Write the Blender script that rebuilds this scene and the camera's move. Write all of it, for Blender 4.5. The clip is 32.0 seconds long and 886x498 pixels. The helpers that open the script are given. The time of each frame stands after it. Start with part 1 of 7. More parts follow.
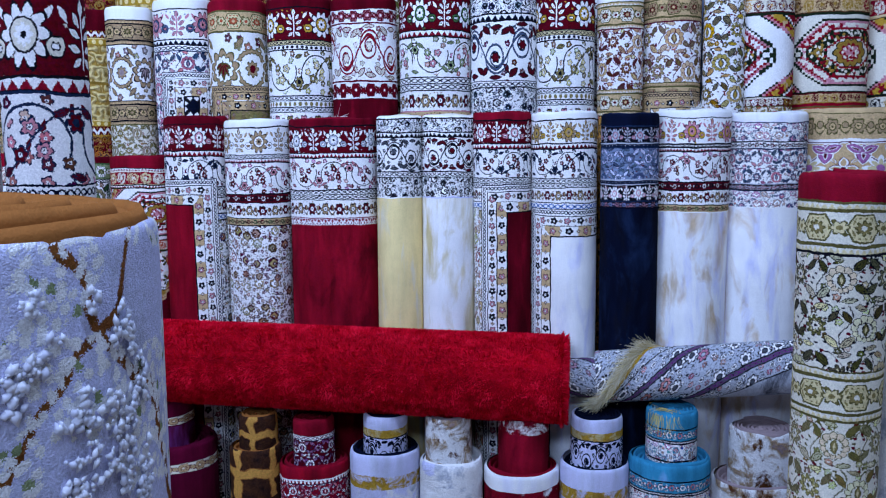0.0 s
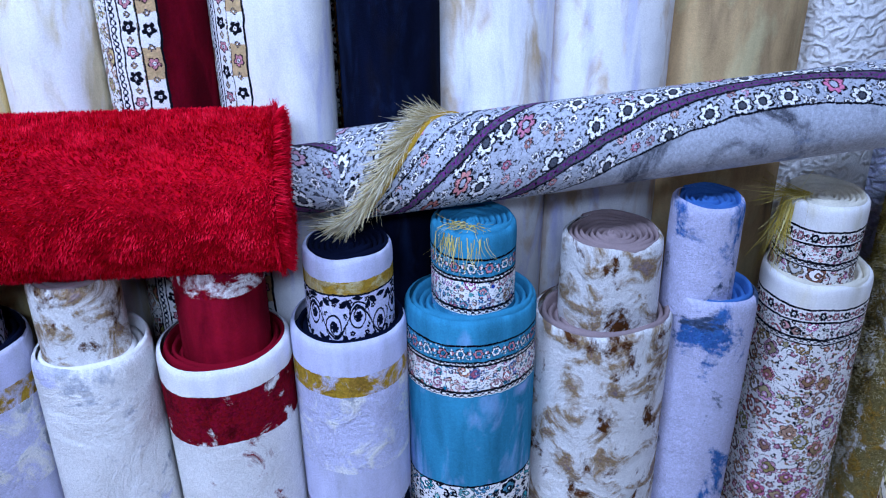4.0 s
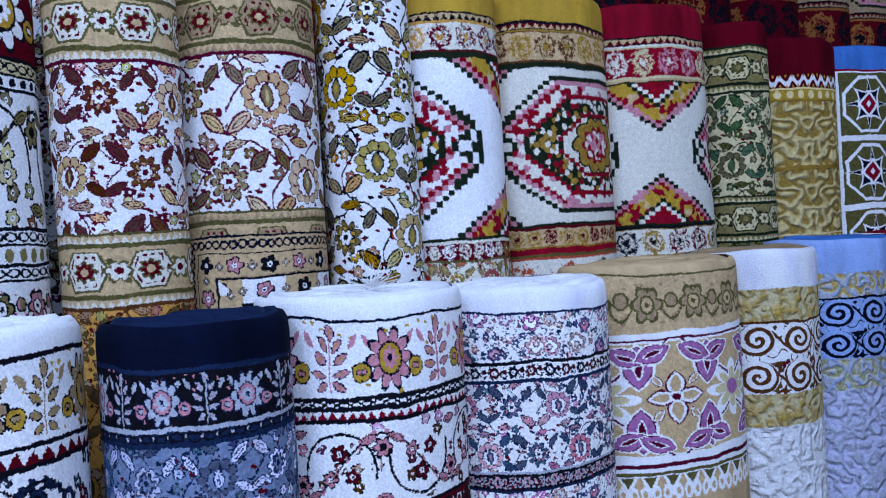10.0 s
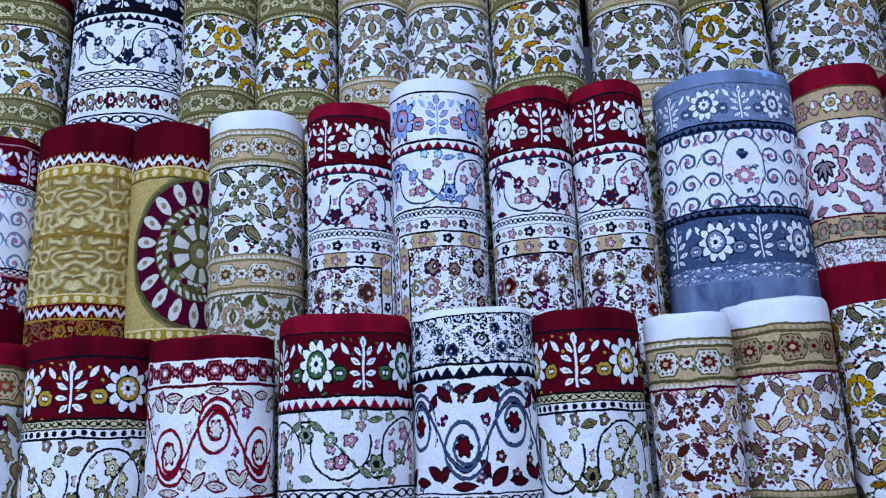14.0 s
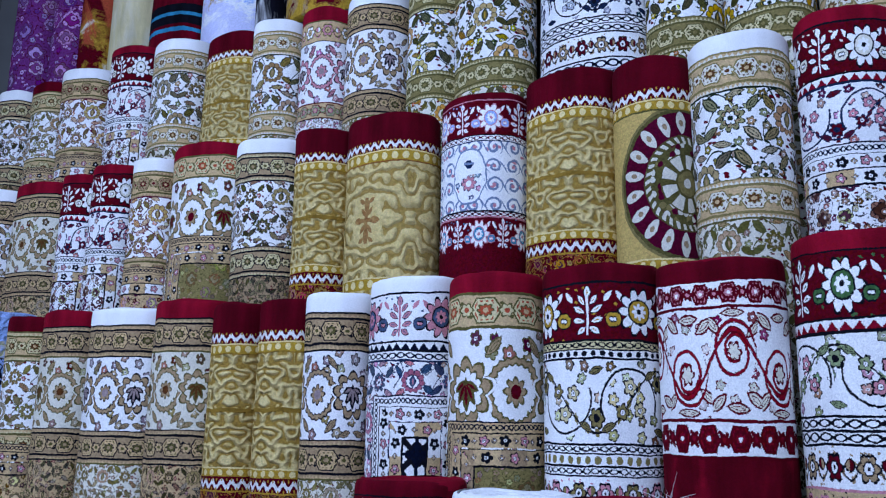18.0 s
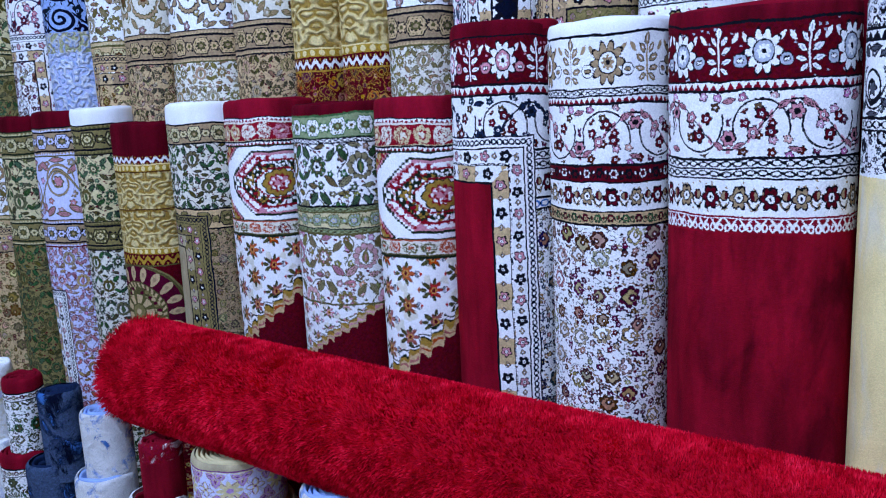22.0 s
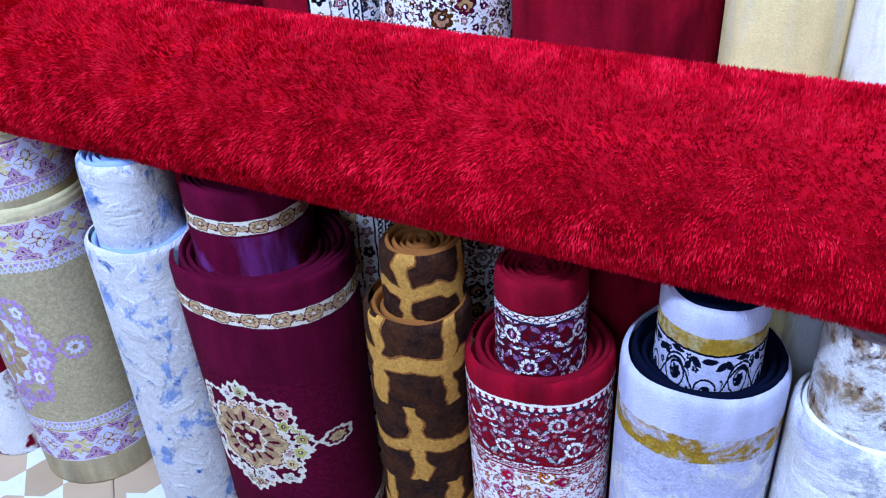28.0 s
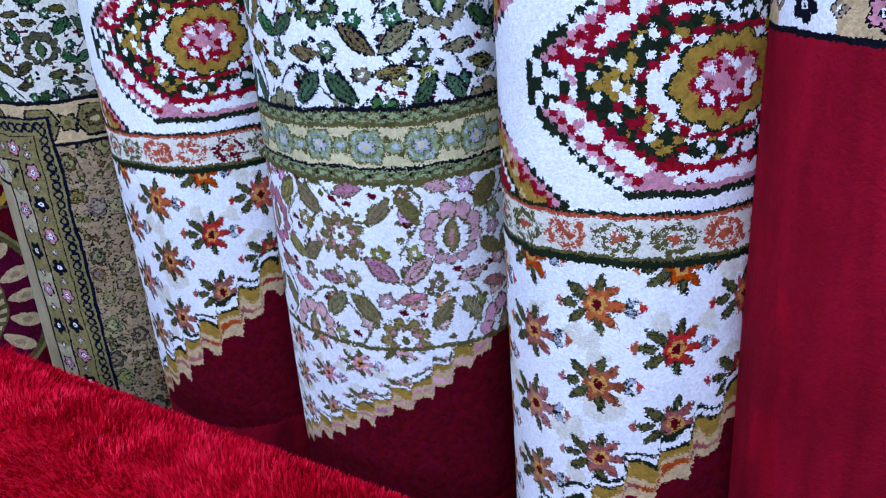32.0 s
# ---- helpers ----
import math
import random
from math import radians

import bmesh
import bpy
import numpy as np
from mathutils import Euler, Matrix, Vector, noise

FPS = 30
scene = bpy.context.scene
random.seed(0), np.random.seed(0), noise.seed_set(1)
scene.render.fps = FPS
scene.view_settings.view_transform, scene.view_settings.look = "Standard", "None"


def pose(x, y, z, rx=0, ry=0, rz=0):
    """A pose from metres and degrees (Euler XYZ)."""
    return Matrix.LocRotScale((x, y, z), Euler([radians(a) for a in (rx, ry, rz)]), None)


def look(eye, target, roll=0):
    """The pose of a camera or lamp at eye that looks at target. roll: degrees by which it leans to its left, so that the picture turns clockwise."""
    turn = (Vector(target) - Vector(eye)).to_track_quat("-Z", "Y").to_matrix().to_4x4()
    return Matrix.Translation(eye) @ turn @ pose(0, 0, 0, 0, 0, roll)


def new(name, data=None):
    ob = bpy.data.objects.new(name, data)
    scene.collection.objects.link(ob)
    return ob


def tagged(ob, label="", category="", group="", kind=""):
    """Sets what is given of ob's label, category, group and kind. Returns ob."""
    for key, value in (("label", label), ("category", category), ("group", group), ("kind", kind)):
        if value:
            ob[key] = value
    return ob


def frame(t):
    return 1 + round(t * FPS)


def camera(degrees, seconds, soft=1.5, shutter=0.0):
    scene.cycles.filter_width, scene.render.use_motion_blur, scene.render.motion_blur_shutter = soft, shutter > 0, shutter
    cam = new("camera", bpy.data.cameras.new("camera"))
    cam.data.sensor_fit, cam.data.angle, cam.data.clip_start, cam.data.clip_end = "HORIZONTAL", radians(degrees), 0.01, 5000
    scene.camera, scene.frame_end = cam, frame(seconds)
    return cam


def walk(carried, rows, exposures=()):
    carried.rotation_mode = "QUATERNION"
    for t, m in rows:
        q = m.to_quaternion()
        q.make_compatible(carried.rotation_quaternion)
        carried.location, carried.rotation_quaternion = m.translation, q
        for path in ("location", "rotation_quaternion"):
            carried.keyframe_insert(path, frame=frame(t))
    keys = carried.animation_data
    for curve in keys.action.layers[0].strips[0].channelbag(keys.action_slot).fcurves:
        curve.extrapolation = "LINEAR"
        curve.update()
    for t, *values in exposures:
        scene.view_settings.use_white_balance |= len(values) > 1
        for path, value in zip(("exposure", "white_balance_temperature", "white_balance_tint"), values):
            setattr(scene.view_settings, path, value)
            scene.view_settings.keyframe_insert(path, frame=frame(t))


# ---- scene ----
cam = camera(55.4, 32.0, soft=1.1)
METRES, EYE, TILT, LEAN, TURN = 4.6, 1.5525, 0.0, 0.0, 0.0
ROWS = [
    (0.0, 0.0, 0.0, 0.0, -0.07, -6.87, 0.62),
    (0.5, 0.0161, 0.0278, -0.0006, -1.21, -6.72, 0.28),
    (1.0, 0.0168, 0.0644, -0.0017, -2.01, -7.0, 0.34),
    (1.5, 0.0135, 0.1033, -0.004, -3.09, -7.72, 1.53),
    (2.0, 0.0161, 0.1362, -0.0132, -4.71, -12.01, 2.35),
    (2.5, 0.0282, 0.1694, -0.0217, -5.64, -15.22, 2.25),
    (3.0, 0.0458, 0.1962, -0.0272, -7.34, -18.84, 2.43),
    (3.5, 0.0527, 0.2188, -0.0336, -10.68, -23.09, 1.82),
    (5.5, 0.0623, 0.338, -0.0398, -32.56, -30.88, -2.3),
    (6.0, 0.0822, 0.3603, -0.0319, -34.57, -29.37, -1.04),
    (6.5, 0.0922, 0.3704, -0.0259, -40.37, -25.77, -2.24),
    (7.0, 0.0912, 0.3766, -0.0173, -49.22, -22.54, -2.05),
    (7.5, 0.0825, 0.3838, -0.0075, -51.52, -18.53, -0.38),
    (8.0, 0.074, 0.3897, -0.0014, -49.91, -15.59, 0.51),
    (8.5, 0.0697, 0.3885, 0.0073, -47.55, -11.62, 1.16),
    (9.0, 0.0685, 0.3879, 0.0154, -45.88, -8.85, 1.63),
    (9.5, 0.0628, 0.3875, 0.0266, -41.93, -4.73, 2.6),
    (10.0, 0.0587, 0.3873, 0.0338, -37.75, -1.04, 3.37),
    (10.5, 0.0564, 0.3826, 0.0389, -34.06, 1.92, 3.48),
    (11.0, 0.0576, 0.3703, 0.0464, -30.88, 5.0, 3.41),
    (11.5, 0.056, 0.3572, 0.049, -26.75, 7.78, 3.43),
    (12.0, 0.0443, 0.3424, 0.051, -22.06, 9.91, 2.88),
    (12.5, 0.0301, 0.325, 0.0535, -17.78, 10.84, 2.83),
    (13.0, 0.0205, 0.3089, 0.0531, -12.29, 11.68, 2.86),
    (13.5, 0.0134, 0.2999, 0.0548, -7.95, 12.35, 2.88),
    (14.0, 0.0051, 0.2938, 0.0577, -4.69, 14.09, 2.26),
    (14.5, -0.0012, 0.2889, 0.0583, -1.14, 15.89, 1.47),
    (15.0, -0.0064, 0.2872, 0.0588, 3.07, 16.66, 0.97),
    (15.5, -0.0088, 0.2879, 0.0587, 8.1, 17.13, 0.66),
    (17.5, -0.0275, 0.2939, 0.0475, 21.19, 14.12, -0.72),
    (18.0, -0.0308, 0.2937, 0.0426, 22.51, 12.12, -0.99),
    (18.5, -0.0326, 0.2951, 0.0381, 23.08, 9.73, -1.17),
    (19.0, -0.0353, 0.2953, 0.0321, 23.71, 6.68, -1.41),
    (19.5, -0.0376, 0.2929, 0.0283, 24.73, 3.67, -1.31),
    (20.0, -0.0396, 0.2917, 0.0227, 25.79, 0.7, -0.45),
    (20.5, -0.0414, 0.2926, 0.0165, 26.16, -2.54, 0.6),
    (21.0, -0.0403, 0.289, 0.0126, 26.5, -4.33, 2.01),
    (21.5, -0.0409, 0.2872, 0.0052, 26.68, -6.6, 2.59),
    (22.0, -0.0414, 0.2864, -0.0021, 26.72, -10.56, 2.74),
    (22.5, -0.0418, 0.2849, -0.0131, 26.7, -14.99, 2.97),
    (23.0, -0.042, 0.2837, -0.0214, 26.61, -20.09, 3.17),
    (23.5, -0.0422, 0.2827, -0.0276, 26.43, -22.96, 3.11),
    (24.0, -0.0415, 0.2849, -0.0322, 25.68, -25.05, 2.83),
    (24.5, -0.0402, 0.2881, -0.0353, 24.33, -26.85, 2.33),
    (25.0, -0.0387, 0.2897, -0.0393, 22.25, -28.67, 2.28),
    (25.5, -0.0378, 0.2918, -0.044, 20.0, -30.97, 2.63),
    (27.5, -0.0416, 0.3153, -0.0438, 13.93, -33.26, 1.82),
    (28.0, -0.0488, 0.3413, -0.0408, 16.86, -32.76, 3.0),
    (28.5, -0.0589, 0.3621, -0.0378, 22.01, -32.15, 3.58),
    (29.0, -0.0787, 0.3777, -0.0369, 24.55, -31.53, 3.77),
    (29.5, -0.1099, 0.3964, -0.0294, 24.1, -28.76, 4.74),
    (30.0, -0.1364, 0.4128, -0.0262, 22.3, -26.61, 5.25),
    (30.5, -0.1604, 0.4339, -0.0261, 21.87, -25.64, 4.31),
    (31.0, -0.1779, 0.4617, -0.0245, 22.09, -24.94, 3.96),
    (31.5, -0.1884, 0.4763, -0.024, 22.11, -24.49, 4.03),
    (32.0, -0.1957, 0.4826, -0.0188, 21.76, -22.9, 3.96),
]
# the clip's own brightening and darkening, in stops
EXPOSURES = [(0.0, 0.05), (1.0, -0.15), (2.0, 0.1), (3.0, 0.5), (5.5, 0.7), (6.0, 0.45), (7.0, 0.35), (8.5, 0.35), (10.0, 0.0), (13.0, -0.15), (18.0, -0.28), (19.0, -0.26), (21.5, 0.0), (23.0, 0.55), (24.5, 0.85), (25.5, 0.8), (28.0, 0.9), (29.0, 1.0), (30.0, 0.65), (31.0, 0.45), (32.0, 0.35)]
walk(cam, [(t, pose(0, 0, EYE, TILT, LEAN, TURN) @ pose(METRES * x, METRES * y, METRES * z, 90 + pitch, roll, yaw)) for t, x, y, z, yaw, pitch, roll in ROWS], EXPOSURES)

# ---- light: unseen white shop ceiling tubes and an added front fill, cool daylight colour ----
world = bpy.data.worlds.new("world")
scene.world = world
world.use_nodes = True
bg = world.node_tree.nodes["Background"]
bg.inputs["Color"].default_value = (0.55, 0.65, 1.0, 1)
bg.inputs["Strength"].default_value = 0.005


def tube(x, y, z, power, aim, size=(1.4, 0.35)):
    lamp = bpy.data.lights.new("ceiling_and_fill_lamp", "AREA")
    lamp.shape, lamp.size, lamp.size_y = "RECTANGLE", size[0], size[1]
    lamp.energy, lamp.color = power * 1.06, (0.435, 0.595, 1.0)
    ob = new("ceiling_and_fill_lamp", lamp)
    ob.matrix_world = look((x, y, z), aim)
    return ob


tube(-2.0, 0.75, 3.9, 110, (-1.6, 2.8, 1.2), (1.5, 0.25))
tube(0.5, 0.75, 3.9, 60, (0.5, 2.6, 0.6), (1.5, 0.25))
# unseen front fill, added behind the camera to light the rows head-on
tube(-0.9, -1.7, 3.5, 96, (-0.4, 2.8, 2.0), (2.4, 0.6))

# ---- palette: base colours of dyed yarn ----
PAL = {
    "w": (0.85, 0.83, 0.81), "i": (0.72, 0.67, 0.55), "r": (0.20, 0.003, 0.014), "d": (0.095, 0.001, 0.007), "j": (0.58, 0.395, 0.12),
    "R": (0.46, 0.002, 0.014), "k": (0.005, 0.005, 0.009), "n": (0.002, 0.004, 0.015), "N": (0.008, 0.018, 0.052),
    "b": (0.05, 0.16, 0.45), "B": (0.30, 0.42, 0.72), "g": (0.46, 0.27, 0.03), "G": (0.32, 0.18, 0.028),
    "o": (0.22, 0.17, 0.06), "O": (0.10, 0.085, 0.025), "t": (0.55, 0.375, 0.19), "T": (0.36, 0.24, 0.13),
    "p": (0.55, 0.22, 0.26), "e": (0.05, 0.12, 0.04), "E": (0.25, 0.30, 0.15), "y": (0.62, 0.52, 0.28),
    "s": (0.17, 0.22, 0.33), "S": (0.42, 0.44, 0.50), "u": (0.16, 0.03, 0.17), "U": (0.42, 0.24, 0.48),
    "c": (0.03, 0.22, 0.36), "a": (0.10, 0.034, 0.010), "A": (0.28, 0.10, 0.024), "m": (0.085, 0.002, 0.018), "v": (0.30, 0.22, 0.22), "z": (0.84, 0.66, 0.30), "x": (0.56, 0.28, 0.06),
    "Y": (0.42, 0.345, 0.20), "K": (0.010, 0.017, 0.008), "D": (0.24, 0.003, 0.014), "W": (0.36, 0.13, 0.30), "f": (0.40, 0.07, 0.03), "q": (0.055, 0.085, 0.155), "h": (0.075, 0.08, 0.10), "l": (0.60, 0.60, 0.80),
}


class E:
    """A value in a node tree; sums and products of it make Math nodes."""

    def __init__(self, tree, s):
        self.tree, self.s = tree, s

    def op(self, kind, *more):
        n = self.tree.nodes.new("ShaderNodeMath")
        n.operation = kind
        for i, v in enumerate((self, *more)):
            if isinstance(v, E):
                self.tree.links.new(v.s, n.inputs[i])
            else:
                n.inputs[i].default_value = v
        return E(self.tree, n.outputs[0])

    def __add__(self, o): return self.op("ADD", o)
    def __sub__(self, o): return self.op("SUBTRACT", o)
    def __mul__(self, o): return self.op("MULTIPLY", o)
    def __truediv__(self, o): return self.op("DIVIDE", o)
    def __lt__(self, o): return self.op("LESS_THAN", o)
    def __gt__(self, o): return self.op("GREATER_THAN", o)
    def neg(self): return self.op("MULTIPLY", -1.0)
    def inv(self): return self.op("MULTIPLY_ADD", -1.0, 1.0)
    def frac(self): return self.op("FRACT")
    def floor(self): return self.op("FLOOR")
    def abs(self): return self.op("ABSOLUTE")
    def sin(self): return self.op("SINE")
    def cos(self): return self.op("COSINE")
    def sqrt(self): return self.op("SQRT")
    def atan2(self, o): return self.op("ARCTAN2", o)
    def max(self, o): return self.op("MAXIMUM", o)
    def min(self, o): return self.op("MINIMUM", o)
    def odd(self): return (self * 0.5).frac() > 0.25
    def fold(self, p): return self.op("PINGPONG", p)


def mix(tree, fac, a, b):
    n = tree.nodes.new("ShaderNodeMix")
    n.data_type = "RGBA"
    for key, v in ((0, fac), (6, a), (7, b)):
        if isinstance(v, E):
            tree.links.new(v.s, n.inputs[key])
        elif isinstance(v, bpy.types.NodeSocket):
            tree.links.new(v, n.inputs[key])
        else:
            n.inputs[key].default_value = v
    return n.outputs[2]


def vec(tree, x, y, z=0.0):
    n = tree.nodes.new("ShaderNodeCombineXYZ")
    for i, v in enumerate((x, y, z)):
        if isinstance(v, E):
            tree.links.new(v.s, n.inputs[i])
        else:
            n.inputs[i].default_value = v
    return n.outputs[0]


def cells(tree, v, scale, rand=0.8, feature="F1"):
    n = tree.nodes.new("ShaderNodeTexVoronoi")
    n.voronoi_dimensions, n.feature = "2D", feature
    n.inputs["Scale"].default_value = scale
    n.inputs["Randomness"].default_value = rand
    tree.links.new(v, n.inputs["Vector"])
    return n


def grain(tree, v, scale, detail=2.0, rough=0.5, dist=0.0):
    n = tree.nodes.new("ShaderNodeTexNoise")
    n.inputs["Scale"].default_value, n.inputs["Detail"].default_value = scale, detail
    n.inputs["Roughness"].default_value, n.inputs["Distortion"].default_value = rough, dist
    tree.links.new(v, n.inputs["Vector"])
    return E(tree, n.outputs["Fac"])


def spray(tree, v, scale):
    n = tree.nodes.new("ShaderNodeTexNoise")
    n.inputs["Scale"].default_value, n.inputs["Detail"].default_value = scale, 1.0
    tree.links.new(v, n.inputs["Vector"])
    return n.outputs["Color"]


def split(tree, v):
    n = tree.nodes.new("ShaderNodeSeparateXYZ")
    tree.links.new(v, n.inputs[0])
    return [E(tree, o) for o in n.outputs]


def rgba(c):
    return (*PAL[c], 1)


GROUPS = {}


def motif(title):
    return lambda fn: weave(title, fn)


def weave(title, fn):
    """Makes a node group from a function that draws one kind of woven ornament: X along the band, Y across it from 0 to 1."""
    t = bpy.data.node_groups.new(title, "ShaderNodeTree")
    for nm in ("X", "Y"):
        t.interface.new_socket(nm, in_out="INPUT", socket_type="NodeSocketFloat")
    for nm in ("P", "Q", "S", "T"):
        t.interface.new_socket(nm, in_out="INPUT", socket_type="NodeSocketColor")
    t.interface.new_socket("Color", in_out="OUTPUT", socket_type="NodeSocketColor")
    t.interface.new_socket("Height", in_out="OUTPUT", socket_type="NodeSocketFloat")
    gi, go = t.nodes.new("NodeGroupInput"), t.nodes.new("NodeGroupOutput")
    col, h = fn(t, E(t, gi.outputs[0]), E(t, gi.outputs[1]), *gi.outputs[2:6])
    t.links.new(col, go.inputs[0])
    if h is not None:
        t.links.new(h.s, go.inputs[1])
    GROUPS[title] = t
    return fn


def bloom(x, y, size, n):
    """Distance from the middle of a flower, and the edge of its petals."""
    r = (x * x + y * y).sqrt()
    return r, ((y.atan2(x) * (n * 0.5)).cos().abs() * 0.36 + 0.64) * size


def blossom(t, col, x, y, size, n, a, b, edge):
    r, e = bloom(x, y, size, n)
    col = mix(t, r < e * 1.25, col, edge)
    col = mix(t, r < e * 0.98, col, a)
    col = mix(t, r < size * 0.45, col, edge)
    col = mix(t, r < size * 0.34, col, b)
    return mix(t, r < size * 0.14, col, edge)


def tint(t, col, pick, hue=0.16, low=0.7):
    """Dyes a yarn a little differently from flower to flower."""
    n = t.nodes.new("ShaderNodeHueSaturation")
    t.links.new(((pick * 7.3).frac() * hue + (0.5 - hue * 0.5)).s, n.inputs["Hue"])
    t.links.new(((pick * 13.7).frac() * 0.6 + low).s, n.inputs["Value"])
    t.links.new(((pick * 4.1).frac() * 0.5 + 0.7).s, n.inputs["Saturation"])
    if isinstance(col, bpy.types.NodeSocket):
        t.links.new(col, n.inputs["Color"])
    else:
        n.inputs["Color"].default_value = col
    return n.outputs[0]


def scatter(t, col, X, Y, scale, rand, size, keep, a, b, edge, ground, petals=5):
    """Small outlined flowers strewn over the ground, some left out, in two yarns."""
    v = cells(t, vec(t, X, Y), scale, rand)
    c = split(t, v.outputs["Color"])
    q = split(t, v.outputs["Position"])
    r, e = bloom(X - q[0], Y - q[1], size, petals)
    on = c[0] > (1.0 - keep)
    pick = tint(t, mix(t, c[1] > 0.55, a, b), c[2])
    col = mix(t, (r < e * 1.18).min(on), col, edge)
    col = mix(t, (r < e * 0.92).min(on), col, pick)
    col = mix(t, (r < size * 0.30).min(on), col, ground)
    return mix(t, (r < size * 0.13).min(on), col, edge)


def tendril(t, col, X, Y, scale, times, width, yarn):
    """Thin curling stems: level lines of a soft noise."""
    n = grain(t, vec(t, X + 13.0, Y), scale, 0.6, 0.4)
    return mix(t, ((n * times).frac() - 0.5).abs() < width, col, yarn)


def speckle(t, col, X, Y, scale, keep, yarn):
    """Leaf-like flecks."""
    v = cells(t, vec(t, X * 1.0 + Y * 0.35, Y * 1.7 - X * 0.5), scale, 1.0)
    c = split(t, v.outputs["Color"])
    return mix(t, (E(t, v.outputs["Distance"]) < 0.27).min(c[2] > (1.0 - keep)), col, yarn)


def petal(x, y, cx, cy, ang, ln, wd):
    """Below 1 inside a pointed petal that lies at an angle."""
    c, s = math.cos(ang), math.sin(ang)
    dx, dy = x - cx, y - cy
    u, v = dx * (c / ln) + dy * (s / ln), dy * (c / wd) - dx * (s / wd)
    return u * u + v.abs()


def mosaic(t, X, Y, scale, yarns, edge, line=0.47):
    """Closely packed knots of several yarns, parted by a thin dark line."""
    v = cells(t, vec(t, X, Y), scale, 0.85)
    c = split(t, v.outputs["Color"])
    col = yarns[0]
    for i, yarn in enumerate(yarns[1:]):
        col = mix(t, c[0] > (i + 1.0) / len(yarns), col, yarn)
    return mix(t, E(t, v.outputs["Distance"]) > line, col, edge)


def leaves(t, col, x, y, places, fill, edge, rim=1.3):
    """Pointed leaves with a dark outline: (x, y, angle, length, width) each."""
    q = None
    for p in places:
        k = petal(x, y, *p)
        q = k if q is None else q.min(k)
    col = mix(t, q < rim, col, edge)
    col = mix(t, q < 0.92, col, fill)
    return mix(t, (q - 0.42).abs() < 0.09, col, edge)


@motif("plain")
def plain(t, X, Y, P, Q, S, T):
    v = vec(t, X, Y * 0.25)
    return mix(t, (grain(t, v, 3.0, 3.0, 0.6) - 0.45) * 2.4, P, Q), None


@motif("rose")
def rose(t, X, Y, P, Q, S, T):
    """Large many-petalled flowers by turns with leafy sprigs."""
    i, x, y = X.floor(), X.frac() - 0.5, Y.neg() + 0.5
    flower, sprig = i.odd(), i.odd().inv()
    ax = x.abs()
    col = speckle(t, P, X, Y, 7.0, 0.10, S)
    side = ((ax - 0.47) * (ax - 0.47) + (y + 0.16) * (y + 0.16)).sqrt()
    col = mix(t, side < 0.13, col, T)
    col = mix(t, (side < 0.11).min(side > 0.05), col, S)
    col = mix(t, side < 0.03, col, Q)
    leaf = petal(ax, y, 0.38, 0.24, 0.9, 0.13, 0.05)
    col = mix(t, leaf < 1.0, col, Q)
    r, e = bloom(x, y + 0.02, 0.40, 10)
    col = mix(t, (r < e * 1.12).min(flower), col, T)
    col = mix(t, (r < e * 1.0).min(flower), col, Q)
    col = mix(t, (r < e * 0.9).min(((y + 0.02).atan2(x) * 5.0).cos().abs() < 0.22).min(flower), col, T)
    col = mix(t, (r < 0.23).min(flower), col, T)
    col = mix(t, (r < 0.20).min(flower), col, S)
    r3, e3 = bloom(x, y + 0.02, 0.15, 8)
    col = mix(t, (r3 < e3).min(flower), col, Q)
    col = mix(t, (r < 0.05).min(flower), col, T)
    fern = petal(x, y, 0.0, 0.34, 1.57, 0.11, 0.06)
    for cx, cy, ang, ln, wd in ((0.12, 0.19, 0.9, 0.11, 0.045), (0.17, 0.02, 0.5, 0.12, 0.05), (0.18, -0.17, 0.2, 0.12, 0.045), (0.13, -0.33, -0.5, 0.10, 0.045)):
        fern = fern.min(petal(ax, y, cx, cy, ang, ln, wd))
    col = mix(t, (fern < 1.35).min(sprig), col, T)
    col = mix(t, (fern < 1.0).min(sprig), col, Q)
    col = mix(t, (fern < 0.25).min(sprig), col, S)
    return mix(t, (ax < 0.018).min(sprig).min(y < 0.3).min(y > -0.42), col, Q), None


@motif("vine")
def vine(t, X, Y, P, Q, S, T):
    y = Y - 0.5
    col = scatter(t, P, X, Y, 4.6, 0.5, 0.07, 0.4, Q, S, T, P)
    w = y - (X * 3.1416).sin() * 0.36
    x2, k = (X + 0.5).frac() - 0.5, (X + 0.5).floor().odd() * 2.0 - 1.0
    ring = ((x2 * x2 + (y - k * 0.04) * (y - k * 0.04)).sqrt() - 0.42).abs()
    col = mix(t, (w.abs() < 0.055).max((ring < 0.045).min(y * k < 0.16)), col, P)
    leaf = ((X * 40.0).sin() > 0.35).min(w.abs() < 0.05)
    col = mix(t, leaf, col, S)
    col = mix(t, (w.abs() < 0.016).max((ring < 0.015).min(y * k < 0.16)), col, T)
    x3, k3 = X.frac() - 0.5, X.floor().odd() * 2.0 - 1.0
    for dx, dy, size, yarn in ((-0.13, 0.12, 0.085, S), (0.14, 0.10, 0.085, Q), (0.0, -0.16, 0.095, Q)):
        col = blossom(t, col, x2 - dx, y - k * dy, size, 5, yarn, P, T)
    col = blossom(t, col, x3, y + k3 * 0.20, 0.105, 6, S, T, T)
    return leaves(t, col, x3, y * k3, ((0.16, -0.30, 0.5, 0.10, 0.04), (-0.16, -0.30, 2.6, 0.10, 0.04), (0.0, 0.36, 0.2, 0.11, 0.04)), S, T), None


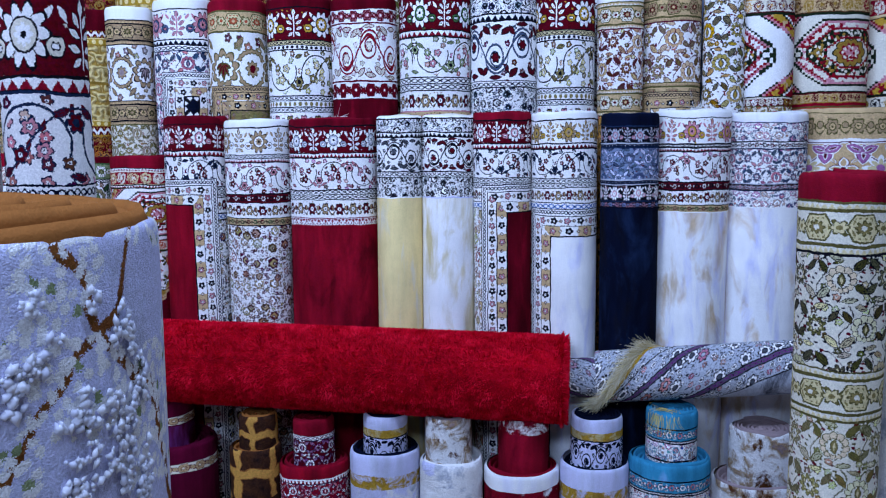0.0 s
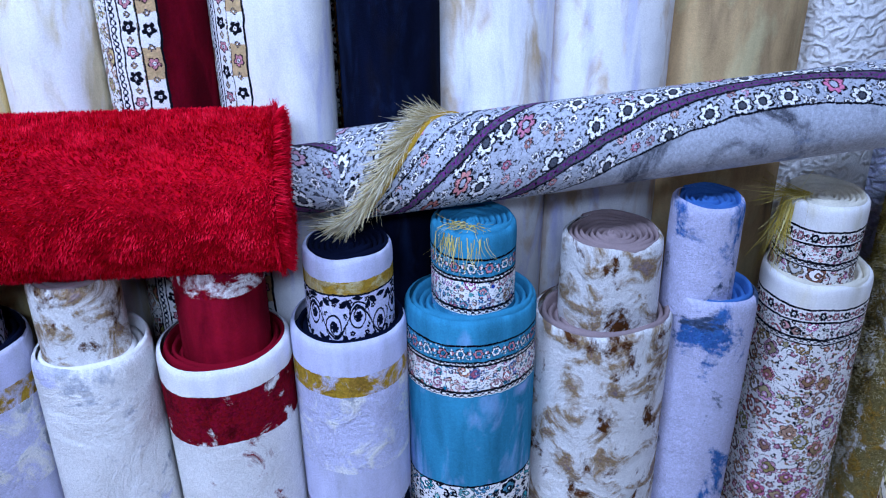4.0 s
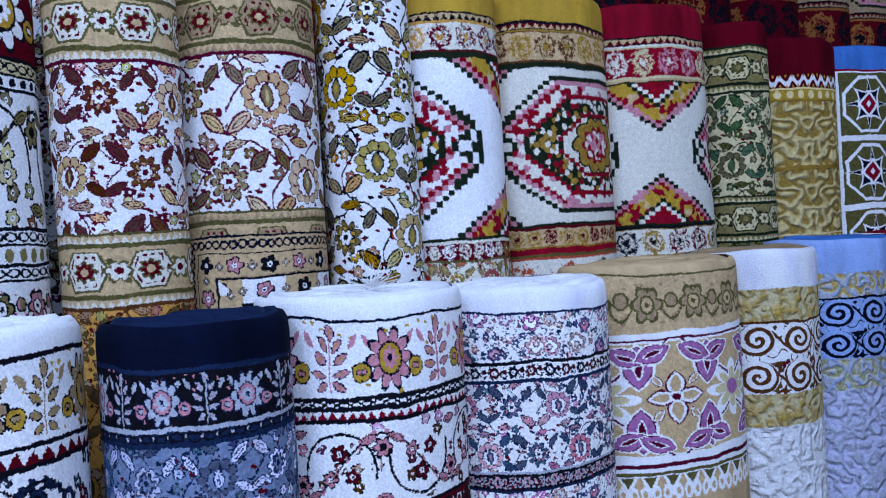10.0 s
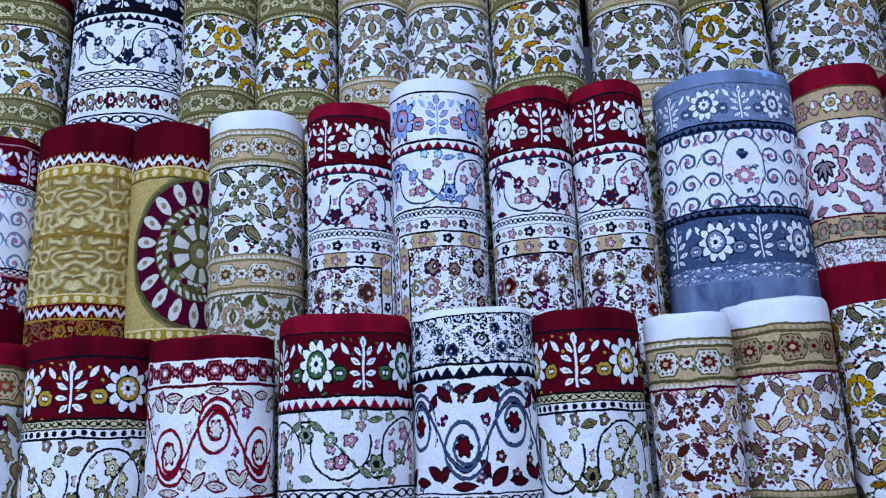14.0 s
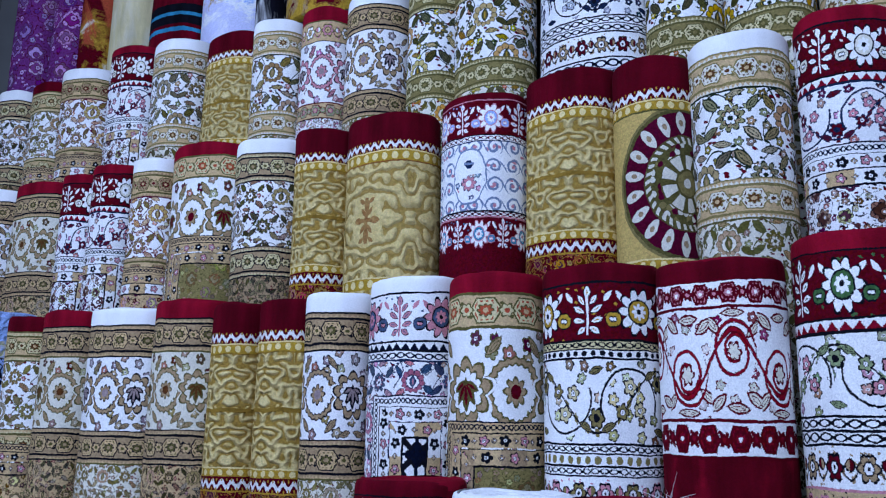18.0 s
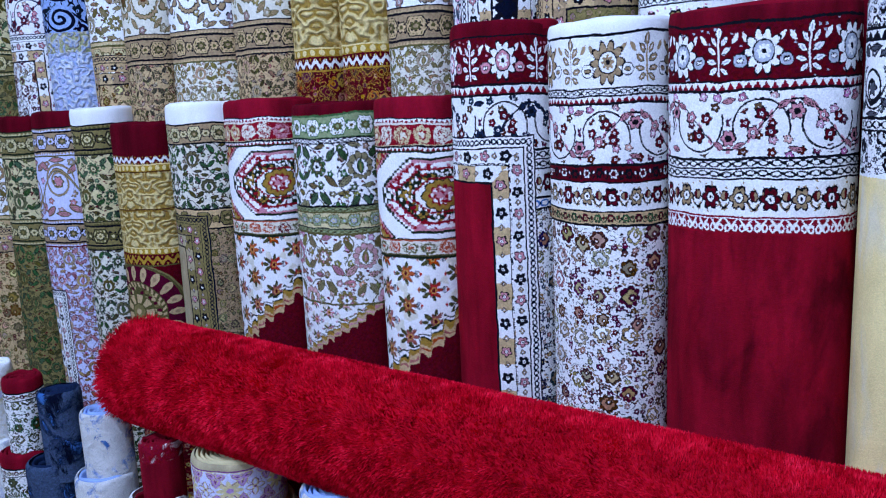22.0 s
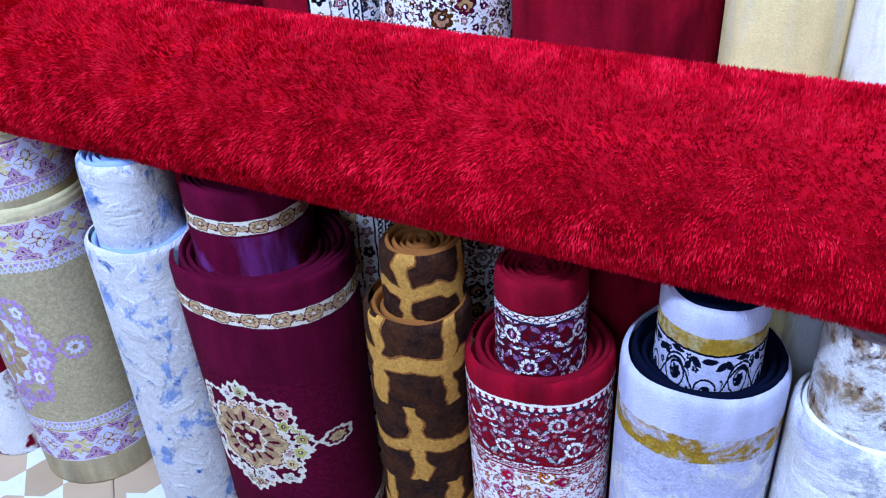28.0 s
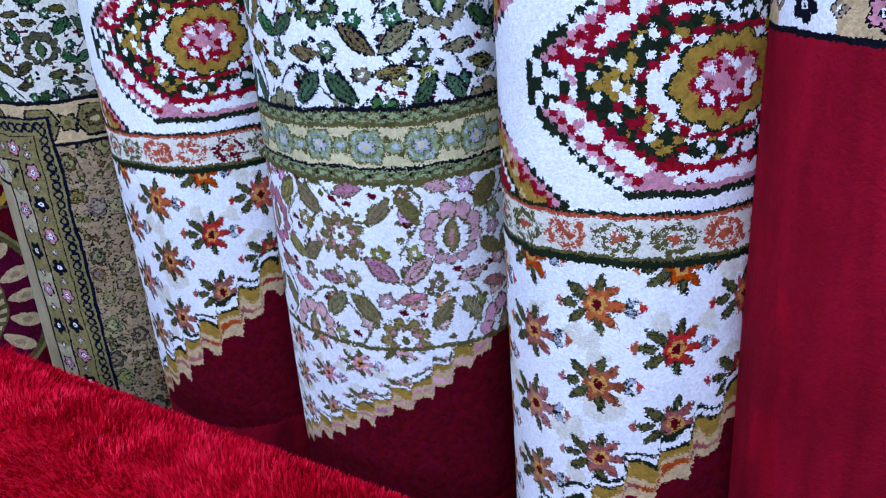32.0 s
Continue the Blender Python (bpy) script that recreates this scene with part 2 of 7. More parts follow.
@motif("rosettes")
def rosettes(t, X, Y, P, Q, S, T):
    """A running row of flowers, every other one small, on a thin wavy stem with leaves."""
    i, x, y = X.floor(), X.frac() - 0.5, Y - 0.5
    stem = y - (X * 6.2832).cos() * 0.27
    col = speckle(t, P, X, Y, 5.5, 0.14, S)
    col = mix(t, (stem.abs() < 0.085).min((X * 25.0).sin() > 0.2), col, S)
    col = mix(t, stem.abs() < 0.032, col, T)
    xs = (X + 0.5).frac() - 0.5
    rs = (xs * xs + (y + 0.06) * (y + 0.06)).sqrt()
    col = mix(t, rs < 0.15, col, T)
    col = mix(t, rs < 0.11, col, mix(t, i.odd(), S, Q))
    r, e = bloom(x, y, 0.28, 6)
    col = mix(t, r < e * 1.25, col, T)
    col = mix(t, r < e, col, mix(t, i.odd(), Q, S))
    col = mix(t, r < 0.16, col, T)
    col = mix(t, r < 0.12, col, P)
    return mix(t, r < 0.05, col, T), None


@motif("chain")
def chain(t, X, Y, P, Q, S, T):
    x, y = X.frac() - 0.5, Y - 0.5
    r = (x * x * 1.1 + y * y * 2.6).sqrt()
    col = mix(t, (r < 0.52).min(r > 0.31), P, Q)
    return mix(t, (y.abs() > 0.42).max((x.abs() > 0.44).min(y.abs() < 0.12)), col, T), None


@motif("teeth")
def teeth(t, X, Y, P, Q, S, T):
    col = mix(t, Y > (X * 1.0).fold(0.5) * 1.3 + 0.2, P, Q)
    return mix(t, (Y > 0.84).max(Y < 0.14), col, T), None


@motif("beads")
def beads(t, X, Y, P, Q, S, T):
    x, y = X.frac() - 0.5, Y - 0.5
    r = (x * x + y * y * 0.8).sqrt()
    return mix(t, r < 0.30, P, Q), (r < 0.36) * 1.0


@motif("curl")
def curl(t, X, Y, P, Q, S, T):
    x1, y1 = X * 1.25, Y * 1.9 + 0.05
    i, j, x, y = x1.floor(), y1.floor(), x1.frac() - 0.5, y1.frac() - 0.5
    o = (i + j).odd()
    k = o * 2.0 - 1.0
    r = (x * x + y * y).sqrt()
    a = y.atan2(x * k) * 0.15915
    arm = ((r * 4.6 - a).frac() - 0.5).abs()
    col = scatter(t, P, X, Y, 3.6, 0.8, 0.10, 0.55, S, Q, T, P)
    col = tendril(t, col, X, Y, 2.6, 7.0, 0.09, T)
    col = mix(t, r < 0.46, col, P)
    hot = mix(t, o, Q, S)
    col = mix(t, (arm < 0.23).min(r < 0.44), col, T)
    col = mix(t, (arm < 0.15).min(r < 0.43), col, hot)
    w = (y - (x1 * 6.2832).sin() * 0.2).abs()
    col = mix(t, (w < 0.05).min(r > 0.38), col, hot)
    return col, None


@motif("outline")
def outline(t, X, Y, P, Q, S, T):
    """Pale flowers drawn in dark outline on a crowded pale ground, a few of them coloured."""
    col = tendril(t, P, X, Y, 2.6, 8.0, 0.045, T)
    col = speckle(t, col, X, Y, 4.5, 0.36, S)
    col = speckle(t, col, X + 5.0, Y, 6.0, 0.26, T)
    for scale, size, keep in ((3.6, 0.10, 0.7), (1.55, 0.23, 0.8)):
        v = cells(t, vec(t, X, Y), scale, 0.75)
        c, q = split(t, v.outputs["Color"]), split(t, v.outputs["Position"])
        r, e = bloom(X - q[0], Y - q[1], size, 7)
        on = c[0] > (1.0 - keep)
        warm = c[1] > 0.74
        col = mix(t, (r < e * 1.28).min(on), col, P)
        col = mix(t, (r < e * 1.08).min(on), col, T)
        col = mix(t, (r < e * 0.84).min(on), col, mix(t, warm, rgba("w"), tint(t, Q, c[2], 0.12)))
        col = mix(t, (r < size * 0.44).min(on), col, T)
        col = mix(t, (r < size * 0.30).min(on), col, mix(t, warm, S, P))
    return col, None


@motif("persian")
def persian(t, X, Y, P, Q, S, T):
    col = tendril(t, P, X, Y, 2.2, 7.0, 0.045, T)
    col = speckle(t, col, X, Y, 5.0, 0.26, T)
    col = speckle(t, col, X + 0.02, Y, 5.0, 0.2, Q)
    col = speckle(t, col, X, Y, 7.0, 0.22, S)
    col = speckle(t, col, X + 5.0, Y, 8.5, 0.14, T)
    col = scatter(t, col, X, Y, 4.4, 0.85, 0.082, 0.62, S, Q, T, P)
    big = cells(t, vec(t, X, Y), 1.45, 0.7)
    c1 = split(t, big.outputs["Color"])
    q = split(t, big.outputs["Position"])
    x, y = X - q[0], Y - q[1]
    size = c1[2] * 0.10 + 0.18
    r = (x * x + y * y).sqrt()
    a = y.atan2(x)
    turn = (a + c1[0] * 6.2832).cos()
    e = ((a * 3.5 + c1[0] * 6.0).cos().abs() * 0.24 + turn * 0.22 + 0.74) * size
    pick = tint(t, mix(t, c1[1] > 0.5, Q, S), c1[0])
    col = mix(t, r < e * 1.22, col, P)
    col = mix(t, r < e * 1.05, col, T)
    col = mix(t, r < e * 0.97, col, pick)
    col = mix(t, (r < e * 0.92).min((a * 9.0 + c1[0] * 12.0).cos().abs() < 0.22), col, T)
    e2 = ((a * 2.5 + c1[0] * 3.0).cos().abs() * 0.20 + turn * 0.24 + 0.46) * size
    col = mix(t, r < e2 * 1.08, col, T)
    col = mix(t, r < e2 * 0.96, col, tint(t, mix(t, c1[1] > 0.5, P, Q), c1[2], 0.1))
    col = mix(t, r < size * 0.34, col, T)
    col = mix(t, r < size * 0.27, col, pick)
    return mix(t, r < size * 0.12, col, P), None


@motif("crown")
def crown(t, X, Y, P, Q, S, T):
    """Gold ground with a carved flower cross among mirrored carved scrolls; groove shade is put into the colour."""
    x, y = (X + 0.5).frac() - 0.5, Y - 0.5
    ax, ay = x.abs(), y.abs()
    lump = grain(t, vec(t, X, Y), 16.0, 3.0, 0.6)
    n1 = grain(t, vec(t, ax + 2.0, ay), 4.2, 1.0, 0.4)
    far = ((x * x * 1.4 + y * y).sqrt() > 0.24)
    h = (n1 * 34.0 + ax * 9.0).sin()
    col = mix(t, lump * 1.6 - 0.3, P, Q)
    groove_shade = ((h + 0.5) * -4.0).min(0.8).max(0.0) * far
    col = mix(t, groove_shade, col, S)
    q = petal(ax, ay, 0.0, 0.13, 1.57, 0.075, 0.035).min(petal(ax, ay, 0.10, 0.0, 0.0, 0.065, 0.03)).min(petal(ax, ay, 0.045, 0.075, 0.9, 0.05, 0.02)).min(petal(ax, ay, 0.06, 0.17, 0.5, 0.045, 0.02))
    cross = (q < 1.0).max((ax < 0.022).min(ay < 0.20)).max((ay < 0.018).min(ax < 0.15))
    col = mix(t, cross * (lump * 0.9 + 0.35), col, T)
    return col, lump * 0.6 + cross * 0.8 + h.max(-0.7) * 0.6 * far


@motif("relief")
def relief(t, X, Y, P, Q, S, T):
    """Carved scrolls: rounded lobes with cut lines between them; gold yarns paint in their highlight and shade."""
    n1, n2 = grain(t, vec(t, X, Y), 2.1, 1.6, 0.5), grain(t, vec(t, X + 7.0, Y), 3.1, 2.0)
    h = (n1 * 30.0 + (n2 * 9.0).sin()).sin()
    lump = grain(t, vec(t, X + 3.0, Y), 7.0, 2.0, 0.6)
    col = mix(t, h * 0.35 + lump * 1.4 - 0.35, P, Q)
    return mix(t, ((h + 0.72) * -5.0).min(0.8), col, S), h.max(-0.75) * 0.6 + lump * 0.8


@motif("abstract")
def abstract(t, X, Y, P, Q, S, T):
    p = vec(t, X, Y)
    n = grain(t, p, 1.1, 7.0, 0.68, 0.7)
    m = grain(t, vec(t, X + 3.7, Y * 0.7), 0.9, 6.0, 0.7, 0.5)
    col = mix(t, (n - 0.49) * 10.0, P, Q)
    col = mix(t, (m - 0.55) * 16.0, col, S)
    col = mix(t, (n - 0.60) * 16.0, col, T)
    return col, (n - 0.5) * 3.0


@motif("brushed")
def brushed(t, X, Y, P, Q, S, T):
    n = grain(t, vec(t, X, Y * 0.18), 2.4, 4.0, 0.55, 0.4)
    m = grain(t, vec(t, X + 9.0, Y * 0.35), 1.5, 4.0, 0.6, 0.6)
    k = grain(t, vec(t, X + 21.0, Y * 0.2), 1.2, 3.0, 0.6, 0.5)
    col = mix(t, (n - 0.50) * 6.0, P, Q)
    col = mix(t, ((m - 0.505) * 6.0).min(0.85), col, S)
    return mix(t, ((k - 0.60) * 8.0).min(0.8), col, T), None


@motif("blossoms")
def blossoms(t, X, Y, P, Q, S, T):
    """Knotty branches with clusters of small pale blossoms."""
    wob = (grain(t, vec(t, X, Y), 2.0, 2.0) - 0.5) * 0.34
    n = X * 0.8 - Y * 0.55 + wob
    m = X * 0.9 + Y * 0.75 - wob * 1.3
    b1, b2 = (n.frac() - 0.5).abs(), ((m * 0.7).frac() - 0.5).abs()
    col = mix(t, (grain(t, vec(t, X, Y), 3.0, 4.0) - 0.5) * 2.0, P, Q)
    bark = mix(t, grain(t, vec(t, X, Y), 16.0, 3.0), T, rgba("A"))
    near = b1.min(b2 * 1.3)
    col = mix(t, b1 < 0.026, col, bark)
    col = mix(t, b2 < 0.014, col, bark)
    v = cells(t, vec(t, X, Y), 24.0, 1.0)
    c = split(t, v.outputs["Color"])
    clump = grain(t, vec(t, X + 5.0, Y), 2.4, 2.0)
    on = (E(t, v.outputs["Distance"]) < 0.5).min((clump - near * 0.45) > 0.415).min(c[0] > 0.2)
    return mix(t, on, col, mix(t, c[1] > 0.93, S, rgba("E"))), on * 1.6 + (b1 < 0.026) * 0.6


@motif("lattice")
def lattice(t, X, Y, P, Q, S, T):
    x, y = X.frac() - 0.5, Y.frac() - 0.5
    d1, d2 = (x + y).abs(), (x - y).abs()
    col = mix(t, ((d1 < 0.09).max(d2 < 0.09)).min((x * x + y * y).sqrt() > 0.2), P, T)
    col = blossom(t, col, x, y, 0.24, 4, Q, S, T)
    xe, ye = x.abs() - 0.5, y.abs() - 0.5
    col = blossom(t, col, xe, ye, 0.22, 4, S, Q, T)
    return mix(t, (x.abs() > 0.46).max(y.abs() > 0.46), col, S), None


@motif("trellis")
def trellis(t, X, Y, P, Q, S, T):
    """Thick raised bars that cross in uneven rectangles."""
    wob = (grain(t, vec(t, X, Y), 1.8, 2.0) - 0.5) * 0.35
    rows = (Y - wob + (X.frac() - 0.5).abs() * 0.25) * 0.72
    x, y = (X + wob * 1.4 + rows.floor() * 0.5).frac() - 0.5, rows.frac() - 0.5
    bars = (x.abs() < 0.095).max(y.abs() < 0.08)
    edge = (x.abs() < 0.12).max(y.abs() < 0.10)
    col = mix(t, grain(t, vec(t, X, Y), 3.0, 4.0, 0.7) * 1.6 - 0.4, P, Q)
    col = mix(t, edge, col, T)
    return mix(t, bars, col, S), bars * 1.2


@motif("star")
def star(t, X, Y, P, Q, S, T):
    """Four-pointed stars in squares, drawn with pale lines."""
    x, y = X.frac() - 0.5, Y.frac() - 0.5
    ax, ay = x.abs(), y.abs()
    d, m = ax + ay, ax.max(ay)
    oct8 = m.max(d * 0.72)
    col = mix(t, m > 0.46, P, S)
    col = mix(t, (oct8 - 0.40).abs() < 0.022, col, S)
    rays = (ax * ay * 26.0 + d) < 0.40
    col = mix(t, (ax * ay * 24.0 + d) < 0.46, col, S)
    col = mix(t, rays, col, Q)
    col = mix(t, ((x * x - y * y).abs() * 6.0 + d * 0.8) < 0.40, col, S)
    col = mix(t, ((x * x - y * y).abs() * 6.0 + d * 0.8) < 0.32, col, Q)
    col = mix(t, d < 0.20, col, S)
    col = mix(t, d < 0.15, col, T)
    return mix(t, d < 0.05, col, S), None


@motif("arabesque")
def arabesque(t, X, Y, P, Q, S, T):
    """Pointed trefoils round a four-petalled star, with a pale blossom burst between them."""
    x, y = (X + 0.5).frac() - 0.5, Y - 0.5
    ax, ay = x.abs(), y.abs()
    col = mix(t, ay > 0.475, P, S)
    edge = (ax * 0.9 + ay - 0.54).abs()
    col = mix(t, edge < 0.030, col, S)
    col = mix(t, edge < 0.012, col, T)
    bx = ax - 0.5
    rb, ab = (bx * bx + y * y).sqrt(), y.atan2(bx)
    burst = ((ab * 4.0).cos().abs() * 0.12 + 0.10)
    col = mix(t, rb < burst * 1.2, col, S)
    col = mix(t, rb < burst * 0.85, col, rgba("y"))
    col = mix(t, rb < 0.07, col, Q)
    for cx, cy, ang, ln, wd in ((0.25, 0.27, 1.57, 0.19, 0.10), (0.33, 0.36, 0.5, 0.13, 0.075), (0.15, 0.38, 2.7, 0.13, 0.075)):
        q = petal(ax, ay, cx, cy, ang, ln, wd)
        col = mix(t, q < 1.18, col, S)
        col = mix(t, q < 0.98, col, T)
        col = mix(t, q < 0.88, col, Q)
        col = mix(t, q < 0.34, col, S)
        col = mix(t, q < 0.24, col, T)
    for cx, cy, ang, ln, wd in ((0.0, 0.11, 1.57, 0.11, 0.06), (0.10, 0.0, 0.0, 0.10, 0.06), (0.13, 0.15, 0.9, 0.06, 0.025)):
        q = petal(ax, ay, cx, cy, ang, ln, wd)
        col = mix(t, q < 1.25, col, T)
        col = mix(t, q < 1.0, col, S)
        col = mix(t, q < 0.62, col, P)
    r = (x * x + y * y).sqrt()
    col = mix(t, r < 0.05, col, S)
    return mix(t, r < 0.03, col, T), None


@motif("lace")
def lace(t, X, Y, P, Q, S, T):
    """Small dark triangles over a hanging row of pale rings."""
    x = X.frac() - 0.5
    tri = Y < (x.abs().neg() + 0.42) * 1.1
    col = mix(t, Y < (x.abs().neg() + 0.46) * 1.6 + 0.08, P, Q)
    col = mix(t, tri, col, T)
    col = mix(t, Y < 0.10, col, Q)
    x2 = (X * 2.0).frac() * 0.5 - 0.25
    y2 = Y - 0.66
    r = (x2 * x2 * 4.0 + y2 * y2 * 2.6).sqrt()
    col = mix(t, r < 0.44, col, Q)
    return mix(t, r < 0.20, col, P), None


@motif("vase")
def vase(t, X, Y, P, Q, S, T):
    """A vase with a bunch of flowers in the middle, and rows of round scrolls on either side, mirrored."""
    y = Y
    ax = X.abs()
    gx, gy = ax * 3.6 + 0.18, y * 3.6 + 0.2
    i, j, x, yy = gx.floor(), gy.floor(), gx.frac() - 0.5, gy.frac() - 0.5
    o = (i + j).odd()
    k = o * 2.0 - 1.0
    r = (x * x + yy * yy).sqrt()
    a = yy.atan2(x * k) * 0.15915
    arm = ((r * 3.4 - a).frac() - 0.5).abs()
    col = speckle(t, P, X, Y, 7.0, 0.10, S)
    stem = (yy - (gx * 6.2832).sin() * 0.25).abs()
    col = mix(t, (stem < 0.06).min(r > 0.40), col, Q)
    col = mix(t, (arm < 0.21).min(r < 0.44).min(r > 0.07), col, Q)
    col = mix(t, r < 0.10, col, S)
    y0 = y - 0.5
    oval = (X * X * 15.0 + y0 * y0 * 6.0).sqrt()
    oval = oval + (y0.atan2(X) * 8.0).cos() * 0.03
    col = mix(t, oval < 1.02, col, Q)
    col = mix(t, oval < 0.95, col, P)
    inner = scatter(t, P, X * 2.0, Y * 2.0, 4.5, 0.6, 0.085, 0.75, S, Q, T, P)
    col = mix(t, (oval < 0.86).min(y0 > -0.02), col, inner)
    r2, e2 = bloom(X, y0 - 0.10, 0.105, 8)
    col = mix(t, r2 < e2 * 1.15, col, T)
    col = mix(t, r2 < e2, col, S)
    col = mix(t, r2 < 0.045, col, P)
    pot = ((ax + (y0 + 0.17).abs() * 0.8) < 0.075).min((y0 + 0.17).abs() < 0.06)
    col = mix(t, pot, col, T)
    return mix(t, (ax < 0.075).min((y0 + 0.18).abs() < 0.018), col, Q), None


@motif("lotus")
def lotus(t, X, Y, P, Q, S, T):
    """Ruffled palmettes by turns with rosettes, among curved stems, leaves and buds."""
    j = Y.floor()
    xs = X + j * 0.5
    i = xs.floor()
    x0, y = xs.frac() - 0.5, Y.neg().frac() - 0.5
    flip = (i * 1.0 + j * 3.0).odd()
    x = x0 * (flip * 2.0 - 1.0)
    pick = split(t, cells(t, vec(t, i + 0.5, j + 0.5), 1.0, 0.0).outputs["Color"])
    stem = (y - (X * 6.2832).sin() * 0.17 - 0.30).abs().min((x0 - (Y * 6.2832).sin() * 0.13 + 0.38).abs())
    col = mix(t, stem < 0.015, P, T)
    col = speckle(t, col, X, Y, 6.5, 0.20, T)
    col = speckle(t, col, X + 4.0, Y, 5.5, 0.22, rgba("d"))
    col = scatter(t, col, X, Y, 3.8, 0.7, 0.078, 0.65, Q, S, T, P, 5)
    col = leaves(t, col, x, y, ((0.33, 0.30, 0.8, 0.19, 0.075), (-0.36, 0.24, 2.2, 0.16, 0.06), (0.38, -0.20, -0.6, 0.17, 0.06)), tint(t, S, pick[0], 0.05, 0.6), T)
    col = leaves(t, col, x, y, ((-0.34, -0.30, 0.7, 0.18, 0.07), (0.16, -0.42, 0.1, 0.15, 0.05), (-0.10, 0.43, -0.2, 0.14, 0.05)), tint(t, Q, pick[1], 0.06, 0.7), T)
    # palmette
    yp = y + 0.06
    r, a = (x * x + yp * yp).sqrt(), yp.atan2(x)
    up = a.sin()
    e = up * 0.055 + 0.235 + (a * 5.5).cos().abs() * 0.045
    big = flip
    col = mix(t, (r < e * 1.16).min(big), col, P)
    col = mix(t, (r < e * 1.06).min(big), col, T)
    col = mix(t, (r < e).min(big), col, tint(t, Q, pick[2], 0.05, 0.75))
    col = mix(t, (r < e * 0.96).min((a * 5.5).cos().abs() < 0.24).min(r > e * 0.6).min(big), col, T)
    col = mix(t, (r < e * 0.64).min(big), col, T)
    col = mix(t, (r < e * 0.58).min(big), col, P)
    inner = petal(x, y, 0.0, -0.02, 1.57, 0.15, 0.075)
    col = mix(t, (inner < 1.1).min(big), col, T)
    col = mix(t, (inner < 0.8).min(big), col, S)
    col = mix(t, (inner < 0.3).min(big), col, Q)
    # rosette
    small = big.inv()
    r2, e2 = bloom(x, y, 0.23, 9)
    col = mix(t, (r2 < e2 * 1.22).min(small), col, P)
    col = mix(t, (r2 < e2 * 1.08).min(small), col, T)
    col = mix(t, (r2 < e2 * 0.95).min(small), col, tint(t, S, pick[1], 0.06, 0.8))
    col = mix(t, (r2 < e2 * 0.72).min(small), col, T)
    col = mix(t, (r2 < e2 * 0.64).min(small), col, Q)
    r3, e3 = bloom(x, y, 0.115, 6)
    col = mix(t, (r3 < e3 * 1.15).min(small), col, T)
    col = mix(t, (r3 < e3 * 0.9).min(small), col, P)
    return mix(t, (r2 < 0.04).min(small), col, T), None


@motif("cartouche")
def cartouche(t, X, Y, P, Q, S, T):
    """A narrow border: long six-sided frames round a flower, with rosettes and dots between."""
    x, y = X.frac() - 0.5, Y - 0.5
    ax, ay = x.abs(), y.abs()
    hexa = (ax * 0.95 + ay * 0.42).max(ay * 0.98)
    wave = (y - (X * 12.5664).sin() * 0.20).abs()
    col = mix(t, (wave < 0.045).min(hexa > 0.38), P, T)
    col = mix(t, hexa < 0.37, col, T)
    col = mix(t, hexa < 0.325, col, Q)
    col = mix(t, (hexa < 0.29).min((hexa - 0.27).abs() < 0.025).min((X * 50.0).sin() > 0.0), col, S)
    r, e = bloom(x, y, 0.19, 8)
    col = mix(t, r < e * 1.12, col, T)
    col = mix(t, r < e * 0.88, col, S)
    col = mix(t, r < 0.07, col, P)
    xe = ax - 0.5
    r2, e2 = bloom(xe, y, 0.20, 6)
    col = mix(t, r2 < e2 * 1.15, col, T)
    col = mix(t, r2 < e2 * 0.88, col, Q)
    col = mix(t, r2 < 0.07, col, S)
    return mix(t, ay > 0.44, col, T), None


@motif("scroll")
def scroll(t, X, Y, P, Q, S, T):
    """A running scroll: one wavy stem with a thin coil in each bend, leaves and buds along it."""
    x, y = (X * 2.0).frac() * 0.5 - 0.25, Y - 0.5
    k = (X * 2.0).floor().odd() * 2.0 - 1.0
    ys = y * k
    stem = (y - (X * 6.2832).sin() * 0.30).abs()
    yc = ys + 0.10
    r = (x * x * 1.6 + yc * yc * 0.95).sqrt()
    a = yc.atan2(x * 1.25) * 0.15915
    arm = ((r * 8.5 - a).frac() - 0.5).abs()
    col = scatter(t, P, X * 1.0, Y, 6.0, 0.8, 0.05, 0.5, S, Q, T, P)
    col = mix(t, r < 0.30, col, P)
    places = ((0.20, 0.33, 0.6, 0.10, 0.04), (-0.18, 0.36, 2.4, 0.10, 0.04), (0.02, 0.40, 0.1, 0.10, 0.035), (0.22, -0.30, -0.8, 0.10, 0.035), (-0.21, -0.34, 0.9, 0.10, 0.035), (0.0, -0.44, 0.0, 0.11, 0.03))
    col = leaves(t, col, x, ys, places, S, T, 1.45)
    col = mix(t, stem < 0.030, col, T)
    col = mix(t, stem < 0.015, col, Q)
    col = mix(t, (arm < 0.15).min(r < 0.29), col, T)
    col = mix(t, (arm < 0.085).min(r < 0.285), col, Q)
    r5, e5 = bloom(x * 1.2, yc, 0.085, 6)
    col = mix(t, r5 < e5 * 1.25, col, T)
    return mix(t, r5 < e5 * 0.9, col, S), None


@motif("arches")
def arches(t, X, Y, P, Q, S, T):
    """A zigzag of small pointed scallops, as along the edge of the gold carpets."""
    x = X.frac() - 0.5
    ax = x.abs()
    w = (Y - 0.5 - (X * 6.2832).sin() * 0.22).abs()
    col = mix(t, w < 0.20, P, Q)
    dots = ((X * 2.0).frac() - 0.5).abs() * 0.5
    yd = ((Y - 0.5).abs() - 0.34).abs()
    return mix(t, (dots * dots * 2.0 + yd * yd).sqrt() < 0.11, col, S), (w < 0.20) * 1.0


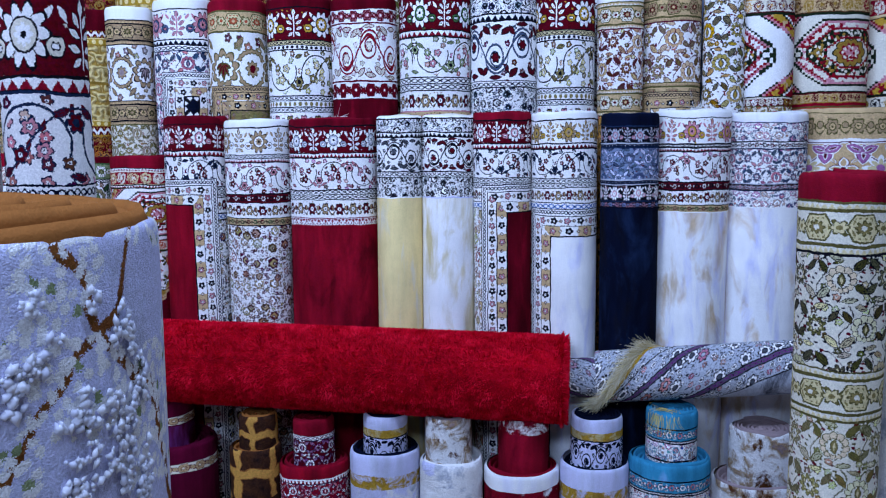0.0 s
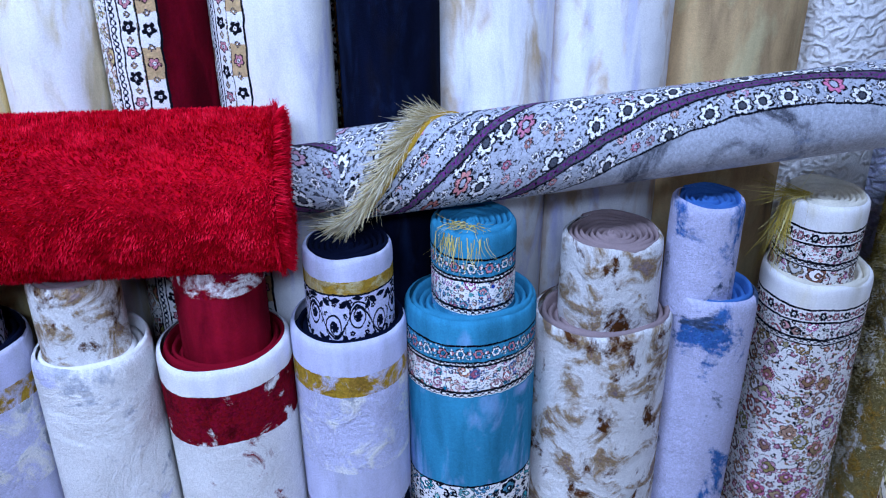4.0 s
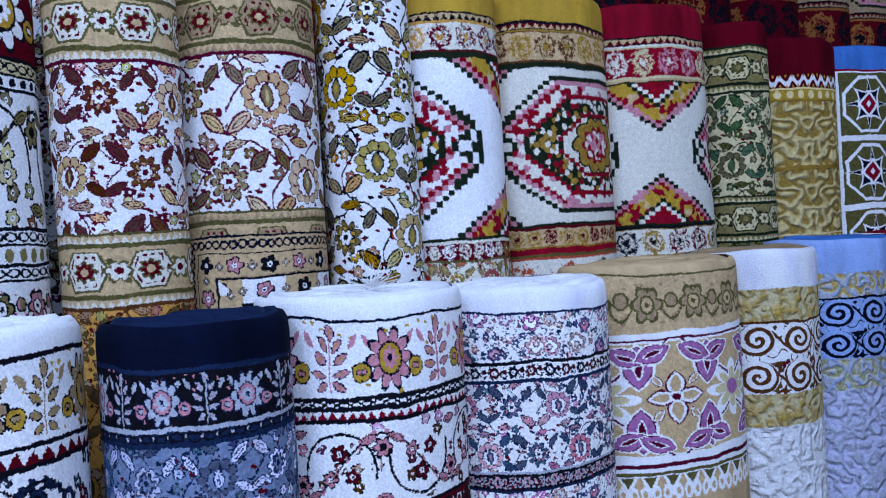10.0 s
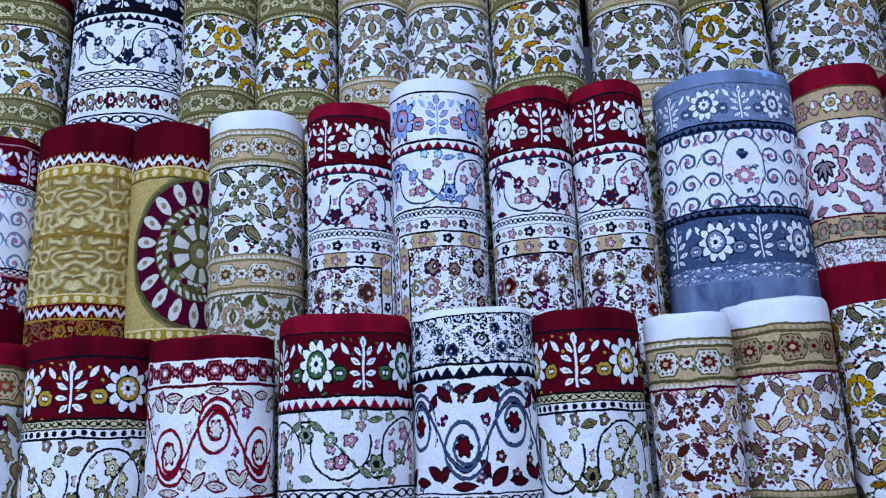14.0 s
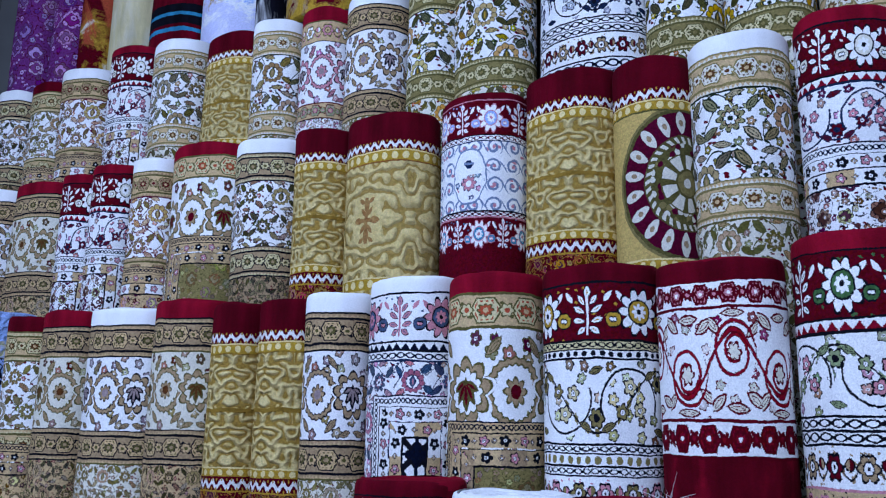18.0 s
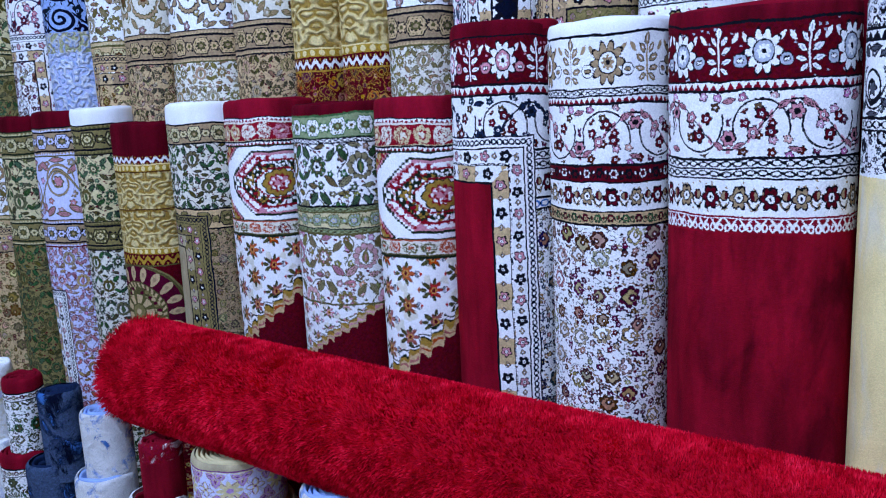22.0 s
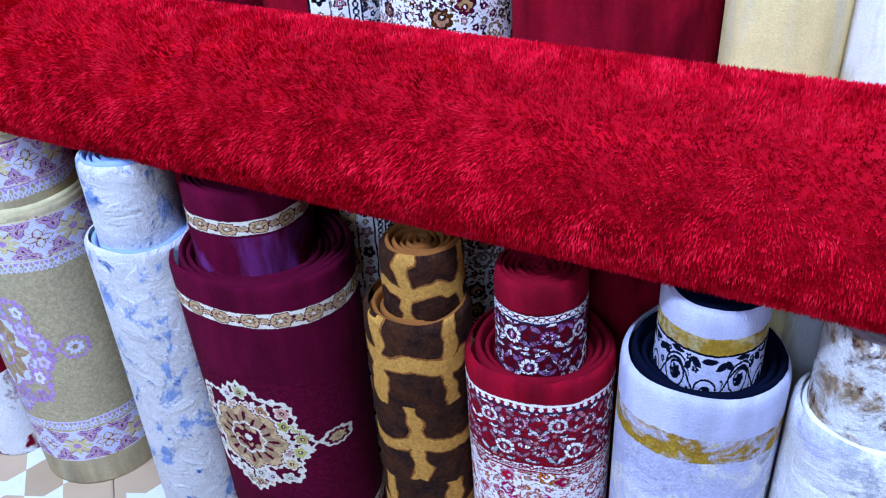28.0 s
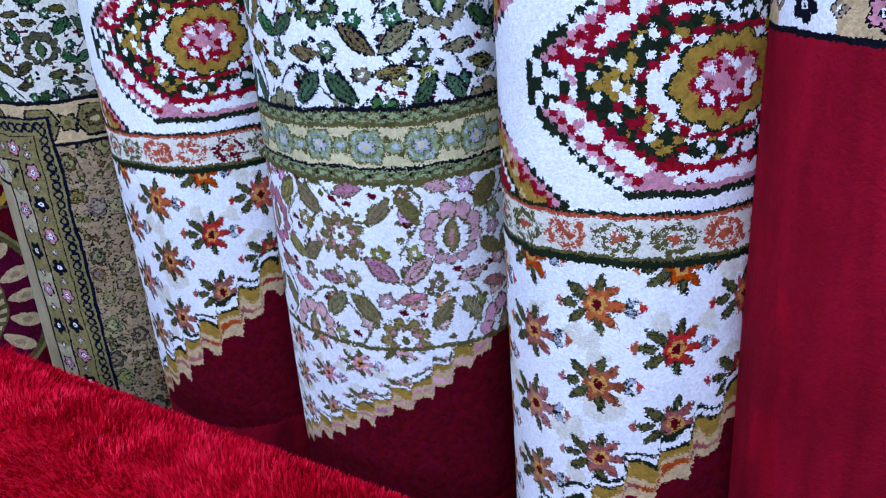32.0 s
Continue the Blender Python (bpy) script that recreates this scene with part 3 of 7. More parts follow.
@motif("acanthus")
def acanthus(t, X, Y, P, Q, S, T):
    """Deeply carved leaf scrolls in mirrored pairs; shade in cut lines and light on crests are painted in."""
    x, y = (X + 0.5).frac() - 0.5, Y - 0.5
    ax = x.abs() + 4.0
    n1, n2 = grain(t, vec(t, ax, y + 2.0), 3.1, 1.0, 0.4), grain(t, vec(t, ax + 7.0, y), 5.0, 1.5)
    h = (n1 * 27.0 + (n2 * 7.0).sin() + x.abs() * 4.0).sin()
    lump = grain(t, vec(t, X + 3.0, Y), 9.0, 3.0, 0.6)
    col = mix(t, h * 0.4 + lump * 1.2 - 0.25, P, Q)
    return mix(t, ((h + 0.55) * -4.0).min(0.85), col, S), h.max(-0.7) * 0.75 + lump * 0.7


@motif("hexring")
def hexring(t, X, Y, P, Q, S, T):
    """Long stepped medallions with pink and dark outlines round a ring of hooks and a mottled flower; stepped triangles between them."""
    xr, yr = (X + 1.1).op("FLOORED_MODULO", 2.2) - 1.1, Y - 0.5
    x, y = ((xr.abs() * 26.0).floor() + 0.5) / 26.0, ((yr.abs() * 34.0).floor() + 0.5) / 34.0
    d = (y / 0.44).max((x + y * 1.28) / 0.92).max(x / 0.80)
    flecks = mosaic(t, X, Y, 26.0, (P, rgba("p"), P, S, P, P), P, 2.0)
    hooks = mosaic(t, X, Y, 25.0, (P, T, Q, P, T, P, Q, P, S, P), T, 0.52)
    col = P
    tri = (x - 1.1).abs() / 0.50 + (y * -1.0 + 0.5) / 0.36
    gold = mosaic(t, X, Y, 26.0, (Q, Q, rgba("t"), Q, S), Q, 2.0)
    for lim, yarn in ((1.0, T), (0.93, rgba("p")), (0.84, S), (0.78, gold), (0.46, T), (0.40, P), (0.33, S)):
        col = mix(t, tri < lim, col, yarn)
    for lim, yarn in ((1.0, T), (0.955, P), (0.925, rgba("p")), (0.89, S), (0.86, flecks), (0.73, S), (0.70, T), (0.66, hooks), (0.45, S), (0.41, T), (0.38, P)):
        col = mix(t, d < lim, col, yarn)
    tip = (x - 0.70).abs() + y * 1.2
    col = mix(t, tip < 0.10, col, T)
    col = mix(t, tip < 0.06, col, P)
    rs = (xr * xr * 0.62 + yr * yr).sqrt()
    a = yr.atan2(xr)
    scallop = (a * 5.0).cos().abs() * 0.030
    col = mix(t, rs < scallop + 0.165, col, T)
    col = mix(t, rs < scallop + 0.150, col, Q)
    col = mix(t, rs < scallop + 0.095, col, S)
    core = mosaic(t, X, Y, 30.0, (S, rgba("p"), S, P), S, 2.0)
    return mix(t, rs < scallop * 0.6 + 0.085, col, core), None


@motif("ragged")
def ragged(t, X, Y, P, Q, S, T):
    """A border of uneven knotted patches in turn of three yarns, between dark and pale lines."""
    i, x, y = X.floor(), X.frac() - 0.5, Y - 0.5
    rough = (grain(t, vec(t, X, Y), 6.0, 3.0, 0.7, 0.6) - 0.5) * 2.6
    pick = split(t, cells(t, vec(t, i + 0.5, 0.5), 1.0, 0.0).outputs["Color"])[0]
    yarn = mix(t, pick > 0.34, Q, S)
    yarn = mix(t, pick > 0.72, yarn, T)
    r = (x * x * 0.9 + y * y * 1.2).sqrt() + rough * 0.34
    col = mix(t, r < 0.40, P, yarn)
    col = mix(t, (r - 0.20).abs() < 0.055, col, P)
    col = mix(t, r < 0.10, col, T)
    return mix(t, y.abs() > 0.43, col, S), None


@motif("stairs")
def stairs(t, X, Y, P, Q, S, T):
    """Rows of sprays lying on their side above a stepped, hooked, slanting edge, and the plain field below it."""
    sx = X * 10.0
    step = (sx.floor() + ((sx.frac() - 0.5) * 6.0 + 0.5).max(0.0).min(1.0)) / 10.0
    hook = ((X * 44.0 + Y * 9.0).sin() * 0.5 + (Y * 60.0).sin() * 0.4) * 0.022
    d = Y - 0.54 + step * 0.66 + hook
    gx, gy = X * 4.6, Y * 4.6
    i = gx.floor()
    gy2 = gy + i * 0.5
    x, y = gx.frac() - 0.5, gy2.frac() - 0.5
    pick = split(t, cells(t, vec(t, i + 0.5, gy2.floor() + 0.5), 1.0, 0.0).outputs["Color"])
    hot = tint(t, S, pick[0], 0.04, 0.7)
    ay = y.abs()
    top = mosaic(t, X, Y, 16.0, (P, P, P, P, rgba("i")), P, 2.0)
    top = mix(t, ((x.abs() - 0.5).abs() + (ay - 0.5).abs() * 1.1) < 0.11, top, hot)
    top = leaves(t, top, x, ay, ((-0.26, 0.14, 2.5, 0.17, 0.055), (0.02, 0.24, 1.3, 0.13, 0.05), (-0.38, 0.0, 0.0, 0.12, 0.05)), rgba("O"), T, 1.35)
    top = leaves(t, top, x, ay, ((0.16, 0.17, 0.75, 0.13, 0.055), (-0.08, 0.13, 1.9, 0.12, 0.05), (0.24, 0.0, 0.0, 0.13, 0.055)), hot, rgba("a"), 1.2)
    r, e = bloom(x, y, 0.20, 6)
    top = mix(t, r < e, top, hot)
    top = mix(t, r < e * 0.62, top, rgba("x"))
    top = mix(t, r < 0.065, top, rgba("d"))
    top = leaves(t, top, x, ay, ((0.40, 0.06, 0.5, 0.08, 0.04),), rgba("S"), T, 1.4)
    col = mix(t, d > -0.150, top, T)
    col = mix(t, d > -0.136, col, P)
    col = mix(t, d > -0.116, col, T)
    col = mix(t, d > -0.104, col, rgba("G"))
    col = mix(t, d > -0.072, col, rgba("t"))
    col = mix(t, d > -0.050, col, hot)
    col = mix(t, d > -0.03, col, rgba("t"))
    return mix(t, d > 0.0, col, Q), None


@motif("lobed")
def lobed(t, X, Y, P, Q, S, T):
    """One large pointed star medallion with a ragged edge, a ring of small flowers, an inner sunburst, and a pendant beside it."""
    x, y = X, Y - 0.5
    r, a = (x * x + y * y).sqrt(), y.atan2(x)
    spike = ((a * 1.2732).frac() - 0.5).abs() * 2.0
    e = spike * 0.085 + 0.385 + (a * 44.0).cos() * 0.011
    d = r / e
    xp = x.abs() - 0.60
    pend = (xp * xp * 1.2 + y * y * 3.0).sqrt() + (y.atan2(xp) * 9.0).cos() * 0.010
    col = mix(t, pend < 0.125, P, Q)
    col = mix(t, pend < 0.095, col, P)
    col = mix(t, pend < 0.065, col, S)
    col = mix(t, pend < 0.03, col, T)
    col = mix(t, d < 1.0, col, Q)
    ring = scatter(t, mosaic(t, X, Y, 26.0, (P, P, Q, P), P, 2.0), X, Y, 9.0, 0.5, 0.050, 0.95, S, Q, Q, P)
    col = mix(t, d < 0.94, col, ring)
    col = mix(t, d < 0.645, col, Q)
    col = mix(t, d < 0.61, col, P)
    col = mix(t, d < 0.59, col, T)
    col = mix(t, (d < 0.585).min(((a * 12.0).cos() * 0.06 + 0.50) < d), col, S)
    col = mix(t, (d < 0.47).min((a * 16.0).cos() > 0.55), col, P)
    col = mix(t, d < 0.30, col, Q)
    col = mix(t, d < 0.26, col, mosaic(t, X, Y, 22.0, (S, T, P), P, 0.5))
    col = mix(t, d < 0.12, col, P)
    return mix(t, d < 0.07, col, Q), None


@motif("disc")
def disc(t, X, Y, P, Q, S, T):
    """A large round medallion: an olive ring, pale drops on a dark ring, a corded ring, and a pale sunflower in the middle."""
    x, y = X, Y - 0.5
    r, a = (x * x + y * y).sqrt(), y.atan2(x)
    col = mix(t, r < 0.535, P, rgba("o"))
    col = mix(t, r < 0.515, col, T)
    col = mix(t, r < 0.49, col, Q)
    drop = (a * 19.0).cos() + 0.15
    d = (r - 0.412) * 13.5
    col = mix(t, drop > d * d * 1.0, col, S)
    col = mix(t, (drop - 0.85) > d * d * 3.0, col, rgba("T"))
    col = mix(t, r < 0.325, col, T)
    col = mix(t, (r < 0.315).min(r > 0.275).min((a * 34.0 + r * 60.0).cos() > 0.0), col, S)
    col = mix(t, r < 0.275, col, mosaic(t, X, Y, 22.0, (T, S, Q, rgba("o")), T, 0.5))
    col = mix(t, r < 0.205, col, T)
    col = mix(t, (r < 0.195).min((a * 9.0).cos() > -0.4), col, S)
    col = mix(t, r < 0.10, col, T)
    col = mix(t, r < 0.085, col, rgba("o"))
    return mix(t, r < 0.035, col, S), None


@motif("medallion")
def medallion(t, X, Y, P, Q, S, T):
    """A dark spiky palmette inside a pale collar, between large toothed arcs, sprays and small flowers."""
    x, y = (X + 0.5).frac() - 0.5, Y - 0.5
    ax = x.abs()
    r, a = (x * x + y * y).sqrt(), y.atan2(x)
    col = scatter(t, P, X, Y, 5.5, 0.7, 0.062, 0.55, Q, S, T, P)
    xe = ax - 0.5
    rc = (xe * xe + y * y).sqrt() + (y.atan2(xe) * 22.0).cos() * 0.008
    col = mix(t, (rc - 0.25).abs() < 0.028, col, Q)
    col = mix(t, ((rc - 0.25).abs() - 0.028).abs() < 0.008, col, T)
    col = mix(t, rc < 0.20, col, P)
    rr, ee = bloom(xe, y, 0.11, 8)
    col = mix(t, rr < ee * 1.15, col, T)
    col = mix(t, rr < ee * 0.95, col, Q)
    col = mix(t, rr < 0.055, col, S)
    e = (a * 4.5 + 0.8).cos().abs() * 0.075 + 0.205
    col = mix(t, r < e * 1.14, col, P)
    col = mix(t, r < e * 1.02, col, T)
    col = mix(t, r < e * 0.93, col, Q)
    e2 = (a * 6.5).cos().abs() * 0.03 + 0.15
    col = mix(t, r < e2 * 1.1, col, T)
    col = mix(t, r < e2, col, P)
    fan = petal(ax, y, 0.0, 0.02, 1.57, 0.125, 0.035).min(petal(ax, y, 0.045, 0.0, 1.1, 0.105, 0.03)).min(petal(ax, y, 0.07, -0.045, 0.5, 0.075, 0.028))
    col = mix(t, fan < 1.35, col, T)
    col = mix(t, fan < 0.55, col, S)
    return leaves(t, col, ax, y, ((0.29, 0.34, 0.8, 0.10, 0.035), (0.29, -0.36, -0.8, 0.10, 0.035), (0.10, 0.43, 0.3, 0.08, 0.03)), Q, T), None


# metric: bands whose pattern keeps a real size instead of the band's height
METRIC = {"lotus": 0.098, "outline": 0.15, "persian": 0.135, "relief": 0.15, "abstract": 0.16, "brushed": 0.12, "plain": 0.2, "star": 0.13, "lattice": 0.15, "trellis": 0.11, "blossoms": 0.26}


def carpet(name, bands, field=None, pile=0.85, carve=0.0, knot=0.0014, shift=0.0, guard=True, bow=None, fill="brushed", shaggy=1.0, rim="wt"):
    """A carpet's face as a material. bands, from the roll's top: (height in metres or 0 for the rest, ornament, four yarns, scale).
    field: (from u, to u, from v, yarns): a plain inner field that starts below the border."""
    m = bpy.data.materials.new(name)
    m.use_nodes = True
    t = m.node_tree
    bsdf = t.nodes["Principled BSDF"]
    bsdf.inputs["Roughness"].default_value = 0.92
    bsdf.inputs["Specular IOR Level"].default_value = 0.05
    uv = t.nodes.new("ShaderNodeUVMap").outputs[0]
    u, v, _ = split(t, uv)
    rnd = E(t, t.nodes.new("ShaderNodeObjectInfo").outputs["Random"])
    wob = grain(t, uv, 22.0, 2.0)
    u = u + (wob - 0.5) * 0.009 + (grain(t, uv, 95.0, 1.0) - 0.5) * 0.002 + shift
    v = v + (grain(t, vec(t, u + 4.0, v), 16.0, 2.0) - 0.5) * 0.011 + (grain(t, vec(t, u + 2.0, v), 95.0, 1.0) - 0.5) * 0.002
    fuzz = split(t, spray(t, uv, 520.0))
    u, v = u + (fuzz[0] - 0.5) * (0.0038 * shaggy), v + (fuzz[1] - 0.5) * (0.0038 * shaggy)
    if knot:
        u, v = (u / knot).floor() * knot, (v / knot).floor() * knot
    if bow:
        mid, bend, start = bow
        u, v = v, (v - mid) * (v - mid) * bend + start - u
    us = u + rnd * 0.11
    col = hgt = None
    at = 0.0
    for h, kind, yarns, *scale in bands:
        k = scale[0] if scale else 1.0
        n = t.nodes.new("ShaderNodeGroup")
        n.node_tree = GROUPS[kind]
        if kind in METRIC:
            s = METRIC[kind] * k
            x, y = (us + rnd * 3.0) / s, (v - at) / s
        elif kind in ("disc", "stairs", "lobed", "vase", "crown", "hexring"):
            s = h * k
            x, y = u / s, (v - at) / h
        else:
            s = h * k
            x, y = us / s, (v - at) / h
        t.links.new(x.s, n.inputs[0])
        t.links.new(y.s, n.inputs[1])
        for i in range(4):
            n.inputs[2 + i].default_value = rgba(yarns[min(i, len(yarns) - 1)])
        figured = 0.25 if kind in ("plain", "brushed") else 1.0
        if col is None:
            col, hgt = n.outputs[0], E(t, n.outputs[1])
            busy = (v > 9.0) + figured
        else:
            on = v > at
            col = mix(t, on, col, n.outputs[0])
            busy = busy + (busy * -1.0 + figured) * on
            if carve:
                hgt = hgt + (E(t, n.outputs[1]) - hgt) * on
            if guard and kind not in ("plain", "relief", "abstract"):
                col = mix(t, (v - at).abs() < 0.0018, col, rgba(yarns[-1]))
        at += h
    if field:
        u0, u1, v0, yarns = field
        n = t.nodes.new("ShaderNodeGroup")
        n.node_tree = GROUPS[fill]
        s = METRIC.get(fill, 0.12) * 0.6 if fill != "brushed" else 0.12
        t.links.new((us / s).s, n.inputs[0])
        t.links.new((v / s).s, n.inputs[1])
        for i in range(4):
            n.inputs[2 + i].default_value = rgba(yarns[min(i, len(yarns) - 1)])
        side = (u - u0).min(u.neg() + u1)
        d = side.min(v - v0)
        along = u + (v - u) * (side < (v - v0))
        for near, far, step, ground, other, bloom_a, bloom_b in ((0.004, 0.032, 0.052, rim[0], rim[1], "k", "p"), (0.036, 0.062, 0.040, rim[0], rim[0], "p", "k")):
            run = along / step
            ground_col = mix(t, run.floor().odd(), rgba(ground), rgba(other))
            fx, fy = (run.frac() - 0.5) * step, d + (near + far) * 0.5
            col = mix(t, (d > -far - 0.002).min(d < -near), col, rgba("k"))
            band_col = blossom(t, ground_col, fx, fy, 0.0092, 5, mix(t, run.floor().odd(), rgba(bloom_a), rgba(bloom_b)), rgba("w"), rgba("k"))
            band_col = blossom(t, band_col, fx.abs() - step * 0.5, fy, 0.0048, 4, rgba("T"), rgba("w"), rgba("N"))
            col = mix(t, (d > -far).min(d < -near), col, band_col)
        link = (along / 0.011).frac() - 0.5
        off = (d + 0.074) / 0.011
        ring = (link * link + off * off).sqrt()
        col = mix(t, (d > -0.084).min(d < -0.064), col, rgba(rim[0]))
        col = mix(t, (d > -0.084).min(d < -0.064).min((ring - 0.40).abs() < 0.12), col, rgba("n"))
        col = mix(t, (d + 0.084).abs() < 0.0016, col, rgba("n"))
        col = mix(t, (d > -0.004), col, rgba("k"))
        busy = busy + (busy * -1.0 + (0.25 if fill == "brushed" else 1.0)) * (d > 0.0)
        col = mix(t, (u > u0).min(u < u1).min(v > v0), col, n.outputs[0])
    geo = t.nodes.new("ShaderNodeNewGeometry").outputs["Position"]
    nap = grain(t, geo, 420.0, 2.0, 0.7)
    soft = grain(t, geo, 9.0, 3.0, 0.6)
    shade = (nap - 0.5) * (busy * 0.6 + 0.4) * pile + (soft - 0.5) * 0.35 + 1.0
    brush = grain(t, vec(t, u, v * 0.16), 34.0, 3.0, 0.55, 0.5)
    wipe = grain(t, vec(t, u + 3.0, v * 0.5), 9.0, 2.0, 0.5)
    knots = split(t, cells(t, uv, 270.0, 1.0).outputs["Color"])
    streak = grain(t, uv, 120.0, 2.0, 0.6)
    grey = t.nodes.new("ShaderNodeRGBToBW")
    t.links.new(col, grey.inputs[0])
    deep = (E(t, grey.outputs[0]) * -1.1 + 1.0).max(0.12)
    shade = shade + deep * (busy * -1.0 + 1.0) * ((brush - 0.5) * 1.9 + (wipe - 0.5) * 1.6)
    shade = shade * (deep * busy * ((knots[0] - 0.5) * 0.45 + (streak - 0.5) * 0.9) + 1.0).max(0.15)
    hsv = t.nodes.new("ShaderNodeHueSaturation")
    t.links.new(col, hsv.inputs["Color"])
    t.links.new(((knots[1] - 0.5) * busy * 0.012 + 0.5).s, hsv.inputs["Hue"])
    t.links.new(shade.s, hsv.inputs["Value"])
    t.links.new(hsv.outputs[0], bsdf.inputs["Base Color"])
    bump = t.nodes.new("ShaderNodeBump")
    bump.inputs["Strength"].default_value, bump.inputs["Distance"].default_value = 0.55 + 0.15 * bool(carve), 0.004 + 0.005 * bool(carve)
    height = nap * 0.5 + soft * 2.2
    if carve:
        height = height + hgt * carve
    t.links.new(height.s, bump.inputs["Height"])
    t.links.new(bump.outputs[0], bsdf.inputs["Normal"])
    return m


def surface(name, a, b, scale=8.0, rough=0.8, bump=0.3, metal=0.0, fine=200.0):
    m = bpy.data.materials.new(name)
    m.use_nodes = True
    t = m.node_tree
    bsdf = t.nodes["Principled BSDF"]
    bsdf.inputs["Roughness"].default_value, bsdf.inputs["Metallic"].default_value = rough, metal
    bsdf.inputs["Specular IOR Level"].default_value = 0.5 if rough < 0.9 else 0.06
    geo = t.nodes.new("ShaderNodeNewGeometry").outputs["Position"]
    n1, n2 = grain(t, geo, scale, 4.0, 0.6), grain(t, geo, fine, 2.0, 0.6)
    col = mix(t, (n1 - 0.5) * 1.6 + (n2 - 0.5) * 0.9 + 0.5, (*a, 1), (*b, 1))
    t.links.new(col, bsdf.inputs["Base Color"])
    bp = t.nodes.new("ShaderNodeBump")
    bp.inputs["Strength"].default_value, bp.inputs["Distance"].default_value = bump, 0.004
    t.links.new((n1 * 0.6 + n2 * 0.5).s, bp.inputs["Height"])
    t.links.new(bp.outputs[0], bsdf.inputs["Normal"])
    return m


# carpet backing, seen in the coiled ends
BACK = {k: surface("carpet_edge_" + str(i), tuple(c * 0.8 for c in PAL[k]), tuple(min(1, c * 1.15) for c in PAL[k]), 30, 0.95, 0.5, 0, 300)
        for i, k in enumerate("wirdRnNbgtTpAaScmloyuBEsGv")}

# ---- carpet designs, from the top of the roll down ----
def flowered(k, top, bloomy, line, tail, vine_yarns="wdNk", **more):
    """The shop's commonest design: a plain edge, a row of flowers, teeth, a vine, chains and rosettes; k scales it."""
    return [(0.022 * k, "plain", top), (0.072 * k, "rose", bloomy, 0.75), (0.015 * k, "teeth", line, 0.9), (0.086 * k, "vine", vine_yarns, 0.95),
            (0.014 * k, "chain", "wkkk", 1.2), (0.014 * k, "chain", "wkkk", 1.2), (0.045 * k, "rosettes", "wdTk", 0.75)] + tail


def bordered(top, edge, body, end, k=1.0):
    """A plain edge, a narrow border, a deep band of ornament, another border, and the rest."""
    return [(0.045 * k, "plain", top), (0.012 * k, "teeth", edge, 1.0), (0.058 * k, "cartouche", edge, 1.25), (0.012 * k, "teeth", edge, 0.8),
            (0.190 * k, *body), (0.012 * k, "teeth", edge, 0.8), (0.058 * k, "cartouche", edge, 1.25), (0.012 * k, "teeth", edge, 0.8), (0, *end)]


IVORY, CREAM, RED = (0, "brushed", "wltw"), (0, "brushed", "wyyl"), (0, "brushed", "DrdD")
D = {}
D["red_panel"] = carpet("red_bordered_carpet", flowered(1.17, "drdd", "dwpk", "wrkk", [(0.02, "chain", "wbkk"), (0, "persian", "wTNk", 0.42)]), field=(-0.4, 0.03, 0.285, "DDDR"))
D["red_panel_b"] = carpet("red_cornered_carpet", flowered(1, "rrdd", "dwpk", "wrkk", [(0.02, "chain", "wbkk"), (0, "persian", "wtTk", 0.5)]), field=(0.02, 0.4, 0.30, "drdd"))
D["ivory_dense"] = carpet("ivory_tan_carpet", [(0.022, "plain", "wwww"), (0.088, "rose", "wTwk", 0.75), (0.011, "chain", "wkkk", 1.2), (0.012, "teeth", "wrkk", 0.9), (0.101, "vine", "wdpk", 0.95), (0.027, "rosettes", "dwkk", 0.9), (0.049, "rosettes", "wdTk", 0.85), (0.023, "rosettes", "tdek", 1.0), (0, "persian", "wTdk", 0.5)])
D["red_field"] = carpet("crimson_field_carpet", [(0.022, "plain", "drdd"), (0.085, "rose", "dwSk", 0.75), (0.014, "teeth", "wrkk", 0.9), (0.10, "vine", "wdpk", 0.95), (0.015, "chain", "wkkk", 1.2), (0.015, "chain", "wkkk", 1.2), (0.058, "rosettes", "wdTk", 0.75), (0.024, "lace", "rwrr", 0.9), RED])
D["black_cream"] = carpet("black_floral_cream_carpet", [(0.008, "plain", "wwww"), (0.042, "persian", "wkSk", 0.36), (0.016, "teeth", "wkkk"), (0.105, "scroll", "wkdk", 1.1), (0.016, "chain", "wkkk"), (0.062, "persian", "wkhk", 0.40), CREAM])
D["black_tan"] = carpet("black_floral_tan_carpet", [(0.008, "plain", "wwww"), (0.042, "persian", "wkSk", 0.36), (0.016, "teeth", "wkkk"), (0.105, "scroll", "wkhk", 1.1), (0.016, "chain", "wkkk"), (0.062, "persian", "wkhk", 0.40), (0, "brushed", "zizw")])
D["ivory_corner"] = carpet("ivory_corner_carpet", flowered(1, "wwww", "wTgk", "wdkk", [(0.02, "chain", "wbkk"), (0, "persian", "wtTk", 0.5)]), field=(-0.03, 0.4, 0.37, "wlww"))
D["navy"] = carpet("navy_velvet_carpet", [(0.035, "plain", "nnNn"), (0.052, "rose", "kSpN", 0.7), (0.013, "chain", "NkkS"), (0.092, "lotus", "sqlN", 0.6), (0.013, "chain", "NkkS"), (0.05, "rose", "kwpS", 0.7), (0.02, "rosettes", "kBpN", 1.0), (0, "brushed", "nkNn")])
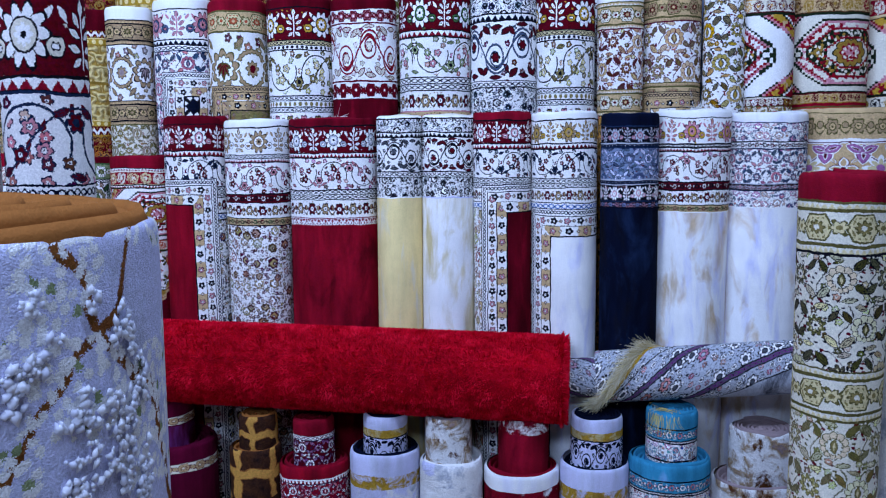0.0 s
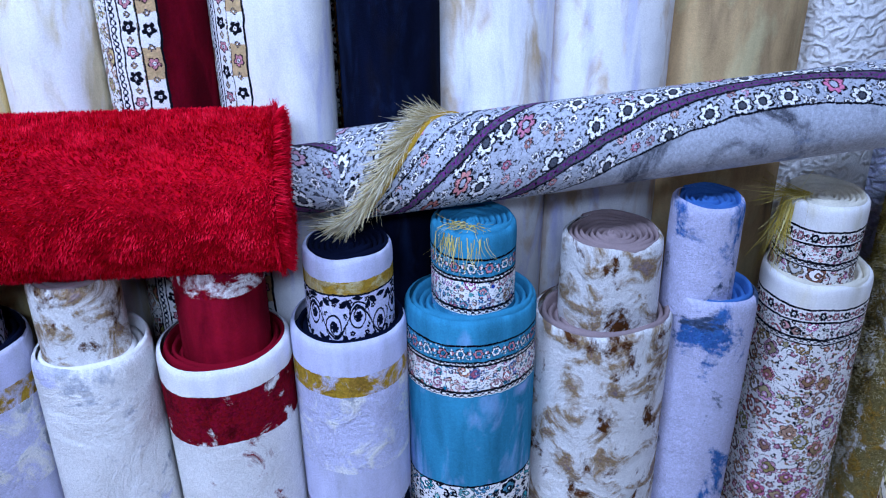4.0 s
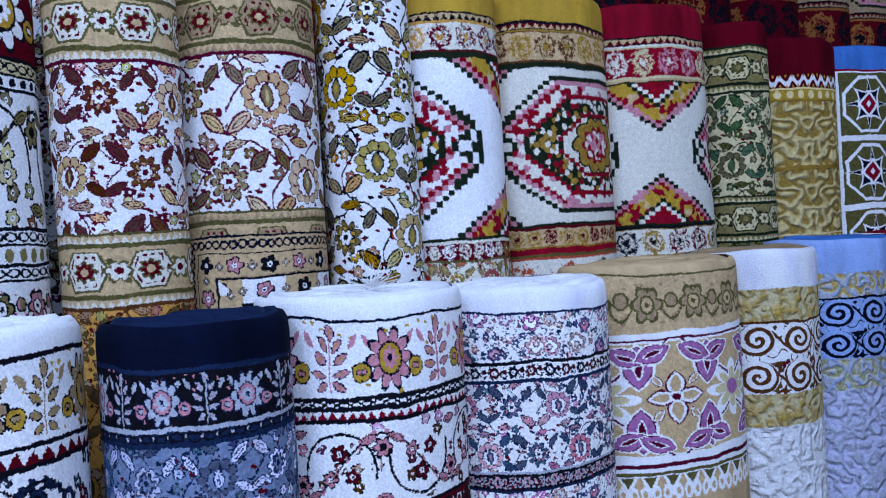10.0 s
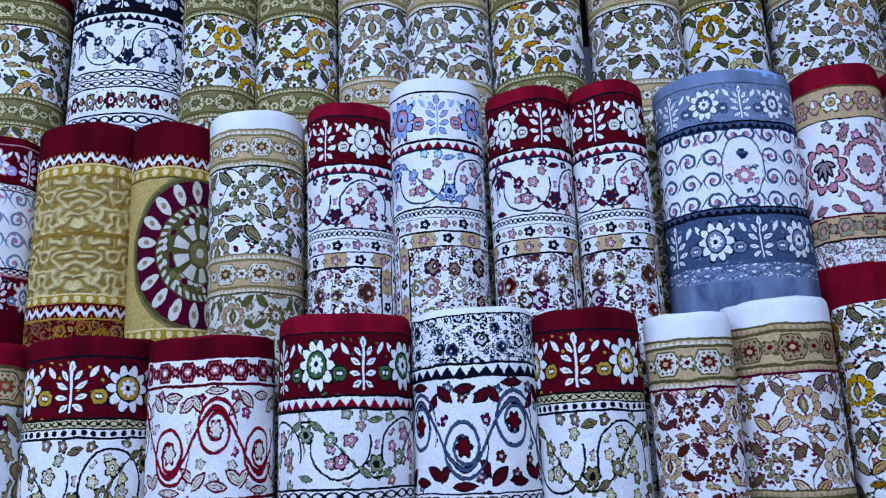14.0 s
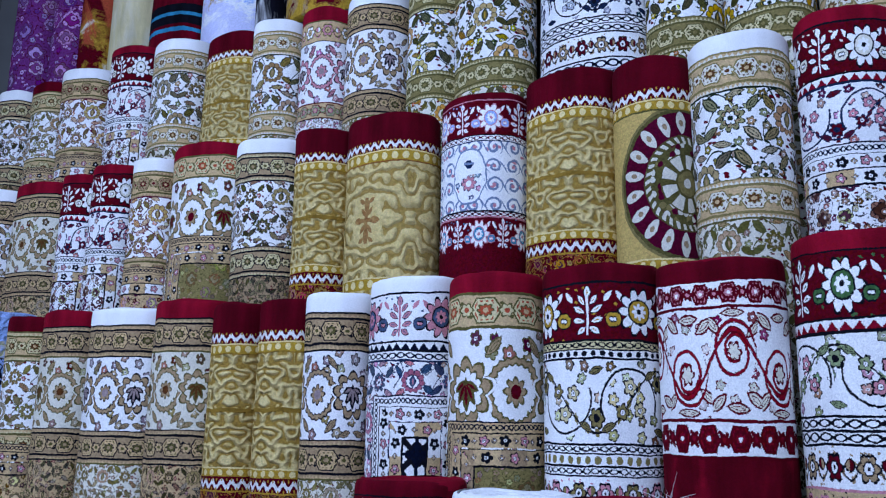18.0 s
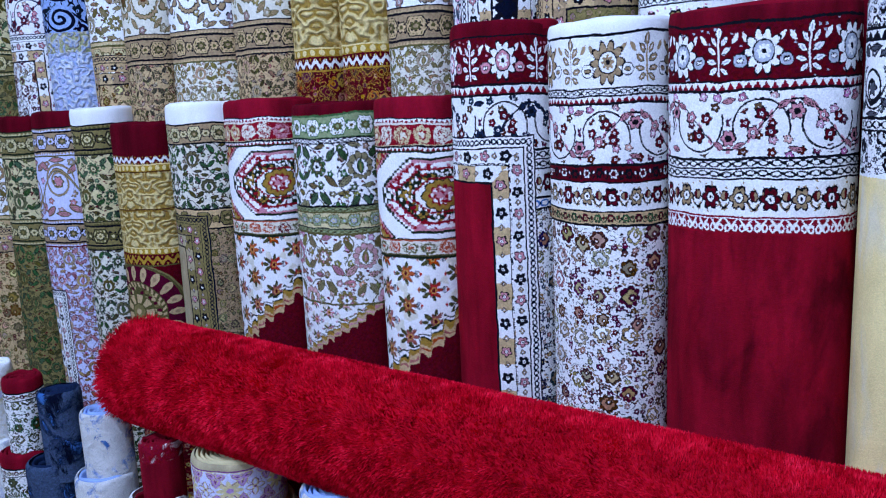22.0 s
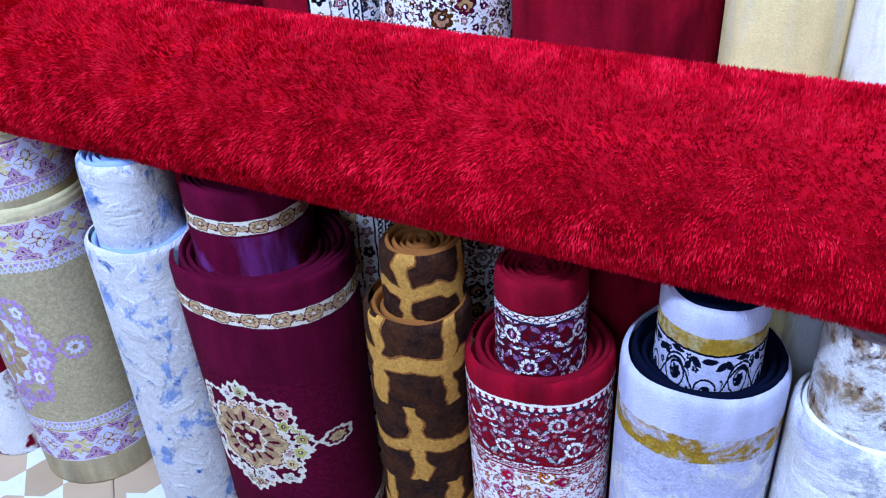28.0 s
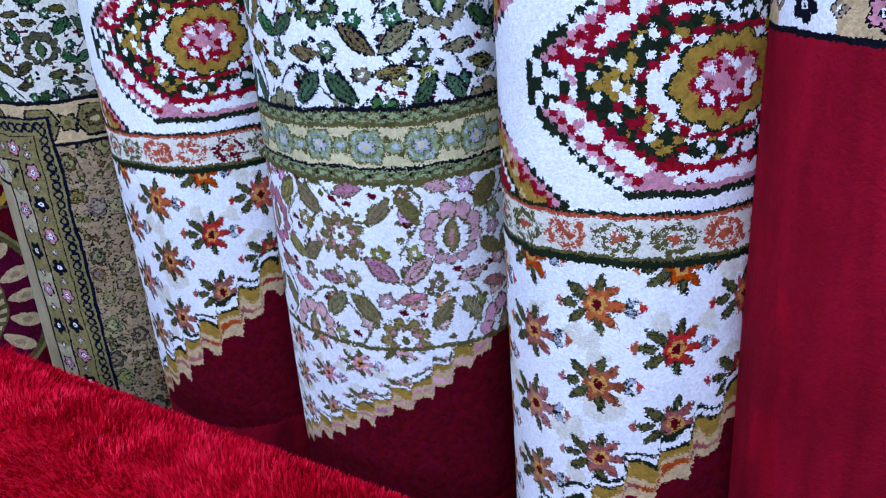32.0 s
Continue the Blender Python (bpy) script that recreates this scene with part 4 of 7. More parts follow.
D["ivory_field"] = carpet("ivory_floral_band_carpet", [(0.020, "plain", "wwww"), (0.078, "rose", "wpgn", 0.75), (0.010, "chain", "wkkk", 1.2), (0.011, "teeth", "wrkk", 0.9), (0.088, "vine", "wdpk", 0.95), (0.024, "rosettes", "dwkk", 0.9), (0.044, "rosettes", "wdTk", 0.85), (0.021, "rosettes", "tdek", 1.0), IVORY])
D["ivory_multi"] = carpet("ivory_multicolour_carpet", [(0.027, "plain", "wlww"), (0.057, "persian", "wpqN", 0.36), (0.021, "rosettes", "wdnk", 1.0), (0.100, "lotus", "wpqN", 0.55), (0.020, "rosettes", "kpdS", 0.8), (0.050, "persian", "wpqN", 0.36), IVORY])
D["beige"] = carpet("beige_arabesque_carpet", [(0.012, "plain", "tttT"), (0.076, "rosettes", "tTTO", 0.9), (0.009, "plain", "wlll"), (0.152, "arabesque", "tWwm", 1.35), (0.008, "plain", "wwww"), (0.005, "plain", "mmmm"), (0.008, "plain", "wwww"), (0.039, "lace", "twTO", 0.75), (0, "brushed", "tTyt")])
D["gold_brown"] = carpet("white_gold_brown_carpet", [(0.058, "plain", "wlww"), (0.05, "relief", "ygyw", 0.5), (0.104, "curl", "waaa", 0.8), (0.05, "relief", "ygyw", 0.5), (0, "relief", "wwww", 0.55)], carve=1.2, knot=0)
D["blue_gold"] = carpet("blue_gold_carved_carpet", [(0.056, "plain", "BBsB"), (0.043, "relief", "yBgy", 0.5), (0.10, "curl", "Bnnn", 0.9), (0.052, "relief", "yBEy", 0.5), (0, "relief", "lSlB", 0.55)], carve=1.2, knot=0)
D["red_gold"] = carpet("white_red_scroll_carpet", [(0.058, "plain", "wlww"), (0.045, "relief", "wyww", 0.5), (0.10, "curl", "wrrr", 0.9), (0.052, "relief", "ywyw", 0.5), (0, "relief", "wwww", 0.5)], carve=1.2, knot=0)
D["white_gold"] = carpet("white_gold_scroll_carpet", [(0.08, "plain", "iwii"), (0.06, "relief", "ywyw", 0.5), (0.1, "curl", "waaT", 0.8), (0, "relief", "wiww", 0.5)], carve=1.6, knot=0)
# in the gold relief, yarns z and G hold painted highlights and recess shade
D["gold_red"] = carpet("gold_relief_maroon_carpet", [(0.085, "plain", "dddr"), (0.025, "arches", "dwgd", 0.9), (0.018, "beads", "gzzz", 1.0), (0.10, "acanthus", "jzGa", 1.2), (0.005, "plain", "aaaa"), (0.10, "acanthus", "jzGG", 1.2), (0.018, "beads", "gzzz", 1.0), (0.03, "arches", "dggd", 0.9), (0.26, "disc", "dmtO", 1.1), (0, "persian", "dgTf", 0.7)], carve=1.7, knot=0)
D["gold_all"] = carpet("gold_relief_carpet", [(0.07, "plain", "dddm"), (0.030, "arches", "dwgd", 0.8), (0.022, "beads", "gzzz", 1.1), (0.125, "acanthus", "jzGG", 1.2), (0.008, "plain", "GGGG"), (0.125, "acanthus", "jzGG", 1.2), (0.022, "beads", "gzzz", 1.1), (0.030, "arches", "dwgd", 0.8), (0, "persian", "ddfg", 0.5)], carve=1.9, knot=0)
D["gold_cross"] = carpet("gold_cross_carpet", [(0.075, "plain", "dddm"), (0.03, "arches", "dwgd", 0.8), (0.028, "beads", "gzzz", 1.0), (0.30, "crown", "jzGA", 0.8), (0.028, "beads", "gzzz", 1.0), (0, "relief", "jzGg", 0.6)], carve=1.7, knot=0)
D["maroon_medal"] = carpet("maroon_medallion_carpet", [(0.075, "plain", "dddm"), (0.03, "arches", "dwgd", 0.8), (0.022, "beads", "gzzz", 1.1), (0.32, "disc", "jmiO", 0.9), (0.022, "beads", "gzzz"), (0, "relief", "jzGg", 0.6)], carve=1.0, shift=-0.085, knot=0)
D["khaki_red"] = carpet("khaki_red_top_carpet", bordered("dddr", "tyaO", ("lotus", "wToO", 0.95), ("lotus", "wTdO", 0.8)), field=(-0.01, 0.4, 0.44, "toaO"), fill="persian", rim="tT")
D["khaki_white"] = carpet("khaki_white_top_carpet", bordered("wwiw", "TyOk", ("lotus", "wTOk", 0.9), ("lotus", "ToOk", 0.6)))
D["khaki_medal"] = carpet("ivory_medallion_red_top_carpet", bordered("rrdd", "TtOk", ("medallion", "iTaO", 0.85), ("lotus", "tTOk", 0.6)))
D["white_medal"] = carpet("ivory_medallion_carpet", bordered("wwww", "TtOk", ("medallion", "wTvk", 0.85), ("lotus", "iToO", 0.6)))
D["green_red"] = carpet("green_floral_red_top_carpet", bordered("dddr", "oyOK", ("lotus", "yOeK", 0.9), ("lotus", "oOeK", 0.75)))
D["green_white"] = carpet("green_floral_white_carpet", bordered("wwww", "oEOe", ("lotus", "wOee", 0.8), ("lotus", "wEee", 0.7)))
D["lilac"] = carpet("lilac_scroll_carpet", bordered("dddr", "TlOk", ("scroll", "lTpO", 1.1), ("lotus", "lTpd", 0.7)), field=(-0.4, -0.05, 0.62, "dmdd"))
D["wgreen_dark"] = carpet("olive_white_top_carpet", bordered("wwww", "oOyk", ("lotus", "yOek", 0.8), ("lotus", "iOek", 0.7)))
D["khaki_border"] = carpet("khaki_bordered_carpet", [(0.05, "plain", "wwiw"), (0.05, "cartouche", "TyOk", 1.2), (0.16, "lotus", "iOek", 0.7), (0.05, "cartouche", "toOk", 1.2), (0, "persian", "ToOk", 0.4)], field=(-0.075, -0.01, 0.36, "YoTO"), rim="oY")
D["red_stair"] = carpet("ivory_red_stair_carpet", [(0.04, "plain", "rrrd"), (0.010, "teeth", "wrrk"), (0.045, "ragged", "Dpyi", 0.9), (0.010, "teeth", "wrkk"), (0.170, "hexring", "wGDK", 1.0), (0.004, "plain", "KKKK"), (0.031, "ragged", "idOf", 1.2), (0.004, "plain", "KKKK"), (0.30, "stairs", "wdfK", 0.85), RED], shaggy=1.8, pile=0.7, shift=-0.10)
D["green_stair"] = carpet("ivory_green_stair_carpet", [(0.022, "plain", "dddr"), (0.05, "cartouche", "EwOe", 1.2), (0.010, "chain", "wkkk", 1.4), (0.135, "lotus", "woek", 1.0), (0.012, "chain", "EOOk", 1.4), (0.035, "cartouche", "yESO", 1.3), (0.012, "chain", "EOOk", 1.4), (0.155, "lotus", "wpoO", 1.0), (0.18, "stairs", "wdpO", 1.1), RED], shaggy=1.9, pile=0.7)
D["navy_blue"] = carpet("pale_blue_navy_scroll_carpet", [(0.09, "relief", "BBBB", 0.5), (0.05, "relief", "yBEy", 0.5), (0.16, "curl", "Bnnn", 0.9), (0.06, "relief", "yBEy", 0.5), (0, "relief", "BwlB", 0.6)], carve=1.6, knot=0)
D["khaki_red2"] = carpet("ivory_khaki_corner_carpet", [(0.04, "plain", "rrdd"), (0.07, "cartouche", "tyfO", 1.2), (0.24, "medallion", "wTdO", 0.85), (0.02, "chain", "tkkk"), (0, "lotus", "wTdO", 0.6)], field=(0.0, 0.4, 0.37, "oToO"), fill="persian", rim="tT")
D["white_navy"] = carpet("ivory_navy_floral_carpet", [(0.035, "plain", "wwww"), (0.10, "rose", "wpqk", 0.9), (0.02, "teeth", "wnnk"), (0.02, "chain", "wnnk"), (0.26, "lotus", "wpqN", 0.85), (0, "lotus", "wpqN", 0.7)], field=(0.03, 0.075, 0.33, "wnnk"), fill="lattice")
D["red_yellow"] = carpet("red_top_yellow_flower_carpet", [(0.035, "plain", "dddr"), (0.105, "rose", "dwgk", 0.9), (0.016, "chain", "ykkk"), (0.016, "beads", "wkkk"), (0.15, "vine", "wyok", 0.8), (0.016, "chain", "wkkk"), (0.022, "beads", "woyk", 0.8), (0.016, "chain", "wkkk"), (0.06, "rosettes", "wopk", 0.8), (0, "persian", "yToO", 0.5)])
D["red_scroll"] = carpet("red_top_scroll_carpet", [(0.035, "plain", "dddr"), (0.05, "cartouche", "wdpd", 0.9), (0.185, "scroll", "wDid", 0.85), (0.06, "cartouche", "wdrd", 0.8), (0, "brushed", "drdd")])
D["red_black"] = carpet("red_top_black_white_carpet", flowered(1.5, "rrrd", "dwek", "wrkk", [(0.05, "rosettes", "tdkp", 0.8), RED], "wpEk"))
D["red_small"] = carpet("red_top_olive_vine_carpet", [(0.055, "plain", "rrrd"), (0.045, "rose", "dwgk", 0.8), (0.010, "chain", "ykkk", 1.2), (0.062, "vine", "iEyk", 0.95), (0.012, "chain", "wkkk", 1.2), (0.012, "chain", "wkkk", 1.2), (0.035, "rosettes", "wdTk", 0.8), RED])
D["red_pale"] = carpet("red_top_pale_carpet", flowered(1.48, "rrrd", "dwik", "wrkk", [(0.05, "rosettes", "twoe", 0.8), RED], "wpdN"), field=(-0.5, 0.07, 0.365, "wdTk"), fill="persian")
D["white_pale"] = carpet("white_top_pale_carpet", flowered(1.52, "wwww", "wBpk", "wrkk", [(0.05, "rosettes", "twoe", 0.8), IVORY], "wpBN"), field=(-0.06, 0.5, 0.375, "wTdk"), fill="persian")
D["black_cream2"] = carpet("blue_floral_cream_carpet", [(0.012, "plain", "wwww"), (0.085, "persian", "wkqk", 0.42), (0.022, "teeth", "wnnk"), (0.19, "scroll", "wqdk", 0.95), (0.02, "chain", "wnnk"), (0.085, "persian", "wkqk", 0.45), CREAM])
D["white_tan"] = carpet("tan_brown_floral_carpet", bordered("wwww", "tidO", ("lotus", "wtam", 0.85), ("lotus", "xTOa", 0.8)))
D["white_tan2"] = carpet("ivory_tan_bordered_carpet", bordered("wwww", "tTdO", ("lotus", "wtom", 1.05), ("lotus", "tpdO", 0.5)), field=(-0.05, 0.4, 0.43, "tpdk"), fill="persian", rim="tw")
D["lily"] = carpet("ivory_lily_carpet", [(0.5, "lotus", "wgok", 1.0), (0, "lotus", "wTOk", 0.9)])
D["gold_diamond"] = carpet("gold_top_medallion_carpet", [(0.055, "plain", "gGgG"), (0.012, "teeth", "tkkk"), (0.042, "ragged", "iddx", 0.9), (0.006, "plain", "KKKK"), (0.25, "hexring", "wgDK", 1.0), (0.006, "plain", "KKKK"), (0.026, "ragged", "dGwi", 0.8), (0.16, "lotus", "ifgO", 0.55), (0, "lotus", "wfOe", 0.6)], shift=0.19, shaggy=1.7)
D["gold_diamond2"] = carpet("gold_top_octagon_carpet", [(0.05, "plain", "gGgG"), (0.012, "teeth", "dtkk"), (0.048, "ragged", "tDaG", 0.8), (0.006, "plain", "KKKK"), (0.235, "hexring", "iGDK", 1.0), (0.006, "plain", "KKKK"), (0.03, "ragged", "tdGd", 0.9), (0.012, "plain", "DDDD"), (0.10, "ragged", "iffO", 0.8), (0, "lotus", "tfeO", 0.5)], shift=-0.03, shaggy=1.7)
D["red_diamond"] = carpet("red_top_diamond_carpet", [(0.055, "plain", "rrrd"), (0.014, "teeth", "tdkk"), (0.056, "ragged", "Dpyi", 0.8), (0.006, "plain", "tttt"), (0.235, "hexring", "igDK", 1.0), (0.006, "plain", "KKKK"), (0.05, "ragged", "idGk", 0.9), (0.012, "plain", "DDDD"), (0.10, "ragged", "iKOe", 0.8), (0, "lotus", "ifeO", 0.5)], shift=0.31, shaggy=1.7)
# dark yarns, darkened further to hold the shade around the hung rug
D["dark_geo"] = carpet("shaded_rust_geometric_carpet", [(0.05, "plain", "dddr"), (0.06, "ragged", "daTa", 1.0), (0.24, "hexring", "TaaK", 0.9), (0.012, "teeth", "dTkk"), (0.10, "ragged", "daAk", 0.8), (0, "lotus", "OdaK", 0.6)], shaggy=1.7)
D["tile_geo"] = carpet("olive_blue_lattice_carpet", [(0.05, "plain", "bbqb"), (0, "star", "OnwD", 1.1)])
D["black_gold"] = carpet("black_gold_swirl_carpet", [(0.5, "curl", "Gkka", 0.55), (0, "curl", "Gkka", 0.5)])
D["grey_blue"] = carpet("grey_blue_vase_carpet", [(0.03, "plain", "ssss"), (0.085, "rose", "swqh", 0.85), (0.014, "teeth", "qkkk", 1.2), (0.165, "vase", "wqpN", 1.0), (0.014, "teeth", "qkkk", 1.2), (0.10, "rose", "qwsk", 0.85), (0.03, "scroll", "sqwq", 3.0), (0, "brushed", "ssqs")])
D["red_white"] = carpet("ivory_medallion_red_edge_carpet", [(0.05, "plain", "rrrd"), (0.07, "rosettes", "twpO", 0.9), (0.20, "medallion", "wpvk", 0.8), (0.05, "cartouche", "tEpd", 0.9), (0.05, "persian", "wTpk", 0.4), (0, "brushed", "rdrr")])
D["red_vase"] = carpet("maroon_blue_vase_carpet", [(0.02, "plain", "dddd"), (0.09, "rose", "dwBp", 0.8), (0.014, "chain", "wdkk", 1.2), (0.17, "vase", "wspN", 1.0), (0.014, "chain", "wdkk", 1.2), (0.08, "rose", "dwcp", 0.7), (0, "curl", "ddwd", 0.3)])
D["olive_white"] = carpet("ivory_olive_floral_carpet", bordered("wwww", "tiao", ("lotus", "wToK", 1.25), ("lotus", "iTOO", 0.9)))
D["olive_red"] = carpet("ivory_olive_red_top_carpet", bordered("dddr", "oyOO", ("lotus", "wgOK", 1.25), ("lotus", "igOO", 0.9)))
D["navy_white"] = carpet("navy_top_white_carpet", flowered(1.55, "kNkk", "kwSk", "wnkk", [(0.03, "chain", "wnnk"), (0, "persian", "wNkS", 0.8)], "wSNk"))
D["shag_red"] = carpet("red_shag", [(0, "brushed", "RRRR")], knot=0)
# modern rugs in the front row and on the ledge
D["mod_white"] = carpet("white_carved_rug", [(0, "abstract", "wSlw", 0.7)], carve=2.0, knot=0)
D["mod_bluewhite"] = carpet("blue_white_rug", [(0, "abstract", "wwBb", 0.32)], carve=3.2, knot=0)
D["mod_navy"] = carpet("navy_marbled_rug", [(0, "abstract", "qNnb", 0.40)], carve=1.0, knot=0)
D["mod_red"] = carpet("red_white_patched_rug", [(0.1, "abstract", "wwwr", 0.8), (0.22, "abstract", "wrrr", 0.7), (0.12, "brushed", "rdrr"), (0, "abstract", "wwrw", 0.6)], carve=1.0, knot=0)
D["mod_beige"] = carpet("beige_lilac_bordered_rug", [(0.012, "plain", "YtYY"), (0.085, "arabesque", "lUyu", 1.5), (0.025, "lace", "YllU", 0.7), (0.36, "lobed", "YUlT", 0.72), (0.025, "lace", "YllU", 0.7), (0.085, "arabesque", "lUyu", 1.5), (0, "plain", "YtYt")], shift=0.03, guard=False)
D["mod_maroon"] = carpet("plum_medallion_rug", [(0.045, "plain", "mmmu"), (0.032, "cartouche", "itTm", 1.6), (0.11, "plain", "mmmu"), (0.27, "lobed", "mitT", 1.0), (0.08, "plain", "mmmm"), (0.032, "cartouche", "itTm", 1.6), (0, "plain", "mmmm")], shift=0.0, guard=False)
D["mod_brown"] = carpet("brown_gold_shag_rug", [(0, "trellis", "kaxA", 1.0)], carve=2.0, knot=0)
D["mod_pink"] = carpet("crimson_floral_rug", [(0.035, "plain", "rRRr"), (0.012, "beads", "rwww"), (0.10, "lotus", "DwpN", 0.5), (0.015, "rosettes", "wrrr"), (0, "persian", "wRpD", 0.42)])
D["mod_grey_gold"] = carpet("pale_grey_gold_rug", [(0.06, "plain", "lSll"), (0.04, "abstract", "glGy", 0.35), (0.16, "abstract", "lwlS", 0.5), (0.10, "plain", "lSwl"), (0.16, "abstract", "lnng", 0.6), (0, "plain", "lSwl")], carve=1.6, knot=0)
D["mod_ivory"] = carpet("ivory_marbled_rug", [(0, "abstract", "wwSl", 0.9)], carve=1.5, knot=0)
D["mod_redwhite"] = carpet("white_crimson_rug", [(0.045, "plain", "wlww"), (0.10, "abstract", "rrdw", 0.5), (0, "abstract", "wwwr", 0.7)], carve=1.0, knot=0)
D["mod_cyan"] = carpet("turquoise_floral_rug", [(0.042, "brushed", "cccB"), (0.034, "rosettes", "cpwk", 0.9), (0.008, "chain", "wkkk", 1.2), (0.05, "persian", "wpck", 0.34), (0.012, "chain", "wnkk", 1.0), (0.20, "brushed", "ccBc"), (0, "persian", "wcnk", 0.6)])
D["mod_taupe"] = carpet("white_taupe_rug", [(0, "abstract", "wTav", 0.5)], carve=2.0, knot=0)
D["mod_blue"] = carpet("blue_lavender_rug", [(0, "abstract", "llbq", 0.75)], carve=1.0, knot=0)
D["mod_cream"] = carpet("cream_persian_rug", [(0.045, "brushed", "wiww"), (0.028, "rosettes", "wkpk", 0.9), (0.035, "persian", "wpkk", 0.34), (0.010, "chain", "wkkk", 1.2), (0, "persian", "wTpk", 0.6)])
D["mod_olive"] = carpet("olive_shag_rug", [(0, "abstract", "oGwO", 0.4)], carve=2.5, knot=0)
D["stub_navy"] = carpet("navy_scroll_rug", [(0.036, "plain", "lSll"), (0.026, "abstract", "gyGg", 0.3), (0.10, "scroll", "lnnn", 0.8), (0, "abstract", "lgnG", 0.4)], carve=1.6, knot=0)
D["stub_maroon"] = carpet("plum_bordered_rug", [(0.04, "plain", "mmmu"), (0.03, "cartouche", "itTm", 1.6), (0, "brushed", "mmum")])
D["stub_brown"] = carpet("brown_lattice_rug", [(0, "trellis", "kaxA", 0.8)], carve=1.6, knot=0)
D["stub_pink"] = carpet("crimson_figured_rug", [(0.04, "plain", "rrrd"), (0.014, "chain", "wddd"), (0, "lotus", "dwWN", 0.5)])
D["stub_beige"] = carpet("beige_panel_rug", [(0.012, "plain", "YYtY"), (0.085, "arabesque", "lUyu", 1.3), (0.025, "lace", "YllU", 0.7), (0, "brushed", "YtYY")])
D["stub_red"] = carpet("crimson_plain_rug", [(0.04, "abstract", "rwrr", 0.4), (0, "brushed", "rdrr")])
D["wgreen_thin"] = carpet("olive_red_edged_rug", [(0.035, "plain", "rrrd"), (0.02, "rosettes", "wdok", 1.0), (0, "persian", "wOek", 0.5)])
D["stub_yellow"] = carpet("white_yellow_rug", [(0, "abstract", "wywl", 0.7)], carve=1.0, knot=0)
D["branch"] = carpet("lavender_blossom_rug", [(0, "blossoms", "lSwa")], carve=0.5, knot=0, shaggy=2.6)
D["purple"] = carpet("purple_banded_rug", [(0, "persian", "uUum", 1.2)])
D["ledge_red"] = carpet("red_speckled_rug", [(0.7, "abstract", "ddpd", 0.3), (0, "abstract", "gTdg", 0.6)])
D["ledge_stripe"] = carpet("maroon_striped_rug", [(0.58, "brushed", "ddrd"), (0.035, "plain", "kkkk"), (0.014, "plain", "cccc"), (0.035, "plain", "kkkk"), (0.014, "plain", "dddd"), (0.02, "plain", "cccc"), (0, "brushed", "drdd")])
D["ledge_white"] = carpet("white_blue_wave_rug", [(0, "abstract", "wlbB", 0.9)], carve=1.4)
D["ledge_black"] = carpet("black_white_streaked_rug", [(0, "brushed", "kkwk")])
D["ledge_gold"] = carpet("white_gold_flaked_rug", [(0, "abstract", "lwgB", 0.8)])
D["ledge_plain_cream"] = carpet("cream_plain_rug", [(0, "plain", "yiyy")])
D["ledge_plain_brown"] = carpet("brown_plain_rug", [(0, "plain", "AaAA")])
D["ledge_plain_cyan"] = carpet("cyan_plain_rug", [(0, "plain", "ccbc")])
D["ledge_swirl"] = carpet("red_gold_swirl_rug", [(0, "abstract", "dgfi", 1.2)])
D["hanging"] = carpet("navy_border_rug", [(0.06, "plain", "nnNn"), (0.05, "rosettes", "nwpB", 0.8), (0.12, "lotus", "lUpn", 0.6), (0.05, "rosettes", "nwpB", 0.6), (0, "persian", "nSpN", 0.6)])
D["grey_floral"] = carpet("grey_floral_runner", [(0.30, "abstract", "ShsS", 1.2), (0.045, "outline", "Sphk", 0.55), (0.018, "chain", "hukk", 0.9), (0.13, "outline", "Sphk", 0.58), (0.018, "chain", "hukk", 0.9), (0.05, "outline", "Sphk", 0.58), (0, "outline", "Sphk", 0.58)], bow=(0.62, 0.74, 0.28), shaggy=1.6)
D["olive_near"] = carpet("olive_cream_carpet", bordered("rrdd", "iyoO", ("lotus", "iyOk", 0.8), ("lotus", "iyoO", 0.8)))
D["shag_blue"] = carpet("slate_shag_rug", [(0, "abstract", "hsNs", 0.3)], pile=1.2, knot=0)
D["dark_red_rug"] = carpet("dark_red_blossom_rug", [(0.12, "rose", "dwEk", 0.8), (0.2, "persian", "dwEk", 0.6), (0, "persian", "mmtk", 0.8)])

